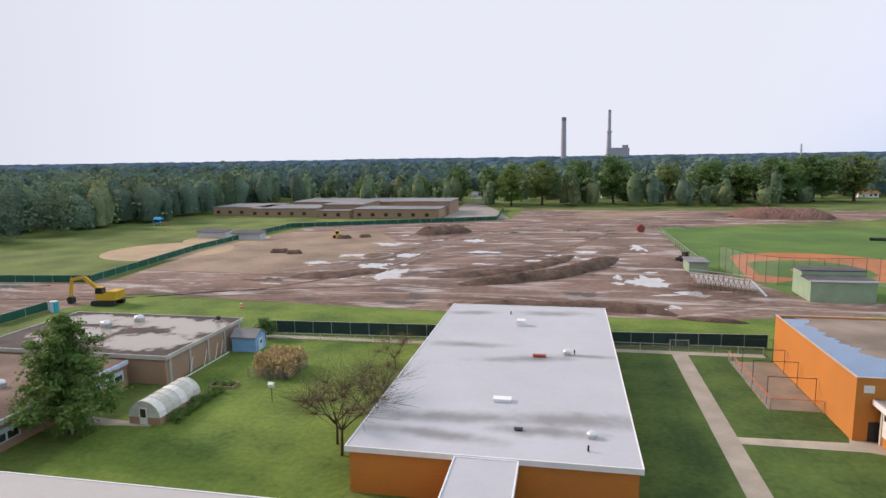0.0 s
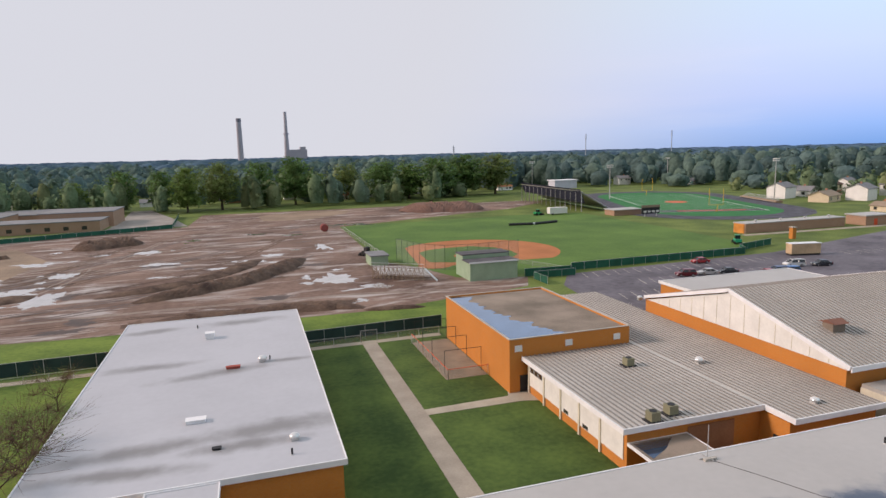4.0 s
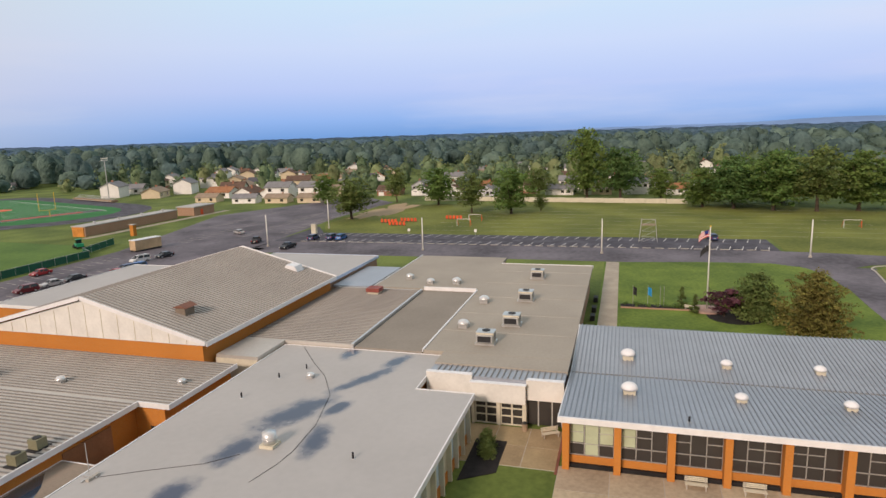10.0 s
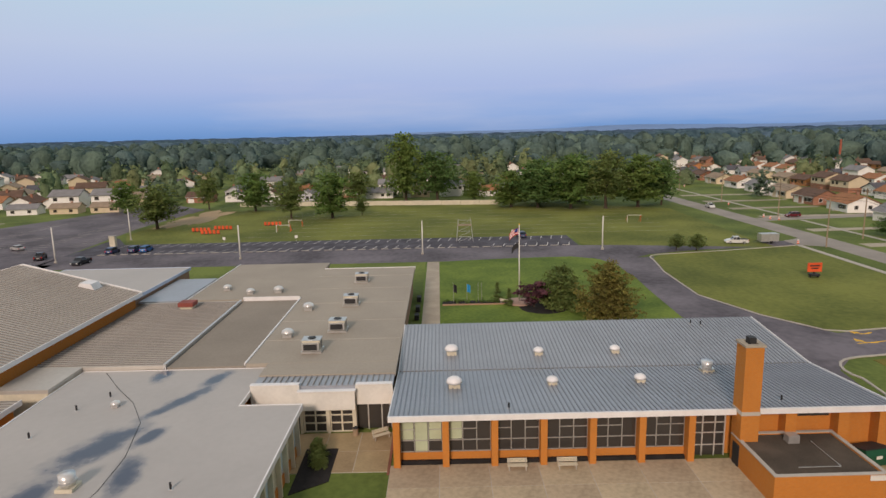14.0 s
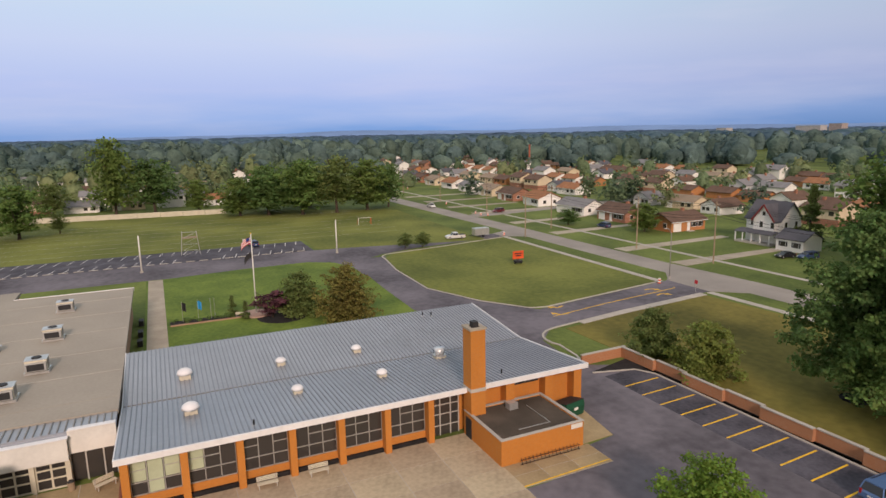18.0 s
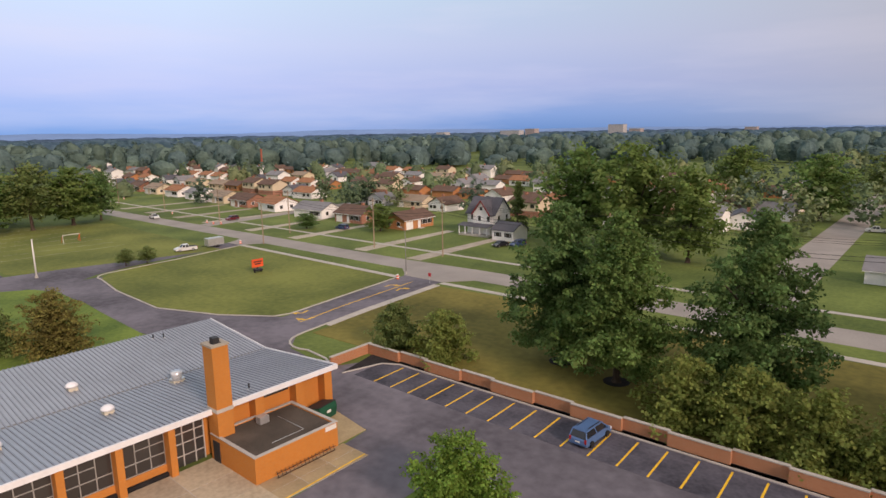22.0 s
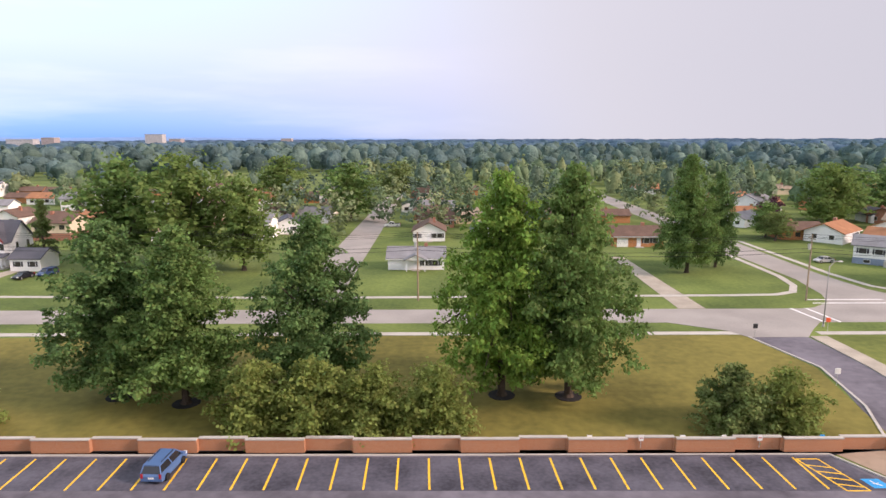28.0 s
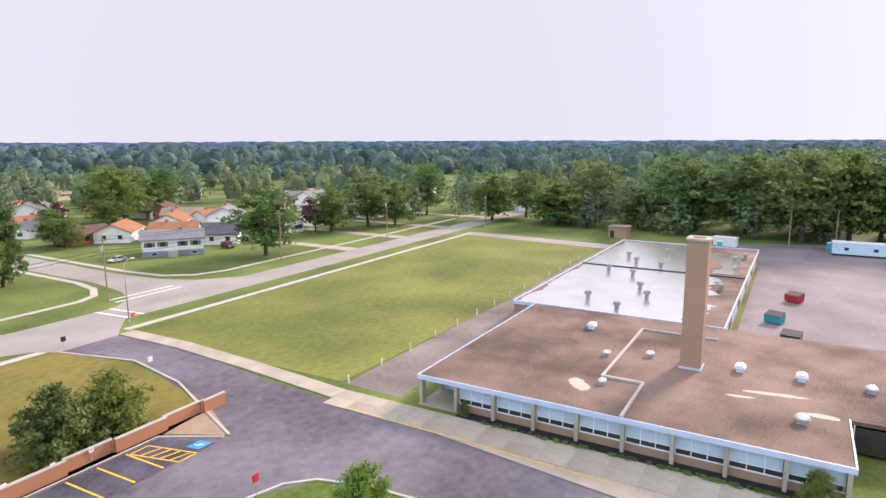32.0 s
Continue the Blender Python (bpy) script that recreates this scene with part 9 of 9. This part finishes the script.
for y in (76.0, 79.5, 82.5, 84.0):
    part("rail", B().bar((-52.2, y, 0.05), (-52.6, y + 1.6, 2.1), 0.08), M_white, fr)
part("long_rail", B().bar((-52.0, 72.5, 0.1), (-52.0, 86, 0.1), 0.14), M_white, fr)
ug = thing("roof_fan", (-55.5, 89.4, 3.95), "dark roof fan near the roof edge", "roof vent")
part("base", B().box(-55.9, -55.1, 89.0, 89.8, 3.9, 4.3), M_galv, ug)
part("drum", B().cone(-55.5, 89.4, 4.3, 4.9, 0.32, 0.32, 10), M_dark, ug)

# ---------------- ball field ----------------
dg = thing("dugout", (54, 144, 0), "pale green block dugout with a dark stepped roof", "dugout")
M_pgreen = mat("pale_green_block", (0.30, 0.40, 0.27), 0.8, 0.12)
part("wall", openbox(B(), 48.2, 60.2, 134.2, 139.5, 0, 4.2), M_pgreen, dg)
part("upper_wall", openbox(B(), 48.2, 60.2, 139.5, 144.5, 0, 5.3), M_pgreen, dg)
part("roof", B().box(48.0, 60.4, 134.0, 139.5, 4.2, 4.45), mat("dark_green_roof", (0.10, 0.095, 0.10), 0.85, 0.25), dg)
part("upper_roof", B().box(48.0, 60.4, 139.5, 144.7, 5.3, 5.55), bpy.data.materials["dark_green_roof"], dg)
part("gutter", B().box(47.9, 60.5, 133.9, 134.0, 4.15, 4.5), M_trim, dg)
dg2 = thing("small_dugout", (30, 168, 0), "low pale green dugout with a grey roof", "dugout")
part("wall", openbox(B(), 30.5, 35.2, 164, 172, 0, 2.6), M_pgreen, dg2)
part("roof", B().box(30.2, 35.5, 163.7, 172.3, 2.6, 2.85), R_grey, dg2)
bl = thing("bleachers", (32, 146, 0), "metal bleachers with wooden cross bracing", "bleachers")
for k in range(6):
    part("seat", B().box(27.2, 42.0, 150.0 - k * 0.75, 150.3 - k * 0.75, 0.5 + k * 0.42, 0.56 + k * 0.42), M_alu, bl)
    part("footboard", B().box(27.2, 42.0, 149.6 - k * 0.75, 149.9 - k * 0.75, 0.15 + k * 0.42, 0.2 + k * 0.42), M_alu, bl)
for k in range(13):
    x = 27.4 + k * 1.2
    part("brace", B().bar((x, 145.9, 0), (x, 145.9, 3.3), 0.09).bar((x, 145.9, 0.1), (x, 150, 0.4), 0.09), M_wood, bl)
    if k < 12:
        part("cross_brace", B().bar((x, 145.85, 0.1), (x + 1.2, 145.85, 2.5), 0.1), M_wood, bl)
        part("cross_brace", B().bar((x + 1.2, 145.8, 0.1), (x, 145.8, 2.5), 0.1), M_wood, bl)
for z in (2.9, 3.5):
    part("rail", B().bar((27.2, 145.8, z), (42.2, 145.8, z), 0.06), M_alu, bl)
part("stair", B().bar((42.2, 145.9, 2.6), (45.4, 146.4, 0.1), 1.0, 0.15), M_alu, bl)
bl.matrix_world = pose(27.4, 147.1, 0, 0, 0, -36) @ Matrix.Diagonal((0.92, 1.1, 1.15, 1)) @ Matrix.Translation((-27.3, -145.85, 0)) @ Matrix.Translation((32, 146, 0))
for x, y in ((-136.3, 221), (-119.5, 217)):
    t = thing("softball_dugout", (x, y, 0), "low softball dugout with a grey-blue roof", "dugout", "softball dugouts")
    part("wall", openbox(B(), x - 6, x + 6, y - 2.2, y + 2.2, 0, 2.4), W_grey, t)
    part("roof", B().profile([(y - 2.8, 2.4), (y + 2.8, 3.0), (y + 2.8, 3.15), (y - 2.8, 2.55)], x - 6.5, x + 6.5, "x"), R_dark, t)
tarp = thing("rolled_tarp", (118, 226, 0), "long rolled dark field cover", "field cover")
part("roll", B().tube([(100, 231, 0.5), (110, 229, 0.5), (122, 232, 0.5)], 0.55, 0.55, 8), M_dark, tarp)
part("strap", B().tube([(109.6, 229, 0.5), (110.4, 229, 0.5)], 0.6, 0.6, 8), M_galv, tarp)

# ---------------- stadium ----------------
ffl = thing("field_lines", (224, 288, 0), "white yard lines on the artificial turf", "field marking", kind="structure")
for i in range(25):
    u = -60 + 5 * i
    if abs(u) <= 55:
        a, c = fld(u, -24.4), fld(u, 24.4)
        part("yard_line", B().bar((*a, 0.056), (*c, 0.056), 0.22, 0.008), M_wpaint, ffl)
for v in (-24.6, 24.6):
    part("side_line", B().bar((*fld(-55, v), 0.057), (*fld(55, v), 0.057), 0.5, 0.008), M_wpaint, ffl)
sheet("end_zone", [fld(-54.8, -24), fld(-46, -24), fld(-46, 24), fld(-54.8, 24)], 0.058, M_dark, "black painted end zone", "field marking")
sheet("end_zone_letters", [fld(-51.5, -16), fld(-49.0, -16), fld(-49.0, 16), fld(-51.5, 16)], 0.062, M_orange, "orange lettering band in the end zone", "field marking")
sheet("centre_logo", [(FC.x + 6 * math.cos(radians(a)), FC.y + 6 * math.sin(radians(a))) for a in range(0, 360, 30)], 0.062, M_orange, "orange emblem shape at midfield", "field marking")
for s_ in (-1, 1):
    t = thing("goal_post", (*fld(s_ * 55, 0), 0), "tall yellow football goal post", "goal post", "goal posts")
    cx, cy = fld(s_ * 56.5, 0)
    part("stem", B().bar((cx, cy, 0), (cx, cy, 3.0), 0.18), M_yel, t)
    pa, pb = fld(s_ * 55, -3.2), fld(s_ * 55, 3.2)
    part("crossbar", B().bar((*pa, 3.05), (*pb, 3.05), 0.15), M_yel, t)
    part("upright", B().bar((*pa, 3.05), (*pa, 10.5), 0.13), M_yel, t)
    part("upright", B().bar((*pb, 3.05), (*pb, 10.5), 0.13), M_yel, t)
for x, y, h in ((268, 264, 22.5), (206, 325, 20), (214, 448, 21), (338, 446, 21)):
    t = thing("floodlight", (x, y, 0), "tall floodlight mast beside the field", "floodlight", "floodlights")
    part("mast", B().cone(x, y, 0, h, 0.32, 0.2, 8), M_galv, t)
    for k in range(2):
        part("crossarm", B().bar((x - 2.2, y, h - 0.2 - k * 1.0), (x + 2.2, y, h - 0.2 - k * 1.0), 0.2), M_galv, t)
        for q in range(5):
            part("lamp", B().box(x - 2.1 + q * 0.95, x - 1.6 + q * 0.95, y - 0.35, y + 0.1, h - 0.15 - k, h + 0.35 - k), M_white, t)
gs = thing("grandstand", (165, 300, 0), "large dark grandstand seen from behind", "grandstand")
p0, p1 = Vector((152.5, 266)), Vector((157, 344))
dv = (p1 - p0).normalized()
nv = Vector((dv.y, -dv.x))
M_navy = mat("navy_screen", (0.02, 0.024, 0.045), 0.8, 0.2)


def gsp(s, q, z):
    v = p0 + dv * s + nv * q
    return (v.x, v.y, z)


LS = (p1 - p0).length
part("rake", B().add([gsp(0, 16, 1.0), gsp(LS, 16, 1.0), gsp(LS, 0, 10.2), gsp(0, 0, 10.2), gsp(0, 16, 0.6), gsp(LS, 16, 0.6), gsp(LS, 0.3, 9.7), gsp(0, 0.3, 9.7)], [(0, 1, 2, 3), (7, 6, 5, 4), (0, 3, 7, 4), (1, 5, 6, 2), (3, 2, 6, 7), (0, 4, 5, 1)]), M_galv, gs)
part("back_screen", B().add([gsp(0, 2.4, 4.2), gsp(LS, 2.4, 5.4), gsp(LS, -0.1, 11.0), gsp(0, -0.1, 10.8), gsp(0, 2.3, 4.2), gsp(LS, 2.3, 5.4), gsp(LS, -0.2, 11.0), gsp(0, -0.2, 10.8)], [(0, 1, 2, 3), (7, 6, 5, 4), (3, 2, 6, 7), (0, 4, 5, 1)]), M_navy, gs)
for i in range(14):
    s = LS * i / 13
    part("column", B().bar(gsp(s, 0.6, 0), gsp(s, 0.6, 9.0), 0.28), M_galv, gs)
    part("beam", B().bar(gsp(s, 0.6, 9.2), gsp(s, 15, 1), 0.22), M_galv, gs)
pbx = thing("press_box", (172, 322, 0), "flat-roofed press box above the grandstand", "press box")
part("wall", openbox(B(), 166, 180, 318, 326, 8, 12.5), W_grey, pbx)
part("roof", B().box(165.4, 180.6, 317.4, 326.6, 12.5, 12.9), M_trim, pbx)
part("leg", B().box(167, 167.5, 319, 319.5, 0, 8), M_galv, pbx)
part("leg", B().box(178, 178.5, 324, 324.5, 0, 8), M_galv, pbx)
vs = thing("visitor_bleachers", (276, 275, 0), "low grey visitor bleachers", "bleachers")
for k in range(6):
    a, c = fld(-20, -44 - k * 0.8), fld(22, -44 - k * 0.8)
    part("bench", B().bar((*a, 0.5 + k * 0.4), (*c, 0.5 + k * 0.4), 0.6, 0.12), M_galv, vs)
part("support", B().bar((*fld(-20, -46), 0.7), (*fld(22, -46), 0.7), 3.5, 1.0), M_wood, vs)
sb = thing("scoreboard", (168.5, 233, 0), "dark scoreboard with white panels", "scoreboard")
part("panel", B().box(164.0, 173.0, 232.8, 233.4, 1.2, 5.0), M_dark, sb)
part("header", B().box(164.0, 173.0, 232.6, 232.8, 4.0, 5.0), M_wood, sb)
for k in range(4):
    part("digit_panel", B().box(164.8 + k * 2.1, 166.2 + k * 2.1, 232.7, 232.8, 1.8, 2.6), M_white, sb)
for x in (165.5, 171.5):
    part("post", B().box(x, x + 0.3, 233, 233.3, 0, 1.2), M_galv, sb)
hut = thing("field_hut", (159, 246, 0), "low hut with a flat white roof", "hut")
part("wall", openbox(B(), 156, 170, 242, 250, 0, 2.4), M_brick2, hut)
part("roof", B().box(155.5, 170.5, 241.5, 250.5, 2.4, 2.7), M_memb2, hut)
wb = thing("white_box", (137, 261, 0), "white storage trailer by the grandstand", "trailer")
part("body", B().box(133, 142, 259.5, 262.5, 0.6, 3.4), M_white, wb)
part("wheel", B().box(134, 134.8, 259.3, 259.5, 0, 0.8), M_tyre, wb)
tk = thing("ticket_wall", (183, 172, 0), "long low brick field house with a white coping", "building")
part("wall", openbox(B(), 161.5, 206, 170.5, 176, 0, 3.2), M_brick2, tk)
part("roof", B().box(161.3, 206.2, 170.3, 176.2, 3.2, 3.5), M_memb2, tk)
part("end_panel", B().box(161.2, 161.5, 171, 175.6, 0, 3.2), mat("orange_panel", (0.58, 0.24, 0.05), 0.8), tk)
for k in range(4):
    part("roof_vent", B().cone(168 + k * 11, 173, 3.5, 4.3, 0.4, 0.4, 8), M_galv, tk)
tk2 = thing("ticket_house", (218, 170, 0), "small brick ticket house", "building")
part("wall", openbox(B(), 213, 226, 168, 176, 0, 3.4), M_brick2, tk2)
part("roof", B().box(212.6, 226.4, 167.6, 176.4, 3.4, 3.8), M_memb2, tk2)
part("orange_door", B().box(217, 218.6, 167.9, 168, 0, 2.4), M_orange, tk2)
kk = thing("kiosk", (165.6, 155, 0), "square orange brick pillar", "pillar")
part("shaft", B().box(164.9, 166.3, 154.3, 155.7, 0, 3.6), M_brick, kk)
part("cap", B().box(164.7, 166.5, 154.1, 155.9, 3.6, 3.8), M_kerb, kk)
sheet("ticket_walk", [(158, 166), (232, 164), (232, 167), (158, 169)], 0.06, M_conc, "pale concrete walk by the field house", "walk")

# ---------------- far school to the north ----------------
fs = thing("north_school", (-125, 320, 0), "low tan brick school with several flat roofs", "building")
M_groof = mat("grey_flat_roof", (0.23, 0.23, 0.235), 0.9, 0.15, 0.1, 1.0, 0.2)
for i, (x0, x1, y0, y1, h) in enumerate(((-192, -160, 312, 340, 4.2), (-166, -128, 304, 330, 4.2), (-128, -106, 312, 345, 5.6), (-106, -62, 299, 318, 4.4), (-90, -60, 318, 345, 6.8), (-160, -95, 345, 380, 4.6), (-124, -108, 298, 304, 3.6))):
    part("wall", openbox(B(), x0, x1, y0, y1, 0, h), M_brick2, fs)
    part("roof", B().box(x0 - 0.3, x1 + 0.3, y0 - 0.3, y1 + 0.3, h, h + 0.4), M_groof, fs)
    for k in range(int((x1 - x0) / 7)):
        part("window", B().box(x0 + 2 + k * 7, x0 + 4 + k * 7, y0 - 0.06, y0, 1.0, 2.6), M_glass, fs)
sheet("north_lot", [(-60, 299), (-27, 300), (-38, 345), (-55, 402), (-66, 402), (-62, 350)], 0.03, M_road, "pale parking lot and drive by the north school", "parking lot")
pg = thing("playground", (-190, 262, 0), "blue and red playground equipment at the wood's edge", "playground")
part("deck", B().box(-192, -188, 260, 263, 1.0, 1.3), M_blue, pg)
part("roof", B().profile([(260, 2.8), (263, 2.8), (261.5, 4.0)], -192, -188, "x"), M_blue, pg)
for x in (-192, -188.2):
    part("post", B().box(x, x + 0.2, 260, 260.2, 0, 2.8), M_galv, pg)
part("slide", B().bar((-188, 261, 1.2), (-184, 261, 0.2), 0.7, 0.1), M_fr, pg)

# ---------------- playing field fittings ----------------
for x, y, q in ((195, 50.3, 80), (200, -62.5, 80), (206, 49, 80)):
    t = thing("soccer_goal", (x, y, 0), "white and orange soccer goal frame", "goal", "soccer goals")
    part("post", B().bar((x, y - 2.2, 0), (x, y - 2.2, 2.3), 0.12), M_orange, t)
    part("post", B().bar((x, y + 2.2, 0), (x, y + 2.2, 2.3), 0.12), M_white, t)
    part("crossbar", B().bar((x, y - 2.2, 2.3), (x, y + 2.2, 2.3), 0.12), M_white, t)
    part("stay", B().bar((x, y - 2.2, 2.3), (x + 1.8, y - 2.2, 0), 0.08).bar((x, y + 2.2, 2.3), (x + 1.8, y + 2.2, 0), 0.08), M_orange, t)
tw = thing("filming_tower", (171.3, -6.2, 0), "metal scaffold tower at the field's edge", "scaffold tower")
for x in (170.2, 172.4):
    for y in (-8.0, -4.6):
        part("leg", B().bar((x, y + 0.6 * (1 if y < -6 else -1) * -1, 0), (x, y, 6.2), 0.09), M_galv, tw)
for z in (1.5, 3.0, 4.6, 6.1):
    part("brace", B().bar((170.2, -8.0, z), (170.2, -4.6, z), 0.08), M_galv, tw)
    part("brace", B().bar((170.2, -8.0, z), (170.2, -4.6, z - 1.5), 0.06), M_galv, tw)
part("platform", B().box(170.0, 172.6, -8.2, -4.4, 4.55, 4.7), M_wood, tw)
for i, (x, y) in enumerate(((199.6, 78), (203, 72), (194, 73), (210, 57.5))):
    t = thing("blocking_sled", (x, y, 0), "orange padded training sled on the grass", "training sled", "training sleds")
    part("rail", B().bar((x, y - 3, 0.25), (x, y + 3, 0.25), 0.2), M_dark, t)
    for k in range(5):
        part("pad", B().box(x - 0.3, x, y - 2.8 + k * 1.25, y - 2.0 + k * 1.25, 0.3, 1.4), M_orange, t)
fw = thing("field_wall", (268, 20, 0), "long pale block wall at the field's edge", "wall")
for i in range(14):
    part("panel", B().box(259 + i * 0.9, 259.3 + i * 0.9, -24 + i * 8, -16.1 + i * 8, 0, 1.9), M_cream, fw)
for i in range(8):
    strip("field_line", [(182 + i * 8, -70), (186 + i * 8, 60)], 0.12, 0.02, 0.034, M_kerb, "faint white line on the mown field", "field marking")
sheet("sand_track", blob(236, 92, 22, 7, 3), 0.045, M_sand, "pale sandy pits at the field's corner", "sand")
sgn = thing("lot_sign", (175.2, 94, 0), "tan sign pillar at the lot corner", "sign")
part("pillar", B().box(174.6, 175.8, 93.2, 94.8, 0, 3.0), M_cream, sgn)
part("cap", B().box(174.5, 175.9, 93.1, 94.9, 3.0, 3.1), M_kerb, sgn)
for x, y in ((176, 62.6), (176.5, 42.0), (178, -20.5)):
    t = thing("small_sign", (x, y, 0), "small white sign on a post", "sign", "small signs")
    part("post", B().cone(x, y, 0, 1.6, 0.04, 0.04, 6), M_galv, t)
    part("plate", B().box(x - 0.03, x + 0.03, y - 0.4, y + 0.4, 1.1, 1.9), M_white, t)

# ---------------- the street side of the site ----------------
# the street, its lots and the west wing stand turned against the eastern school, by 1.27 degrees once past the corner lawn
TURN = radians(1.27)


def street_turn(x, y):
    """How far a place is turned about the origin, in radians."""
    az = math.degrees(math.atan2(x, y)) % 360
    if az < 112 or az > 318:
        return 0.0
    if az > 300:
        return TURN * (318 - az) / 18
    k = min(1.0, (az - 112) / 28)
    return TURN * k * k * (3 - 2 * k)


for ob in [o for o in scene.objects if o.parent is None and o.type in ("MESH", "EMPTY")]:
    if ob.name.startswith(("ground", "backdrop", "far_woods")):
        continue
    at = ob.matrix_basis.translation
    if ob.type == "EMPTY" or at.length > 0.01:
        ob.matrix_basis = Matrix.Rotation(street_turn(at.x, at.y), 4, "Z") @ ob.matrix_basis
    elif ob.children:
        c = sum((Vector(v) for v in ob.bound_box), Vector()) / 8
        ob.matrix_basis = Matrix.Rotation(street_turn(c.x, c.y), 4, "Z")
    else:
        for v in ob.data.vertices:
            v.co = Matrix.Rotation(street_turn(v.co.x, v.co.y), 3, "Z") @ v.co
